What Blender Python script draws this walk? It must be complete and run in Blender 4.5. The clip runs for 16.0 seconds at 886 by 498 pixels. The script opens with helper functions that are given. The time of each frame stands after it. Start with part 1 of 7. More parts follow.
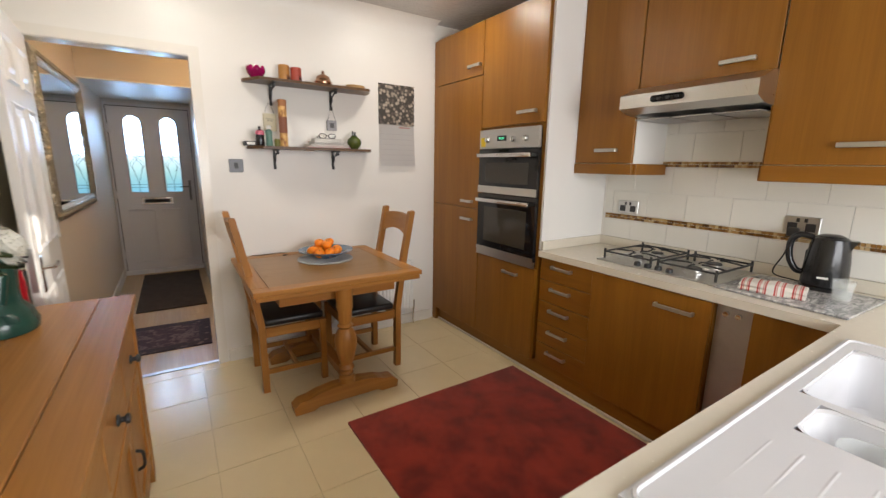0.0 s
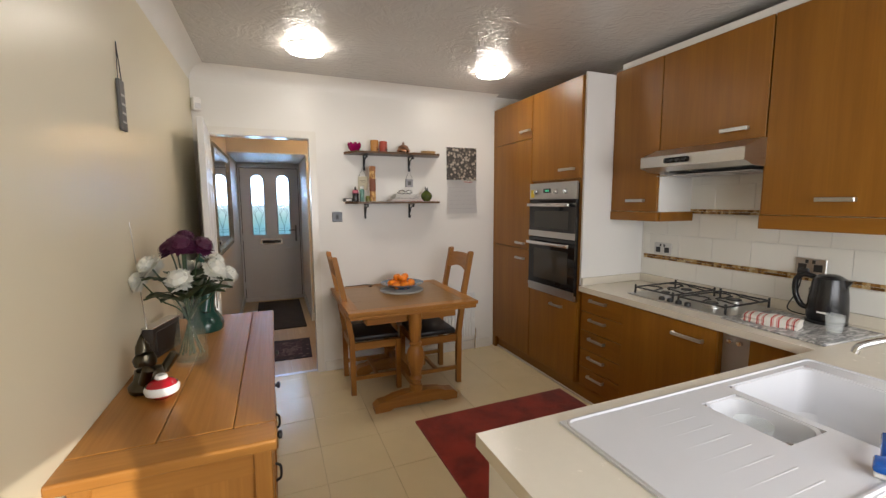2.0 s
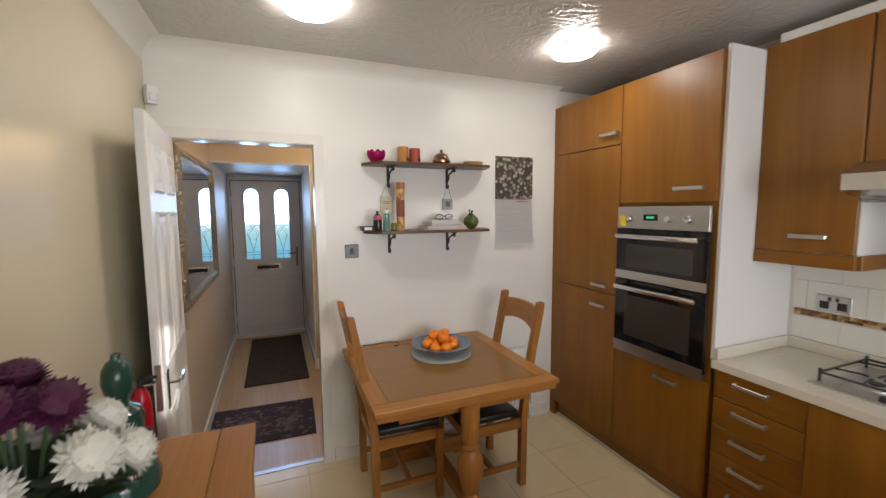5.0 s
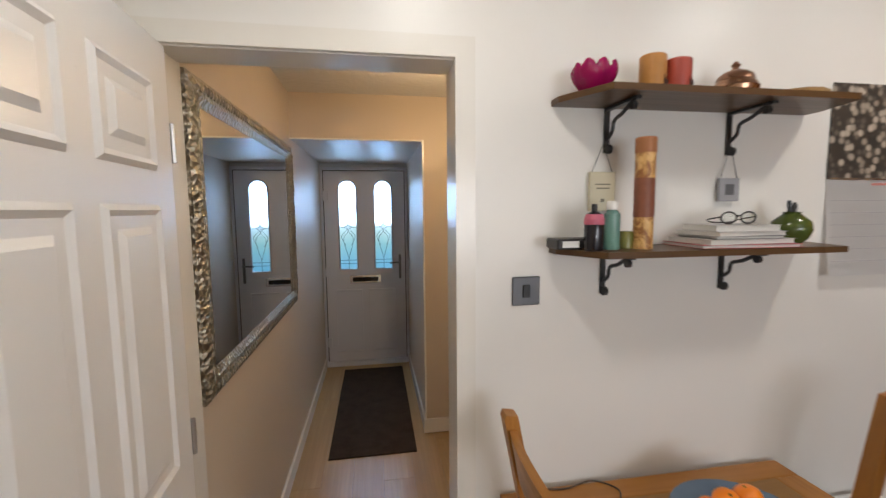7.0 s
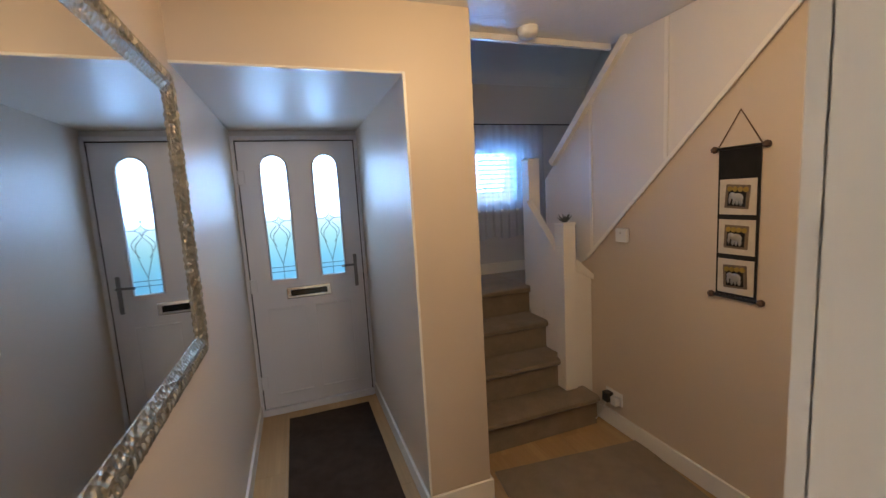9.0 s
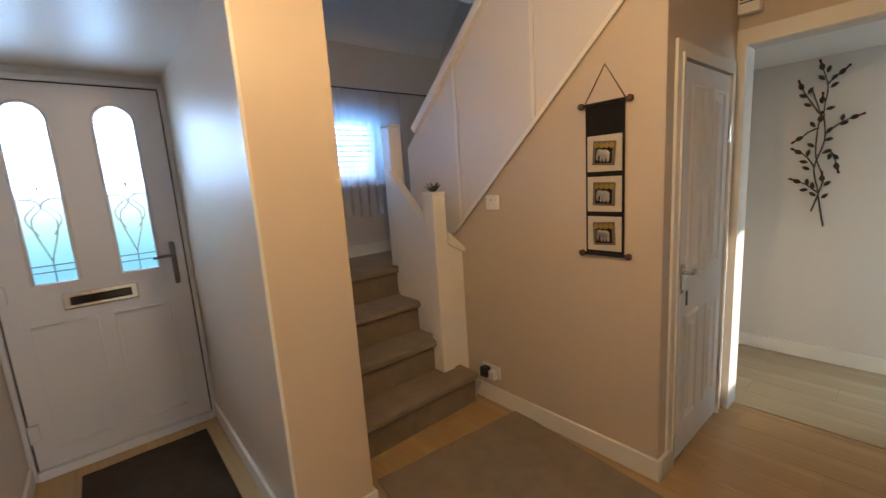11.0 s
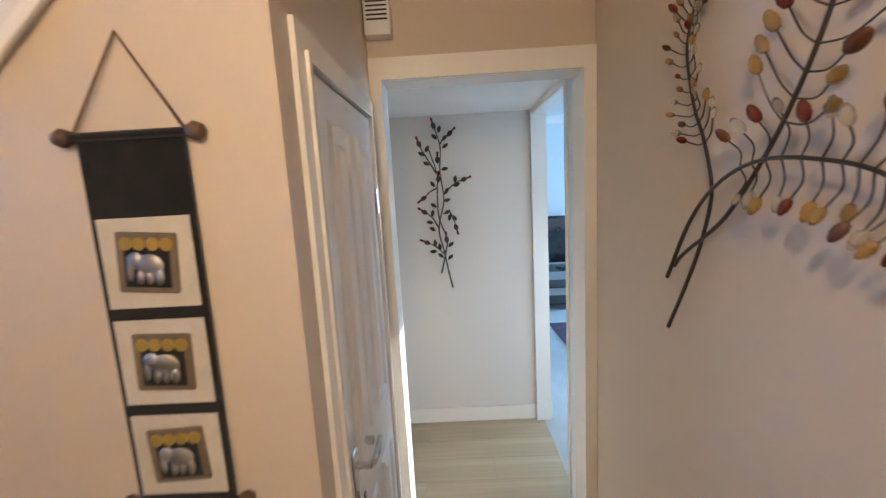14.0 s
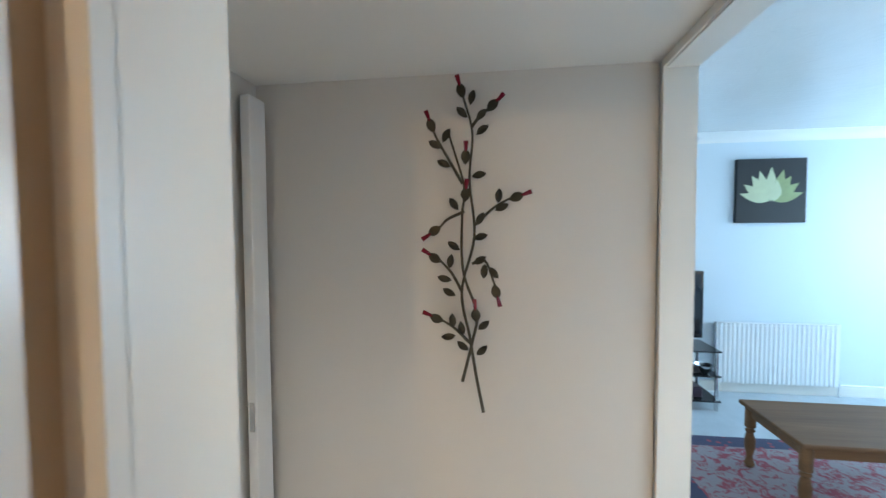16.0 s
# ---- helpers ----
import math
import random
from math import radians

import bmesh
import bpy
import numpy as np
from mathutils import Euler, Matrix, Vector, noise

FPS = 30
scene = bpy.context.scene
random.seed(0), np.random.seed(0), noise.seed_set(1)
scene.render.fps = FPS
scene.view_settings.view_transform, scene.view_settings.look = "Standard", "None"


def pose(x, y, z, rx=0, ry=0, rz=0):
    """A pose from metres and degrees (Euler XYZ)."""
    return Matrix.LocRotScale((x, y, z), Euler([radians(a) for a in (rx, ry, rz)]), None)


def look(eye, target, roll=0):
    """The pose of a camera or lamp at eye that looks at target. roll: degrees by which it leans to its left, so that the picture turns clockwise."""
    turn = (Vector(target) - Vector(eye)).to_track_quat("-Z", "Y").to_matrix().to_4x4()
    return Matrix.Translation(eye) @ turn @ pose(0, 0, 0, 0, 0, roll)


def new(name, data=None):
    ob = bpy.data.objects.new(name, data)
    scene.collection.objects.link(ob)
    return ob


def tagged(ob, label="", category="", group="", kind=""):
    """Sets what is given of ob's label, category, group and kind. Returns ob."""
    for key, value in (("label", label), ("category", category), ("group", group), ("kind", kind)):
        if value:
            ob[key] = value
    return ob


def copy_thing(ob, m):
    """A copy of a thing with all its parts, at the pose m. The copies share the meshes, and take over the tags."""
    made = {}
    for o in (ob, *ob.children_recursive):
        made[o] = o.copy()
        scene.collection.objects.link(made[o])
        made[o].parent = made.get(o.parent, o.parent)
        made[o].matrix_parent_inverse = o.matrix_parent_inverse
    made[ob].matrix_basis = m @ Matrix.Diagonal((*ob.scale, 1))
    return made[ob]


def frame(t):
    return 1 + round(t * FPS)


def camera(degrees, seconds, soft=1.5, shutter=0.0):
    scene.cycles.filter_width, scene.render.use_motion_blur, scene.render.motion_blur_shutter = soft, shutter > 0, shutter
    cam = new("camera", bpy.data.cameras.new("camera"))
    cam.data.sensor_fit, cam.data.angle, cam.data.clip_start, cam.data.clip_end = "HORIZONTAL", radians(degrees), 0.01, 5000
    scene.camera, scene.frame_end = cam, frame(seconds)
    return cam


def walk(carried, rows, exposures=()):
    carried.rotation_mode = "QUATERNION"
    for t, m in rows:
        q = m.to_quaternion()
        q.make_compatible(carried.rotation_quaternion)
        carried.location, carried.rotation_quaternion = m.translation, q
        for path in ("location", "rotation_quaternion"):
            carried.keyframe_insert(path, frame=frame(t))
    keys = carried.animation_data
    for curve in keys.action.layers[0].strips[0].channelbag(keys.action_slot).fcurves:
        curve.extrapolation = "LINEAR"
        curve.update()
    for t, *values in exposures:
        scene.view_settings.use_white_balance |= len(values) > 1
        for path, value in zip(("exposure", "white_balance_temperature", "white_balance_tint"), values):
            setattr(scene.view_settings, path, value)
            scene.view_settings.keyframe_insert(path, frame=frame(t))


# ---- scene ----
cam = camera(94.4, 16.0, soft=1.4, shutter=0.3)
PATH = [
    (0, (0.615, 0.47, 1.459), (1.685, 2.111, 1.055), 0.9),
    (0.5, (0.547, 0.215, 1.525), (1.456, 1.957, 1.151), 0.6),
    (1, (0.502, 0.04, 1.558), (1.304, 1.842, 1.226), 0.0),
    (1.5, (0.451, -0.07, 1.557), (1.225, 1.754, 1.282), -0.1),
    (2, (0.446, -0.115, 1.559), (1.207, 1.72, 1.33), -0.3),
    (2.5, (0.421, -0.104, 1.546), (1.188, 1.733, 1.359), -0.3),
    (3, (0.412, -0.078, 1.547), (1.18, 1.761, 1.378), -0.4),
    (3.2, (0.406, -0.037, 1.551), (1.182, 1.799, 1.382), -0.6),
    (5.3, (0.557, 1.206, 1.708), (1.298, 3.053, 1.514), -0.3),
    (5.5, (0.576, 1.374, 1.7), (1.288, 3.233, 1.512), -0.2),
    (6, (0.588, 1.789, 1.684), (1.179, 3.691, 1.504), 0.1),
    (6.5, (0.543, 2.148, 1.686), (0.985, 4.089, 1.5), -0.1),
    (7, (0.535, 2.503, 1.682), (0.858, 4.467, 1.489), -0.5),
    (7.5, (0.496, 2.825, 1.693), (0.771, 4.795, 1.489), -1.0),
    (8, (0.441, 3.132, 1.688), (0.774, 5.091, 1.469), -1.6),
    (8.5, (0.365, 3.411, 1.658), (0.857, 5.335, 1.424), -2.7),
    (10.8, (0.418, 3.912, 1.456), (1.63, 5.471, 1.138), -3.6),
    (11, (0.452, 3.944, 1.463), (1.719, 5.456, 1.131), -3.8),
    (11.5, (0.577, 4.071, 1.52), (2.009, 5.414, 1.137), -4.0),
    (12, (0.678, 4.195, 1.545), (2.292, 5.303, 1.138), -4.2),
    (12.5, (0.804, 4.277, 1.535), (2.581, 5.093, 1.115), -4.2),
    (13, (1.022, 4.349, 1.574), (2.916, 4.851, 1.171), -3.9),
    (13.5, (1.25, 4.381, 1.627), (3.204, 4.616, 1.27), -3.5),
    (14, (1.556, 4.379, 1.635), (3.534, 4.428, 1.345), -3.2),
    (14.5, (1.895, 4.344, 1.649), (3.882, 4.297, 1.43), -2.8),
    (15, (2.241, 4.376, 1.692), (4.231, 4.298, 1.505), -2.2),
    (15.5, (2.577, 4.309, 1.63), (4.573, 4.384, 1.527), -1.2),
    (16, (2.897, 4.333, 1.579), (4.875, 4.617, 1.493), -0.3),
]
walk(cam, [(t, look(eye, target, roll)) for t, eye, target, roll in PATH], [
    (0.0, 0.28, 6450, 10), (0.7, 0.08, 6450, 10), (2.5, -0.12, 6450, 10), (5.5, -0.02, 6200, 10), (7.8, 0.0, 6100, 10), (8.5, 0.25, 5750, 10), (11.0, 0.78, 6600, 10), (12.0, 0.95, 6350, 10), (13.0, 1.12, 6000, 10),
    (13.5, 1.22, 5750, 10), (14.0, 1.35, 5400, 10), (14.5, 1.42, 5150, 10), (15.3, 1.38, 5100, 10), (16.0, 1.15, 5950, 10)])

# ---- world, sun, lamps ----
world = bpy.data.worlds.new("world")
scene.world = world
world.use_nodes = True
wn = world.node_tree
sky = wn.nodes.new("ShaderNodeTexSky")
sky.sky_type, sky.sun_disc = "NISHITA", False
sky.sun_elevation, sky.sun_rotation = radians(12), radians(156)
wn.links.new(sky.outputs[0], wn.nodes["Background"].inputs[0])
wn.nodes["Background"].inputs[1].default_value = 0.13


def lamp(name, kind, energy, color, m, size=0.1, size_y=None):
    data = bpy.data.lights.new(name, kind)
    data.energy, data.color = energy, color
    if kind == "AREA":
        data.shape, data.size, data.size_y = "RECTANGLE", size, size_y or size
    elif kind == "SUN":
        data.angle = radians(0.5)
    else:
        data.shadow_soft_size = size
    ob = new(name, data)
    ob.matrix_world = m
    return ob


lamp("sun", "SUN", 4.5, (1.0, 0.93, 0.82), look((0.45, -1.0, 0.23), (0, 0, 0)))
# warm hall pendant bulb
lamp("hall_bulb", "POINT", 15.5, (1.0, 0.67, 0.34), pose(1.015, 4.58, 2.212), 0.02)
# sky light in the window openings
lamp("kitchen_window_light", "AREA", 45, (0.96, 0.97, 1.0), look((2.0, -0.97, 1.6), (2.0, 2.0, 1.2)), 1.6, 1.1)
# added fill lamp at the unseen rear slot, brightens the sideboard side
lamp("rear_fill_light", "AREA", 10, (0.95, 0.97, 1.0), look((0.93, -0.97, 1.32), (0.8, 2.0, 1.2)), 0.28, 0.22)
lamp("landing_window_light", "AREA", 21, (0.17, 0.44, 1.0), look((1.88, 7.40, 1.85), (1.88, 5.0, 1.2)), 1.1, 0.45)
lamp("front_door_light", "AREA", 16, (0.42, 0.66, 1.0), look((0.45, 7.12, 1.78), (0.45, 5.0, 1.3)), 0.72, 0.5)
lamp("living_window_light", "AREA", 57, (0.50, 0.78, 1.0), look((5.9, -0.42, 1.5), (5.4, 3.0, 1.2)), 2.2, 1.5)


# ---- building helpers ----
def part(name, bm, mat, parent=None, label="", smooth=False):
    """One mesh object from a bmesh, under a thing or a part."""
    bmesh.ops.recalc_face_normals(bm, faces=bm.faces)
    me = bpy.data.meshes.new(name)
    bm.to_mesh(me)
    bm.free()
    for m in (mat if isinstance(mat, (list, tuple)) else [mat]):
        me.materials.append(m)
    if smooth:
        me.shade_smooth()
        me.set_sharp_from_angle(angle=radians(38))
    ob = new(name, me)
    if parent:
        ob.parent = parent
    return tagged(ob, label)


def thing(name, m, label, category, group=""):
    """An Empty at the base of a thing."""
    ob = new(name)
    ob.empty_display_size = 0.05
    ob.matrix_world = m
    return tagged(ob, label, category, group)


def structure(name, bm, mat, label, category, smooth=False):
    return tagged(part(name, bm, mat, None, "", smooth), label, category, "", "structure")


def box(bm, x0, x1, y0, y1, z0, z1, bevel=0.0, seg=1, m=None, slot=0):
    vs = [bm.verts.new(p) for p in ((x0, y0, z0), (x1, y0, z0), (x1, y1, z0), (x0, y1, z0),
                                    (x0, y0, z1), (x1, y0, z1), (x1, y1, z1), (x0, y1, z1))]
    fs = [bm.faces.new([vs[i] for i in f]) for f in
          ((3, 2, 1, 0), (4, 5, 6, 7), (0, 1, 5, 4), (1, 2, 6, 5), (2, 3, 7, 6), (3, 0, 4, 7))]
    for f in fs:
        f.material_index = slot
    if bevel:
        es = list({e for f in fs for e in f.edges})
        r = bmesh.ops.bevel(bm, geom=es, offset=bevel, segments=seg, affect="EDGES", profile=0.5)
        vs = list({v for f in r["faces"] for v in f.verts} | {v for v in vs if v.is_valid})
        for f in r["faces"]:
            f.material_index = slot
    if m is not None:
        bmesh.ops.transform(bm, matrix=m, verts=vs)
    return bm


def boxes(*rows, bevel=0.0, seg=1):
    bm = bmesh.new()
    for r in rows:
        box(bm, *r, bevel=bevel, seg=seg)
    return bm


def prism(bm, pts, axis, a, b, slot=0):
    """A flat outline carried from a to b along an axis; pts in the other two axes, in order."""
    def at(p, v):
        q = list(p)
        q.insert("xyz".index(axis), v)
        return bm.verts.new(q)
    va, vb = [at(p, a) for p in pts], [at(p, b) for p in pts]
    fs = [bm.faces.new(va[::-1]), bm.faces.new(vb)]
    n = len(pts)
    fs += [bm.faces.new((va[i], va[(i + 1) % n], vb[(i + 1) % n], vb[i])) for i in range(n)]
    for f in fs:
        f.material_index = slot
    return bm


def lathe(bm, prof, n=20, m=None, slot=0, start=0.0):
    """A round body about z from (radius, height) pairs."""
    rings, made = [], []
    for r, z in prof:
        if r < 1e-5:
            rings.append([bm.verts.new((0, 0, z))])
        else:
            rings.append([bm.verts.new((r * math.cos(start + 2 * math.pi * i / n), r * math.sin(start + 2 * math.pi * i / n), z)) for i in range(n)])
        made += rings[-1]
    for a, b in zip(rings, rings[1:]):
        for i in range(n):
            j = (i + 1) % n
            q = [a[i % len(a)], a[j % len(a)], b[j % len(b)], b[i % len(b)]]
            q = list(dict.fromkeys(q))
            if len(q) > 2:
                bm.faces.new(q).material_index = slot
    if m is not None:
        bmesh.ops.transform(bm, matrix=m, verts=made)
    return bm


def cyl(bm, p, q, r, n=10, r2=None, slot=0):
    """A closed round bar from p to q."""
    p, q = Vector(p), Vector(q)
    d = q - p
    m = Matrix.Translation(p) @ d.to_track_quat("Z", "Y").to_matrix().to_4x4()
    r2 = r if r2 is None else r2
    return lathe(bm, [(0, 0), (r, 0), (r2, d.length), (0, d.length)], n, m, slot)


def tube(bm, pts, r, n=8, r_end=None, slot=0):
    """A bent round bar along points, with caps."""
    pts = [Vector(p) for p in pts]
    prev, side = None, None
    rings = []
    for i, p in enumerate(pts):
        d = (pts[min(i + 1, len(pts) - 1)] - pts[max(i - 1, 0)]).normalized()
        if side is None:
            side = d.orthogonal().normalized()
        side = (side - d * side.dot(d)).normalized()
        up = d.cross(side)
        rr = r if r_end is None else r + (r_end - r) * i / (len(pts) - 1)
        rings.append([bm.verts.new(p + rr * (math.cos(2 * math.pi * k / n) * side + math.sin(2 * math.pi * k / n) * up)) for k in range(n)])
    for a, b in zip(rings, rings[1:]):
        for k in range(n):
            bm.faces.new((a[k], a[(k + 1) % n], b[(k + 1) % n], b[k])).material_index = slot
    bm.faces.new(rings[0][::-1]).material_index = slot
    bm.faces.new(rings[-1]).material_index = slot
    return bm


def curve_pts(ctrl, n=12):
    """A smooth line through control points."""
    c = [Vector(p) for p in ctrl]
    c = [2 * c[0] - c[1]] + c + [2 * c[-1] - c[-2]]
    out = []
    for i in range(1, len(c) - 2):
        for k in range(n):
            t = k / n
            a, b, d, e = c[i - 1], c[i], c[i + 1], c[i + 2]
            out.append(0.5 * (2 * b + (d - a) * t + (2 * a - 5 * b + 4 * d - e) * t * t + (3 * b - a - 3 * d + e) * t ** 3))
    out.append(c[-2])
    return out


# ---- materials ----
def node_mat(name):
    m = bpy.data.materials.new(name)
    m.use_nodes = True
    nt = m.node_tree
    return m, nt, nt.nodes["Principled BSDF"]


def coords(nt, scale=(1, 1, 1), kind="Object"):
    tc, mp = nt.nodes.new("ShaderNodeTexCoord"), nt.nodes.new("ShaderNodeMapping")
    nt.links.new(tc.outputs[kind], mp.inputs[0])
    mp.inputs["Scale"].default_value = scale
    return mp.outputs[0]


def noise_tex(nt, vec, scale, detail=4, rough=0.55, distort=0.0):
    n = nt.nodes.new("ShaderNodeTexNoise")
    n.inputs["Scale"].default_value, n.inputs["Detail"].default_value = scale, detail
    n.inputs["Roughness"].default_value, n.inputs["Distortion"].default_value = rough, distort
    nt.links.new(vec, n.inputs["Vector"])
    return n.outputs["Fac"]


def ramp(nt, fac, stops):
    r = nt.nodes.new("ShaderNodeValToRGB")
    while len(r.color_ramp.elements) < len(stops):
        r.color_ramp.elements.new(0.5)
    for e, (p, c) in zip(r.color_ramp.elements, stops):
        e.position, e.color = p, (*c, 1) if len(c) == 3 else c
    nt.links.new(fac, r.inputs[0])
    return r.outputs[0]


def mix(nt, a, b, fac, mode="MIX"):
    n = nt.nodes.new("ShaderNodeMix")
    n.data_type, n.blend_type = "RGBA", mode
    for sock, v in ((n.inputs[0], fac), (n.inputs[6], a), (n.inputs[7], b)):
        if isinstance(v, (int, float)):
            sock.default_value = v
        elif isinstance(v, tuple):
            sock.default_value = (*v, 1)
        else:
            nt.links.new(v, sock)
    return n.outputs[2]


def bump(nt, bsdf, h, strength=0.2, dist=0.002):
    b = nt.nodes.new("ShaderNodeBump")
    b.inputs["Strength"].default_value, b.inputs["Distance"].default_value = strength, dist
    nt.links.new(h, b.inputs["Height"])
    nt.links.new(b.outputs[0], bsdf.inputs["Normal"])


def ranged(nt, fac, lo, hi):
    n = nt.nodes.new("ShaderNodeMapRange")
    n.inputs["To Min"].default_value, n.inputs["To Max"].default_value = lo, hi
    nt.links.new(fac, n.inputs["Value"])
    return n.outputs[0]


def paint(name, col, rough=0.5, vary=0.06, scale=3.0, bumpy=0.12, fine=120, spec=0.5):
    """Painted or plain surface with a broad tone drift and a fine relief."""
    m, nt, b = node_mat(name)
    v = coords(nt)
    big, small = noise_tex(nt, v, scale, 5), noise_tex(nt, v, fine, 3)
    dark = tuple(c * (1 - vary) for c in col)
    c = mix(nt, mix(nt, dark, col, ranged(nt, big, 0.0, 1.0)), dark, ranged(nt, small, 0.0, 0.35))
    nt.links.new(c, b.inputs["Base Color"])
    nt.links.new(ranged(nt, big, rough - 0.06, rough + 0.06), b.inputs["Roughness"])
    b.inputs["Specular IOR Level"].default_value = spec
    bump(nt, b, small, bumpy, 0.001)
    return m


def wood(name, light, dark, axis="y", rough=0.38, scale=1.0, fine=1.0, random_part=0.25, coat=0.0, vein=0.32):
    """Timber with long grain along an axis, darker veins, and a tone of its own for each piece."""
    m, nt, b = node_mat(name)
    s = [14.0 * scale] * 3
    s["xyz".index(axis)] = 0.9 * scale
    v = coords(nt, tuple(s))
    s2 = [90.0 * fine] * 3
    s2["xyz".index(axis)] = 2.5 * fine
    v2 = coords(nt, tuple(s2))
    g, f = noise_tex(nt, v, 1.0, 6, 0.6, 0.6), noise_tex(nt, v2, 1.0, 3, 0.6)
    c = ramp(nt, g, [(0.30, dark), (0.5, tuple((a + d) / 2 for a, d in zip(light, dark))), (0.68, light)])
    c = mix(nt, c, tuple(d * 0.62 for d in dark), ranged(nt, f, -vein * 0.7, vein * 1.7))
    oi = nt.nodes.new("ShaderNodeObjectInfo")
    c = mix(nt, c, tuple(d * 0.7 for d in dark), ranged(nt, oi.outputs["Random"], 0.0, random_part))
    nt.links.new(c, b.inputs["Base Color"])
    nt.links.new(ranged(nt, f, rough - 0.08, rough + 0.1), b.inputs["Roughness"])
    b.inputs["Coat Weight"].default_value = coat
    b.inputs["Coat Roughness"].default_value = 0.25
    b.inputs["Specular IOR Level"].default_value = 0.35
    bump(nt, b, f, 0.12, 0.001)
    return m


def metal(name, col, rough=0.3, streak=0.0):
    m, nt, b = node_mat(name)
    v = coords(nt, (4, 220, 220) if streak else (30, 30, 30))
    n = noise_tex(nt, v, 1.0, 3)
    b.inputs["Metallic"].default_value = 1.0
    nt.links.new(mix(nt, tuple(c * 0.85 for c in col), col, n), b.inputs["Base Color"])
    nt.links.new(ranged(nt, n, rough - 0.08, rough + 0.1), b.inputs["Roughness"])
    return m


def gloss(name, col, rough=0.12, vary=0.1, scale=8.0, alpha=None, trans=0.0, coat=0.0):
    m, nt, b = node_mat(name)
    n = noise_tex(nt, coords(nt), scale, 4)
    nt.links.new(mix(nt, tuple(c * (1 - vary) for c in col), col, n), b.inputs["Base Color"])
    nt.links.new(ranged(nt, n, max(rough - 0.05, 0.01), rough + 0.05), b.inputs["Roughness"])
    b.inputs["Transmission Weight"].default_value = trans
    b.inputs["Coat Weight"].default_value = coat
    if alpha is not None:
        b.inputs["Alpha"].default_value = alpha
    return m


def fabric(name, col, col2, scale=300.0, patch=6.0, rough=0.95, sheen=0.3, bumpy=0.5):
    m, nt, b = node_mat(name)
    v = coords(nt)
    p, f = noise_tex(nt, v, patch, 5, 0.6), noise_tex(nt, v, scale, 2)
    c = mix(nt, ramp(nt, p, [(0.38, col2), (0.62, col)]), tuple(x * 0.55 for x in col2), ranged(nt, f, -0.2, 0.5))
    nt.links.new(c, b.inputs["Base Color"])
    b.inputs["Roughness"].default_value = rough
    b.inputs["Sheen Weight"].default_value = sheen
    b.inputs["Specular IOR Level"].default_value = 0.15
    bump(nt, b, f, bumpy, 0.003)
    return m


def emit(name, col, strength):
    m, nt, b = node_mat(name)
    b.inputs["Base Color"].default_value = (*col, 1)
    b.inputs["Emission Color"].default_value = (*col, 1)
    b.inputs["Emission Strength"].default_value = strength
    return m


M_WHITE = paint("white_wall_paint", (0.82, 0.80, 0.76), 0.36, 0.04, 2.0, 0.10, 90)
M_CREAM = paint("cream_wall_paint", (0.75, 0.675, 0.50), 0.34, 0.06, 1.6, 0.10, 90)
M_CEIL, _nt, _b = node_mat("swirled_ceiling_paint")
_v = coords(_nt)
_sw = noise_tex(_nt, _v, 5.5, 3, 0.5, 3.5)
_nt.links.new(mix(_nt, (0.66, 0.65, 0.63), (0.74, 0.73, 0.71), noise_tex(_nt, _v, 3.0, 4)), _b.inputs["Base Color"])
_b.inputs["Roughness"].default_value = 0.24
bump(_nt, _b, _sw, 0.35, 0.012)
M_CEILK, _nt, _b = node_mat("swirled_kitchen_ceiling_paint")
_v = coords(_nt)
_nt.links.new(mix(_nt, (0.55, 0.53, 0.50), (0.61, 0.59, 0.56), noise_tex(_nt, _v, 3.0, 4)), _b.inputs["Base Color"])
_b.inputs["Roughness"].default_value = 0.22
bump(_nt, _b, noise_tex(_nt, _v, 6.5, 3, 0.5, 4.0), 0.42, 0.014)
M_HALLW = paint("taupe_hall_paint", (0.605, 0.507, 0.40), 0.45, 0.06, 1.8, 0.10, 90)
M_LOBBYW = paint("warm_grey_lobby_paint", (0.68, 0.645, 0.60), 0.5, 0.05, 1.8, 0.10, 90)
M_GREYW = paint("grey_lobby_paint", (0.56, 0.54, 0.52), 0.5, 0.05, 1.8, 0.10, 90)
M_LIVW = paint("pale_blue_living_paint", (0.66, 0.72, 0.76), 0.55, 0.04, 1.8, 0.08, 90)
M_TRIM = paint("white_gloss_trim", (0.82, 0.79, 0.73), 0.22, 0.05, 6.0, 0.05, 60)
M_DOOR = paint("white_door_paint", (0.80, 0.79, 0.77), 0.30, 0.015, 5.0, 0.06, 60)
M_FDOOR = paint("grey_white_composite", (0.62, 0.62, 0.66), 0.35, 0.05, 5.0, 0.10, 200)
M_UNIT = wood("stained_oak_veneer", (0.305, 0.124, 0.012), (0.225, 0.085, 0.007), "z", 0.34, 0.9, 1.5, 0.12, 0.06, 0.2)
M_UNITH = wood("stained_oak_veneer_across", (0.305, 0.124, 0.012), (0.225, 0.085, 0.007), "y", 0.34, 0.9, 1.5, 0.12, 0.06, 0.2)
M_OAK = wood("waxed_oak", (0.50, 0.225, 0.048), (0.33, 0.135, 0.026), "y", 0.36, 0.8, 1.0, 0.25, 0.1)
M_OAKX = wood("waxed_oak_across", (0.50, 0.225, 0.048), (0.33, 0.135, 0.026), "x", 0.36, 0.8, 1.0, 0.25, 0.1)
M_OAKZ = wood("waxed_oak_upright", (0.50, 0.225, 0.048), (0.33, 0.135, 0.026), "z", 0.40, 0.8, 1.0, 0.25, 0.05)
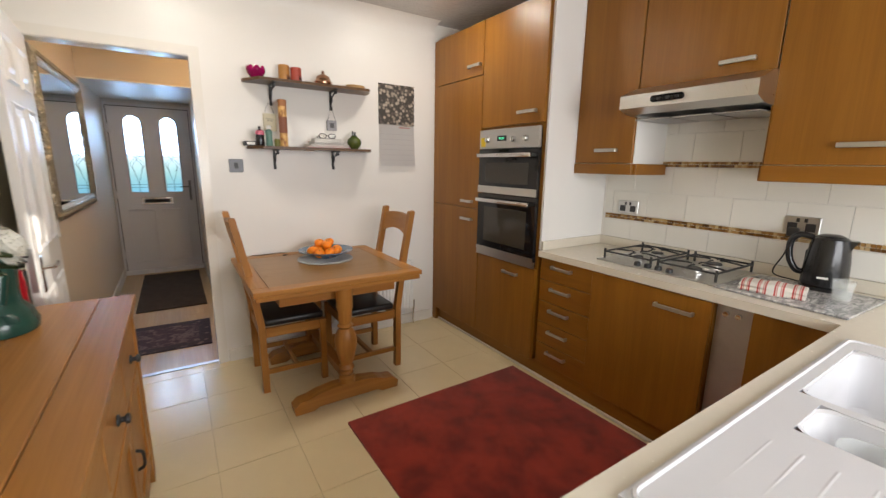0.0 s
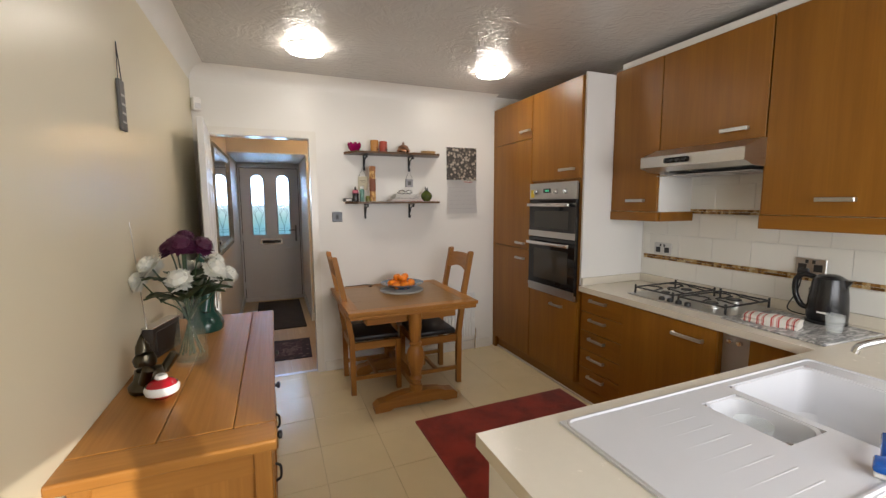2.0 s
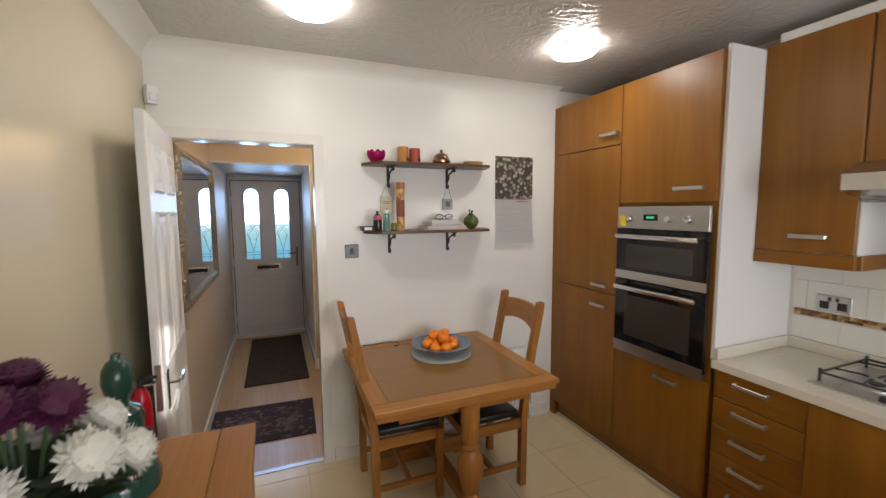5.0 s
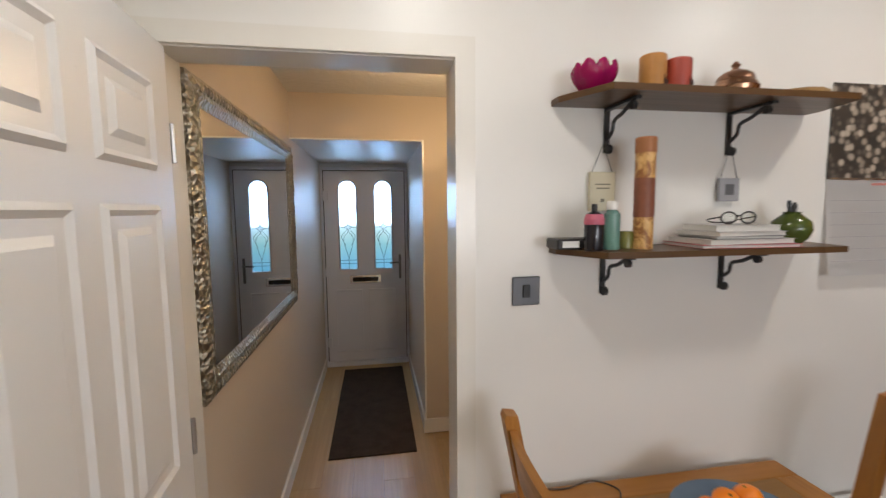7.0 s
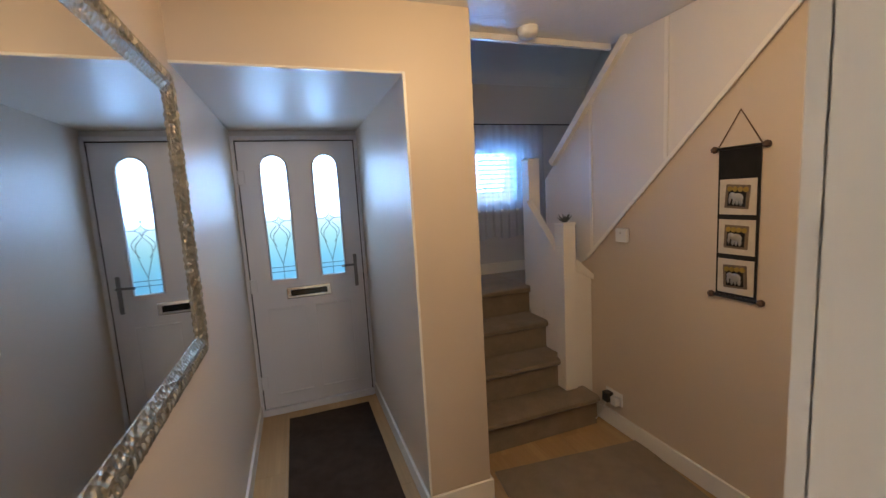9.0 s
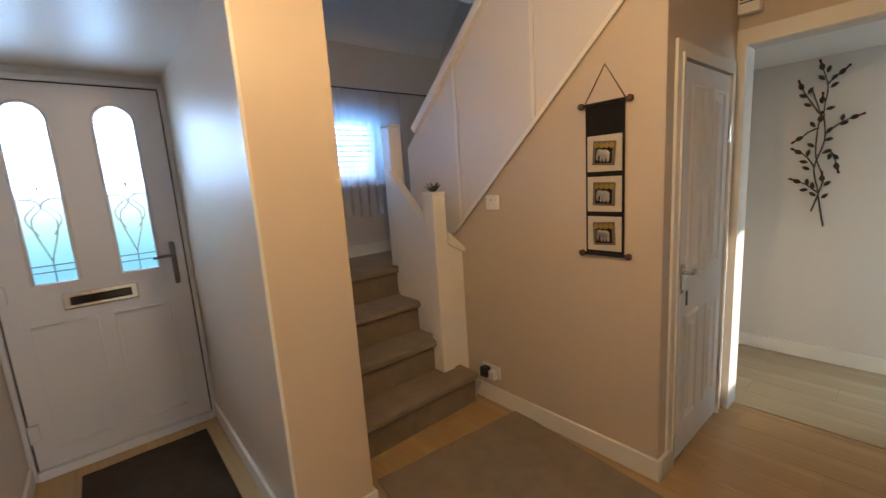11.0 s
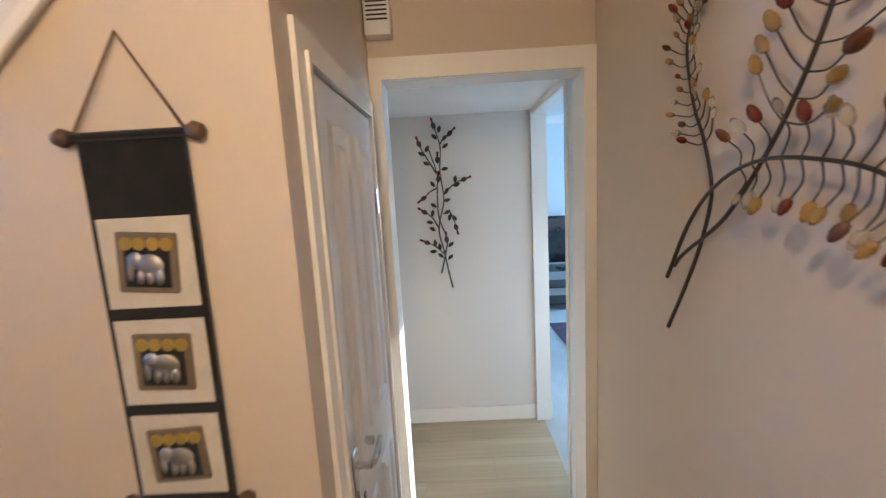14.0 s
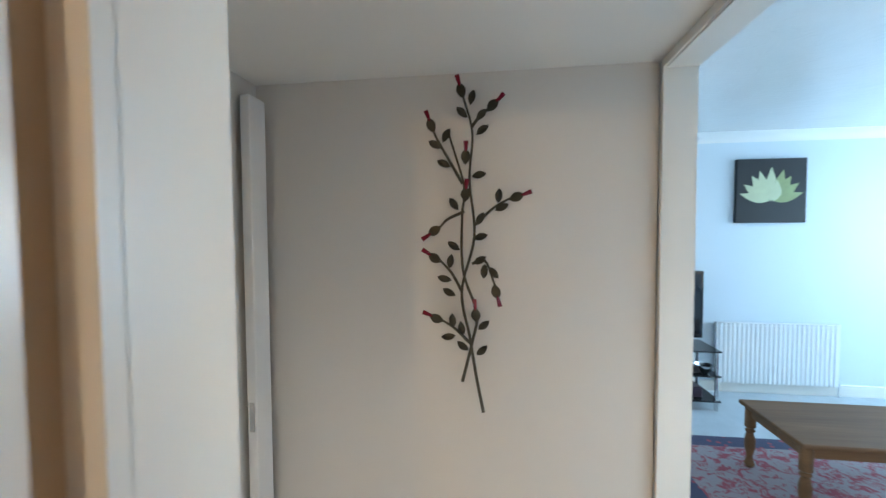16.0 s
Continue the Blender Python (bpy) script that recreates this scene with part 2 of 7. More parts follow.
M_LAM = wood("laminate_plank", (0.53, 0.36, 0.175), (0.42, 0.27, 0.12), "y", 0.30, 0.8, 0.8, 0.3, 0.1)
M_LAMP = wood("pale_laminate_plank", (0.56, 0.46, 0.31), (0.45, 0.35, 0.22), "y", 0.35, 0.8, 0.8, 0.3, 0.1)
M_VINYL = paint("cream_vinyl_tile", (0.80, 0.66, 0.41), 0.20, 0.13, 5.0, 0.05, 40)
M_GROUT = paint("tile_joint", (0.40, 0.34, 0.24), 0.7, 0.1)
M_GROUTK = paint("vinyl_joint", (0.62, 0.50, 0.31), 0.5, 0.1)
M_TOP = paint("cream_worktop", (0.72, 0.66, 0.55), 0.25, 0.06, 40.0, 0.03, 300)
M_SINK = gloss("white_composite_sink", (0.63, 0.63, 0.65), 0.09, 0.03)
M_STEEL = metal("brushed_steel", (0.62, 0.61, 0.59), 0.30, 1)
M_CHROME = metal("satin_chrome", (0.72, 0.72, 0.72), 0.16)
M_BLACK = gloss("black_gloss", (0.012, 0.012, 0.013), 0.10)
M_IRON = paint("black_iron", (0.02, 0.019, 0.019), 0.42, 0.2, 30, 0.2, 200)
M_GLASS = gloss("clear_glass", (0.96, 0.98, 0.97), 0.02, 0.01, trans=1.0)
M_CLEAR = gloss("thin_clear_glass", (0.86, 0.90, 0.88), 0.03, 0.02, alpha=0.20)
M_VASE = gloss("thin_vase_glass", (0.55, 0.60, 0.56), 0.02, 0.02, alpha=0.045)
M_STAIR = fabric("taupe_stair_carpet", (0.27, 0.21, 0.145), (0.22, 0.17, 0.115), 420, 8)
M_RED = fabric("red_rug_pile", (0.35, 0.034, 0.018), (0.17, 0.015, 0.010), 260, 5)
M_MATD = fabric("dark_ribbed_mat", (0.050, 0.032, 0.021), (0.034, 0.021, 0.013), 300, 9, 0.95, 0.05)
M_CARPET = fabric("pale_living_carpet", (0.50, 0.53, 0.55), (0.44, 0.47, 0.49), 420, 6)


# ---- large structure ----
KX0, KX1, KY0, KY1, KH = -0.10, 3.24, 0.10, 3.70, 2.62
HX0, HH = -0.02, 2.47
LIV = 7.21

structure("wall_kitchen_left", boxes((-0.22, KX0, -1.1, 3.70, 0, KH)), M_CREAM, "cream satin painted kitchen wall with hanging ornament", "wall")
structure("wall_kitchen_right", boxes((KX1, KX1 + 0.05, -1.1, 3.70, 0, KH)), M_WHITE, "white kitchen wall behind the fitted units", "wall")
structure("wall_kitchen_end", boxes((0.79, 3.29, 3.70, 3.81, 0, KH), (-0.22, 0.79, 3.70, 3.81, 2.125, KH), (-0.22, -0.03, 3.70, 3.81, 0, 2.125)),
          M_WHITE, "white painted kitchen wall with shelves and doorway", "wall")
# unseen wall; the slot at x 0.78-1.08 is added to aim a sun streak
structure("wall_rear", boxes((KX0, 0.78, -1.1, -1.0, 0, KH), (1.08, 1.15, -1.1, -1.0, 0, KH), (0.78, 1.08, -1.1, -1.0, 1.44, KH), (0.78, 1.08, -1.1, -1.0, 0, 1.20),
                              (1.15, 2.85, -1.1, -1.0, 0, 1.0), (1.15, 2.85, -1.1, -1.0, 2.15, KH), (2.85, 3.24, -1.1, -1.0, 0, KH)), M_WHITE,
          "plain white unseen rear kitchen wall with a window and an added sun slot", "wall")
# unseen mask: gaps let sun through to the kitchen door and the sideboard
structure("window_sun_mask", boxes((1.15, 1.22, -1.06, -1.05, 1.0, 2.15), (1.22, 1.42, -1.06, -1.05, 1.0, 1.37), (1.22, 1.42, -1.06, -1.05, 1.56, 2.15),
                                 (1.42, 1.86, -1.06, -1.05, 1.0, 2.15), (1.86, 1.99, -1.06, -1.05, 1.0, 1.76), (1.99, 2.85, -1.06, -1.05, 1.0, 2.15)), M_WHITE, "unseen white sheet over the rear window with gaps that shape the sun patches", "blind")
structure("ceiling_kitchen", boxes((-0.22, 3.29, -1.1, 3.81, KH, KH + 0.1)), M_CEILK, "white kitchen ceiling with glossy swirled finish", "ceiling")

# coving round the kitchen
def coving(bm, length, r=0.11):
    pts = [(0, 0), (0, -r)] + [(r - r * math.cos(a), -r + r * math.sin(a)) for a in [i * math.pi / 16 for i in range(1, 8)]] + [(r, 0)]
    return prism(bm, pts, "x", 0, length)

for nm, m, ln in (("trim_coving_end", pose(2.60, KY1, KH, 0, 0, 180), 2.70), ("trim_coving_left", pose(KX0, KY1, KH, 0, 0, -90), 3.6),
                  ("trim_coving_right", pose(KX1, KY0, KH, 0, 0, 90), 3.6)):
    bm = coving(bmesh.new(), ln)
    bmesh.ops.transform(bm, matrix=m, verts=bm.verts)
    structure(nm, bm, M_WHITE, "white concave plaster coving", "coving", True)

# hall
structure("wall_hall_left", boxes((-0.22, HX0, 3.81, 7.1, 0, HH)), M_HALLW, "pinkish taupe hall wall carrying the mirror", "wall")
structure("wall_arch", boxes((0.88, 1.213, 5.45, 7.1, 0, HH), (HX0, 0.88, 5.45, 7.1, 2.165, HH)), M_HALLW, "taupe wall with the porch opening", "wall")
structure("wall_hall_kitchen", boxes((0.79, 3.17, 3.81, 3.816, 0, HH), (HX0, 0.79, 3.81, 3.816, 2.125, HH)), M_HALLW, "taupe hall face of the kitchen wall", "wall")
structure("wall_front", boxes((HX0, 0.0, 6.95, 7.2, 0, 2.165), (0.0, 0.88, 6.95, 7.2, 2.13, 2.165), (1.19, 3.4, 7.1, 7.35, 0, 1.47), (1.19, 1.30, 7.1, 7.35, 1.47, 2.04),
                              (2.47, 3.4, 7.1, 7.35, 1.47, 2.04), (1.19, 3.4, 7.1, 7.35, 2.04, 4.2)), M_GREYW, "grey front wall with landing window", "wall")
structure("ceiling_hall", boxes((-0.22, 3.40, 3.812, 4.66, HH, HH + 0.12), (-0.22, 2.275, 4.66, 5.72, HH, HH + 0.12)), M_CEIL, "white hall ceiling", "ceiling")
bm = prism(bmesh.new(), [(4.66, 0), (6.43, 0), (6.43, 1.70), (6.30, 1.81), (5.54, HH), (4.66, HH)], "x", 2.275, 2.34)
structure("wall_under_stairs", bm, M_HALLW, "taupe wall below the upper stair flight", "wall")
structure("wall_cupboard", boxes((2.34, 2.41, 4.66, 4.74, 0, HH), (3.065, 3.17, 4.66, 4.74, 0, HH), (2.41, 3.065, 4.66, 4.74, 1.91, HH)), M_HALLW, "taupe wall round the cupboard door", "wall")
structure("wall_cupboard_inside", boxes((2.34, 3.17, 5.3, 5.34, 0, 1.7)), M_HALLW, "plain cupboard back wall", "wall")
structure("wall_stairwell", boxes((3.2, 3.4, 4.74, 7.1, 0, 4.2), (1.07, 1.19, 5.45, 7.1, HH, 4.2), (1.19, 2.26, 5.60, 5.72, HH + 0.12, 4.2), (2.26, 3.4, 4.54, 4.66, HH + 0.12, 4.2)),
          M_GREYW, "grey stairwell walls", "wall")
bm = prism(bmesh.new(), [(7.1, 2.60), (7.1, 2.75), (5.9, 4.2), (5.9, 4.05)], "x", 1.19, 3.2)
box(bm, 1.07, 3.4, 4.5, 5.9, 4.05, 4.2)
structure("ceiling_stairwell", bm, M_CEIL, "white sloping stairwell ceiling", "ceiling")

# lobby beyond the second doorway
structure("wall_lobby_door", boxes((3.17, 3.295, 4.635, 5.2, 0, HH), (3.17, 3.295, 3.845, 4.635, 2.065, HH), (3.17, 3.295, 3.812, 3.845, 0, HH)), M_HALLW, "taupe wall round the lobby doorway", "wall")
structure("wall_lobby_far", boxes((4.27, 4.40, 3.85, 5.4, 0, 2.5)), M_LOBBYW, "grey-beige lobby wall with metal branch art", "wall")
structure("wall_lobby_left", boxes((3.296, 4.27, 5.2, 5.32, 0, 2.5)), M_LOBBYW, "grey lobby side wall", "wall")
structure("ceiling_lobby", boxes((3.296, 4.40, 3.844, 5.32, 2.10, 2.2)), M_WHITE, "low white lobby ceiling", "ceiling")
structure("wall_living_lobby", boxes((3.297, 3.457, 3.757, 3.843, 0, 2.5), (3.457, 4.25, 3.757, 3.843, 2.085, 2.5), (4.25, LIV, 3.757, 3.843, 0, 2.5)), M_LIVW, "pale blue living room wall with doorway", "wall")
structure("wall_living_far", boxes((LIV, LIV + 0.1, -0.6, 3.81, 0, 2.5)), M_LIVW, "pale blue living room wall behind the radiator", "wall")
structure("wall_living_near", boxes((3.29, 3.40, -0.6, 3.756, 0, 2.5)), M_LIVW, "pale blue living room side wall", "wall")
structure("wall_living_window", boxes((3.29, LIV, -0.6, -0.45, 0, 0.75), (3.29, 3.45, -0.6, -0.45, 0.75, 2.25), (6.55, LIV, -0.6, -0.45, 0.75, 2.25), (3.29, LIV, -0.6, -0.45, 2.25, 2.5)),
          M_LIVW, "living room window wall", "wall")
# unseen sheet added to stop sun reaching the lower lobby jamb
structure("window_sun_mask_living", boxes((3.45, 6.55, -0.56, -0.55, 0.75, 1.30)), M_WHITE, "unseen white sheet added to block low sun at the living room window", "blind")
structure("ceiling_living", boxes((3.29, LIV + 0.1, -0.6, 3.81, 2.5, 2.6)), M_CEIL, "white living room ceiling", "ceiling")

# floors
floor_k = structure("floor_kitchen", boxes((KX0, KX1, -1.1, 3.74, -0.1, -0.006)), M_GROUTK, "cream marbled vinyl tile kitchen floor", "floor")
floor_h = structure("floor_hall", boxes((HX0, 3.28, 3.74, 7.1, -0.1, -0.006)), M_GROUT, "orange-toned laminate hall floor", "floor")
floor_l = structure("floor_lobby", boxes((3.28, 4.27, 3.80, 5.2, -0.1, -0.006)), M_GROUT, "pale laminate lobby floor", "floor")
structure("floor_living", boxes((3.28, LIV, -0.6, 3.80, -0.1, 0.0)), M_CARPET, "pale grey living room carpet", "floor")
def street():
    m, nt, bb = node_mat("street_distance")
    v = coords(nt)
    sp = nt.nodes.new("ShaderNodeSeparateXYZ")
    nt.links.new(v, sp.inputs[0])
    mr = nt.nodes.new("ShaderNodeMapRange")
    mr.inputs["From Min"].default_value, mr.inputs["From Max"].default_value = 0.0, 3.0
    nt.links.new(sp.outputs[2], mr.inputs["Value"])
    c = ramp(nt, mr.outputs[0], [(0.18, (0.05, 0.20, 0.34)), (0.34, (0.10, 0.34, 0.46)), (0.42, (0.16, 0.36, 0.20)), (0.50, (0.62, 0.74, 0.80)), (0.62, (0.86, 0.93, 1.0))])
    nt.links.new(c, bb.inputs["Emission Color"])
    bb.inputs["Base Color"].default_value = (0, 0, 0, 1)
    bb.inputs["Emission Strength"].default_value = 1.6
    return m


structure("backdrop_street", boxes((-4.0, 6.0, 9.0, 9.05, -0.1, 5.0)), street(), "bright blurred street beyond the front windows", "backdrop")
structure("ground", boxes((-60, 60, -60, 60, -0.5, -0.1)), paint("garden_ground", (0.12, 0.13, 0.08), 0.9, 0.3, 1.0), "ground outside the house", "ground")


# ---- kitchen: doorway, floor pieces, fixtures ----
def architrave(name, m, w, h, width=0.06, thick=0.018, label="white moulded door architrave"):
    """Three mitred lengths round an opening of w by h; local x along the wall, y out of it."""
    bm = bmesh.new()
    for o, t in ((0.0, thick), (0.016, thick * 0.62)):
        a, b = o, width
        t0 = t
        lo, hi = (a, b) if o else (0.0, 0.018)
        prism(bm, [(-hi, 0), (-lo, 0), (-lo, h + lo), (-hi, h + hi)], "y", 0, t0)
        prism(bm, [(w + lo, 0), (w + hi, 0), (w + hi, h + hi), (w + lo, h + lo)], "y", 0, t0)
        prism(bm, [(-hi, h + hi), (-lo, h + lo), (w + lo, h + lo), (w + hi, h + hi)], "y", 0, t0)
    bmesh.ops.transform(bm, matrix=m, verts=bm.verts)
    return structure(name, bm, M_TRIM, label, "architrave")


def lining(name, x0, x1, y0, y1, h, axis, label="white painted door lining"):
    """A door lining, 2 cm thick, on the sides and head of an opening."""
    if axis == "y":
        bm = boxes((x0, x0 + 0.02, y0, y1, 0, h - 0.02), (x1 - 0.02, x1, y0, y1, 0, h - 0.02), (x0, x1, y0, y1, h - 0.02, h))
    else:
        bm = boxes((x0, x1, y0, y0 + 0.02, 0, h - 0.02), (x0, x1, y1 - 0.02, y1, 0, h - 0.02), (x0, x1, y0, y1, h - 0.02, h))
    return structure(name, bm, M_TRIM, label, "door lining")


lining("door_lining_kitchen", -0.03, 0.79, 3.697, 3.82, 2.125, "y")
architrave("trim_architrave_kitchen", pose(0.768, 3.698, 0, 0, 0, 180), 0.776, 2.108)
architrave("trim_architrave_hall_side", pose(-0.01, 3.818, 0), 0.78, 2.108)


def panel_door(parent, w, h, t, panels, mat, name="door_leaf"):
    """A moulded leaf, x from 0 to w, y from 0 to t, with sunk and raised panels on both faces."""
    bm = box(bmesh.new(), 0, w, 0, t, 0, h, 0.003)
    leaf = part(name, bm, mat, parent)
    for (x0, x1, z0, z1) in panels:
        bm = bmesh.new()
        for y, s in ((0, -1), (t, 1)):
            d = 0.012 * s
            # bead frame and raised field
            rings = [(0.0, 0.0005), (0.012, 0.75), (0.024, 0.1), (0.05, 0.1), (0.066, 0.8)]
            loops = []
            for inset, k in rings:
                loops.append([bm.verts.new((x, y + d * k, z)) for x, z in ((x0 + inset, z0 + inset), (x1 - inset, z0 + inset), (x1 - inset, z1 - inset), (x0 + inset, z1 - inset))])
            for a, b in zip(loops, loops[1:]):
                for i in range(4):
                    bm.faces.new((a[i], a[(i + 1) % 4], b[(i + 1) % 4], b[i]))
            bm.faces.new(loops[-1])
        part("door_panel", bm, mat, leaf)
    return leaf


def lever(parent, x, z, y, out, toward, h=0.17):
    """A lever handle on its back plate; out: +1 or -1 along y; toward: the lever's way along x."""
    plate = part("handle_plate", box(bmesh.new(), x - 0.021, x + 0.021, min(y, y + out * 0.008), max(y, y + out * 0.008), z - h / 2, z + h / 2, 0.003), M_CHROME, parent, "chrome lever handle plate")
    bm = bmesh.new()
    cyl(bm, (x, y, z + 0.03), (x, y + out * 0.045, z + 0.03), 0.009)
    tube(bm, curve_pts([(x, y + out * 0.045, z + 0.03), (x + toward * 0.03, y + out * 0.052, z + 0.032), (x + toward * 0.115, y + out * 0.047, z + 0.03)], 6), 0.009, 8)
    part("lever", bm, M_CHROME, plate, "", True)


kd = thing("kitchen_door", pose(-0.020, 3.685, 0.008, 0, 0, -86.0), "open white six-panel internal door with chrome lever handle", "door")
leaf = panel_door(kd, 0.76, 2.092, 0.038, [(0.10, 0.345, 0.20, 0.83), (0.425, 0.67, 0.20, 0.83), (0.10, 0.345, 1.02, 1.69), (0.425, 0.67, 1.02, 1.69),
                                          (0.10, 0.345, 1.77, 1.98), (0.425, 0.67, 1.77, 1.98)], M_DOOR)
lever(leaf, 0.70, 0.93, 0.038, 1, -1)
lever(leaf, 0.70, 0.93, 0.0, -1, -1)
part("latch_plate", box(bmesh.new(), 0.76, 0.7615, 0.008, 0.03, 0.86, 1.06), M_STEEL, leaf, "brass-coloured latch plate")
for hz in (0.2, 1.0, 1.8):
    part("hinge", cyl(bmesh.new(), (-0.004, 0.042, hz), (-0.004, 0.042, hz + 0.1), 0.007, 8), M_STEEL, kd)

structure("baseboard_kitchen", boxes((0.84, 2.57, 3.682, 3.70, 0, 0.09), (KX0, KX0 + 0.016, 0.1, 3.69, 0, 0.09)), M_TRIM, "white kitchen baseboard", "baseboard")
structure("threshold_kitchen", boxes((-0.01, 0.77, 3.72, 3.76, 0.0, 0.006), bevel=0.002), M_STEEL, "aluminium floor threshold strip", "threshold")

M_TILE_W = gloss("white_wall_tile", (0.80, 0.78, 0.72), 0.12, 0.04, 3.0)
M_PLASTIC_W = paint("white_plastic", (0.78, 0.77, 0.74), 0.35, 0.03)
M_RED_GLOSS = gloss("red_gloss", (0.45, 0.01, 0.02), 0.15, 0.2)


def bar_handle(parent, p, length, axis, out):
    """A flat satin bar handle on two feet; p its middle, out the way it stands off."""
    ax, o = Vector(axis), Vector(out)
    up = ax.cross(o)
    bm = bmesh.new()
    f = Matrix((ax, o, up)).transposed().to_4x4()
    m = Matrix.Translation(p) @ f
    h = length / 2
    box(bm, -h, h, 0.022, 0.029, -0.010, 0.010, 0.002, 1, m)
    box(bm, -h, -h + 0.012, 0.0, 0.024, -0.010, 0.010, 0.0015, 1, m)
    box(bm, h - 0.012, h, 0.0, 0.024, -0.010, 0.010, 0.0015, 1, m)
    return part("handle", bm, M_STEEL, parent, "brushed steel bar handle")


def unit(name, y0, y1, z0, z1, x_front, fronts, label, x_back=3.235, mat=None, side=None):
    """A fitted unit against the long wall; fronts: (kind, z0, z1, handle_z, handle_y, handle_len) with handle None for none."""
    base = thing(name, pose(x_front, (y0 + y1) / 2, z0), label, "cabinet", "fitted kitchen units")
    cx, cy, cz = x_front, (y0 + y1) / 2, z0
    part("carcass", box(bmesh.new(), 0.022, x_back - cx, y0 - cy + 0.001, y1 - cy - 0.001, 0, z1 - z0), side or M_UNIT, base)
    for kind, a, b, hz, hy, hl in fronts:
        d = part(kind, box(bmesh.new(), 0, 0.020, y0 - cy + 0.0025, y1 - cy - 0.0025, a - cz, b - cz, 0.002), M_UNITH if kind == "drawer" else M_UNIT, base)
        if hz is not None:
            bar_handle(d, (0, hy - cy, hz - cz), hl, (0, 1, 0), (-1, 0, 0))
    return base


XT = 2.598
unit("tall_cabinet", 3.006, 3.64, 0.12, 2.48, XT, [("door", 2.112, 2.478, 2.185, 3.10, 0.15), ("door", 1.125, 2.106, 1.172, 3.155, 0.14), ("door", 0.125, 1.118, 1.03, 3.155, 0.14)],
     "stained oak tall larder cabinet with steel bar handles")
structure("trim_tall_filler", boxes((XT + 0.012, 2.70, 3.642, 3.70, 0, 2.48)), M_UNIT, "stained oak filler strip beside the tall cabinet", "filler")
oven_unit = unit("oven_housing", 2.374, 3.004, 0.12, 2.48, XT, [("door", 1.732, 2.478, 1.805, 2.52, 0.17), ("door", 0.125, 0.772, 0.70, 2.61, 0.15)],
                 "stained oak tall oven housing cabinet")
structure("trim_end_panel", boxes((2.622, KX1, 2.355, 2.373, 0.912, 2.50)), M_WHITE, "white end panel of the oven housing", "panel")
structure("plinth_long", boxes((XT + 0.05, XT + 0.066, 0.85, 3.64, 0, 0.118)), M_UNITH, "stained oak plinth with pale floor trim", "plinth")
structure("trim_plinth_strip", boxes((XT + 0.036, XT + 0.049, 0.85, 3.64, 0, 0.02), bevel=0.004), M_TOP, "cream sealing strip along the plinth", "trim")

# built-in double oven
ov = thing("double_oven", pose(XT - 0.022, 2.689, 0.780), "built-in steel and black glass double oven", "oven")
part("body", box(bmesh.new(), 0.022, 0.55, -0.29, 0.29, 0.005, 0.92), M_BLACK, ov)
fascia = part("control_panel", box(bmesh.new(), 0.0, 0.021, -0.305, 0.305, 0.795, 0.93, 0.003), M_STEEL, ov, "brushed steel control panel")
for ky in (-0.19, -0.07, 0.20):
    bm = bmesh.new()
    lathe(bm, [(0, 0), (0.021, 0), (0.019, 0.018), (0.016, 0.024), (0, 0.024)], 18, Matrix.Translation((0, ky, 0.856)) @ pose(0, 0, 0, 0, -90, 0))
    box(bm, -0.030, -0.022, ky - 0.003, ky + 0.003, 0.842, 0.870)
    part("knob", bm, M_CHROME, fascia, "", True)
part("display", box(bmesh.new(), -0.003, 0.0, 0.005, 0.105, 0.846, 0.883, 0.001), M_BLACK, fascia, "black clock display")
part("display_digits", boxes(*[(-0.0045, -0.003, 0.03 + k * 0.014, 0.038 + k * 0.014, 0.858, 0.872) for k in range(4)]), emit("green_digits", (0.1, 0.9, 0.5), 0.35), fascia)
part("energy_sticker", box(bmesh.new(), -0.0015, 0.0, 0.235, 0.285, 0.81, 0.875), paint("yellow_sticker", (0.75, 0.55, 0.03), 0.5), fascia, "yellow energy sticker")
M_OVGLASS = gloss("smoked_oven_glass", (0.010, 0.010, 0.011), 0.06, 0.3, 3.0)
M_OVWIN = gloss("oven_window_glass", (0.055, 0.050, 0.042), 0.07, 0.4, 3.0)
for nm, a, b in (("grill_door", 0.478, 0.792), ("oven_door", 0.04, 0.470)):
    d = part(nm, box(bmesh.new(), 0.0, 0.021, -0.305, 0.305, a, b, 0.002), M_OVGLASS, ov, "black glass oven door")
    part("window", box(bmesh.new(), -0.002, 0.0, -0.225, 0.225, a + 0.075, b - 0.095, 0.001), M_OVWIN, d)
    part("trim_strip", box(bmesh.new(), -0.004, 0.0, -0.305, 0.305, a, a + 0.028 if nm == "oven_door" else a + 0.05), M_STEEL, d)
    bm = bmesh.new()
    box(bm, -0.052, -0.034, -0.275, 0.275, b - 0.058, b - 0.030, 0.006, 2)
    for hy in (-0.25, 0.25):
        box(bm, -0.036, 0.0, hy - 0.012, hy + 0.012, b - 0.056, b - 0.032, 0.002)
    part("door_handle", bm, M_CHROME, d, "wide satin steel handle", True)
part("bottom_trim", box(bmesh.new(), 0.0, 0.021, -0.305, 0.305, 0.0, 0.038), M_STEEL, ov)

# base run
XB = 2.625
rows = [(0.862 - 0.148 * k, 0.862 - 0.148 * (k + 1) + 0.005) for k in range(5)]
unit("drawer_unit", 1.938, 2.352, 0.12, 0.868, XB, [("drawer", b, a, (a + b) / 2 + 0.026, 2.165, 0.16) for a, b in rows], "stained oak five-drawer base unit")
unit("dishwasher", 1.286, 1.935, 0.12, 0.868, XB - 0.015, [("door", 0.125, 0.862, 0.785, 1.45, 0.19)], "integrated dishwasher behind a stained oak door")
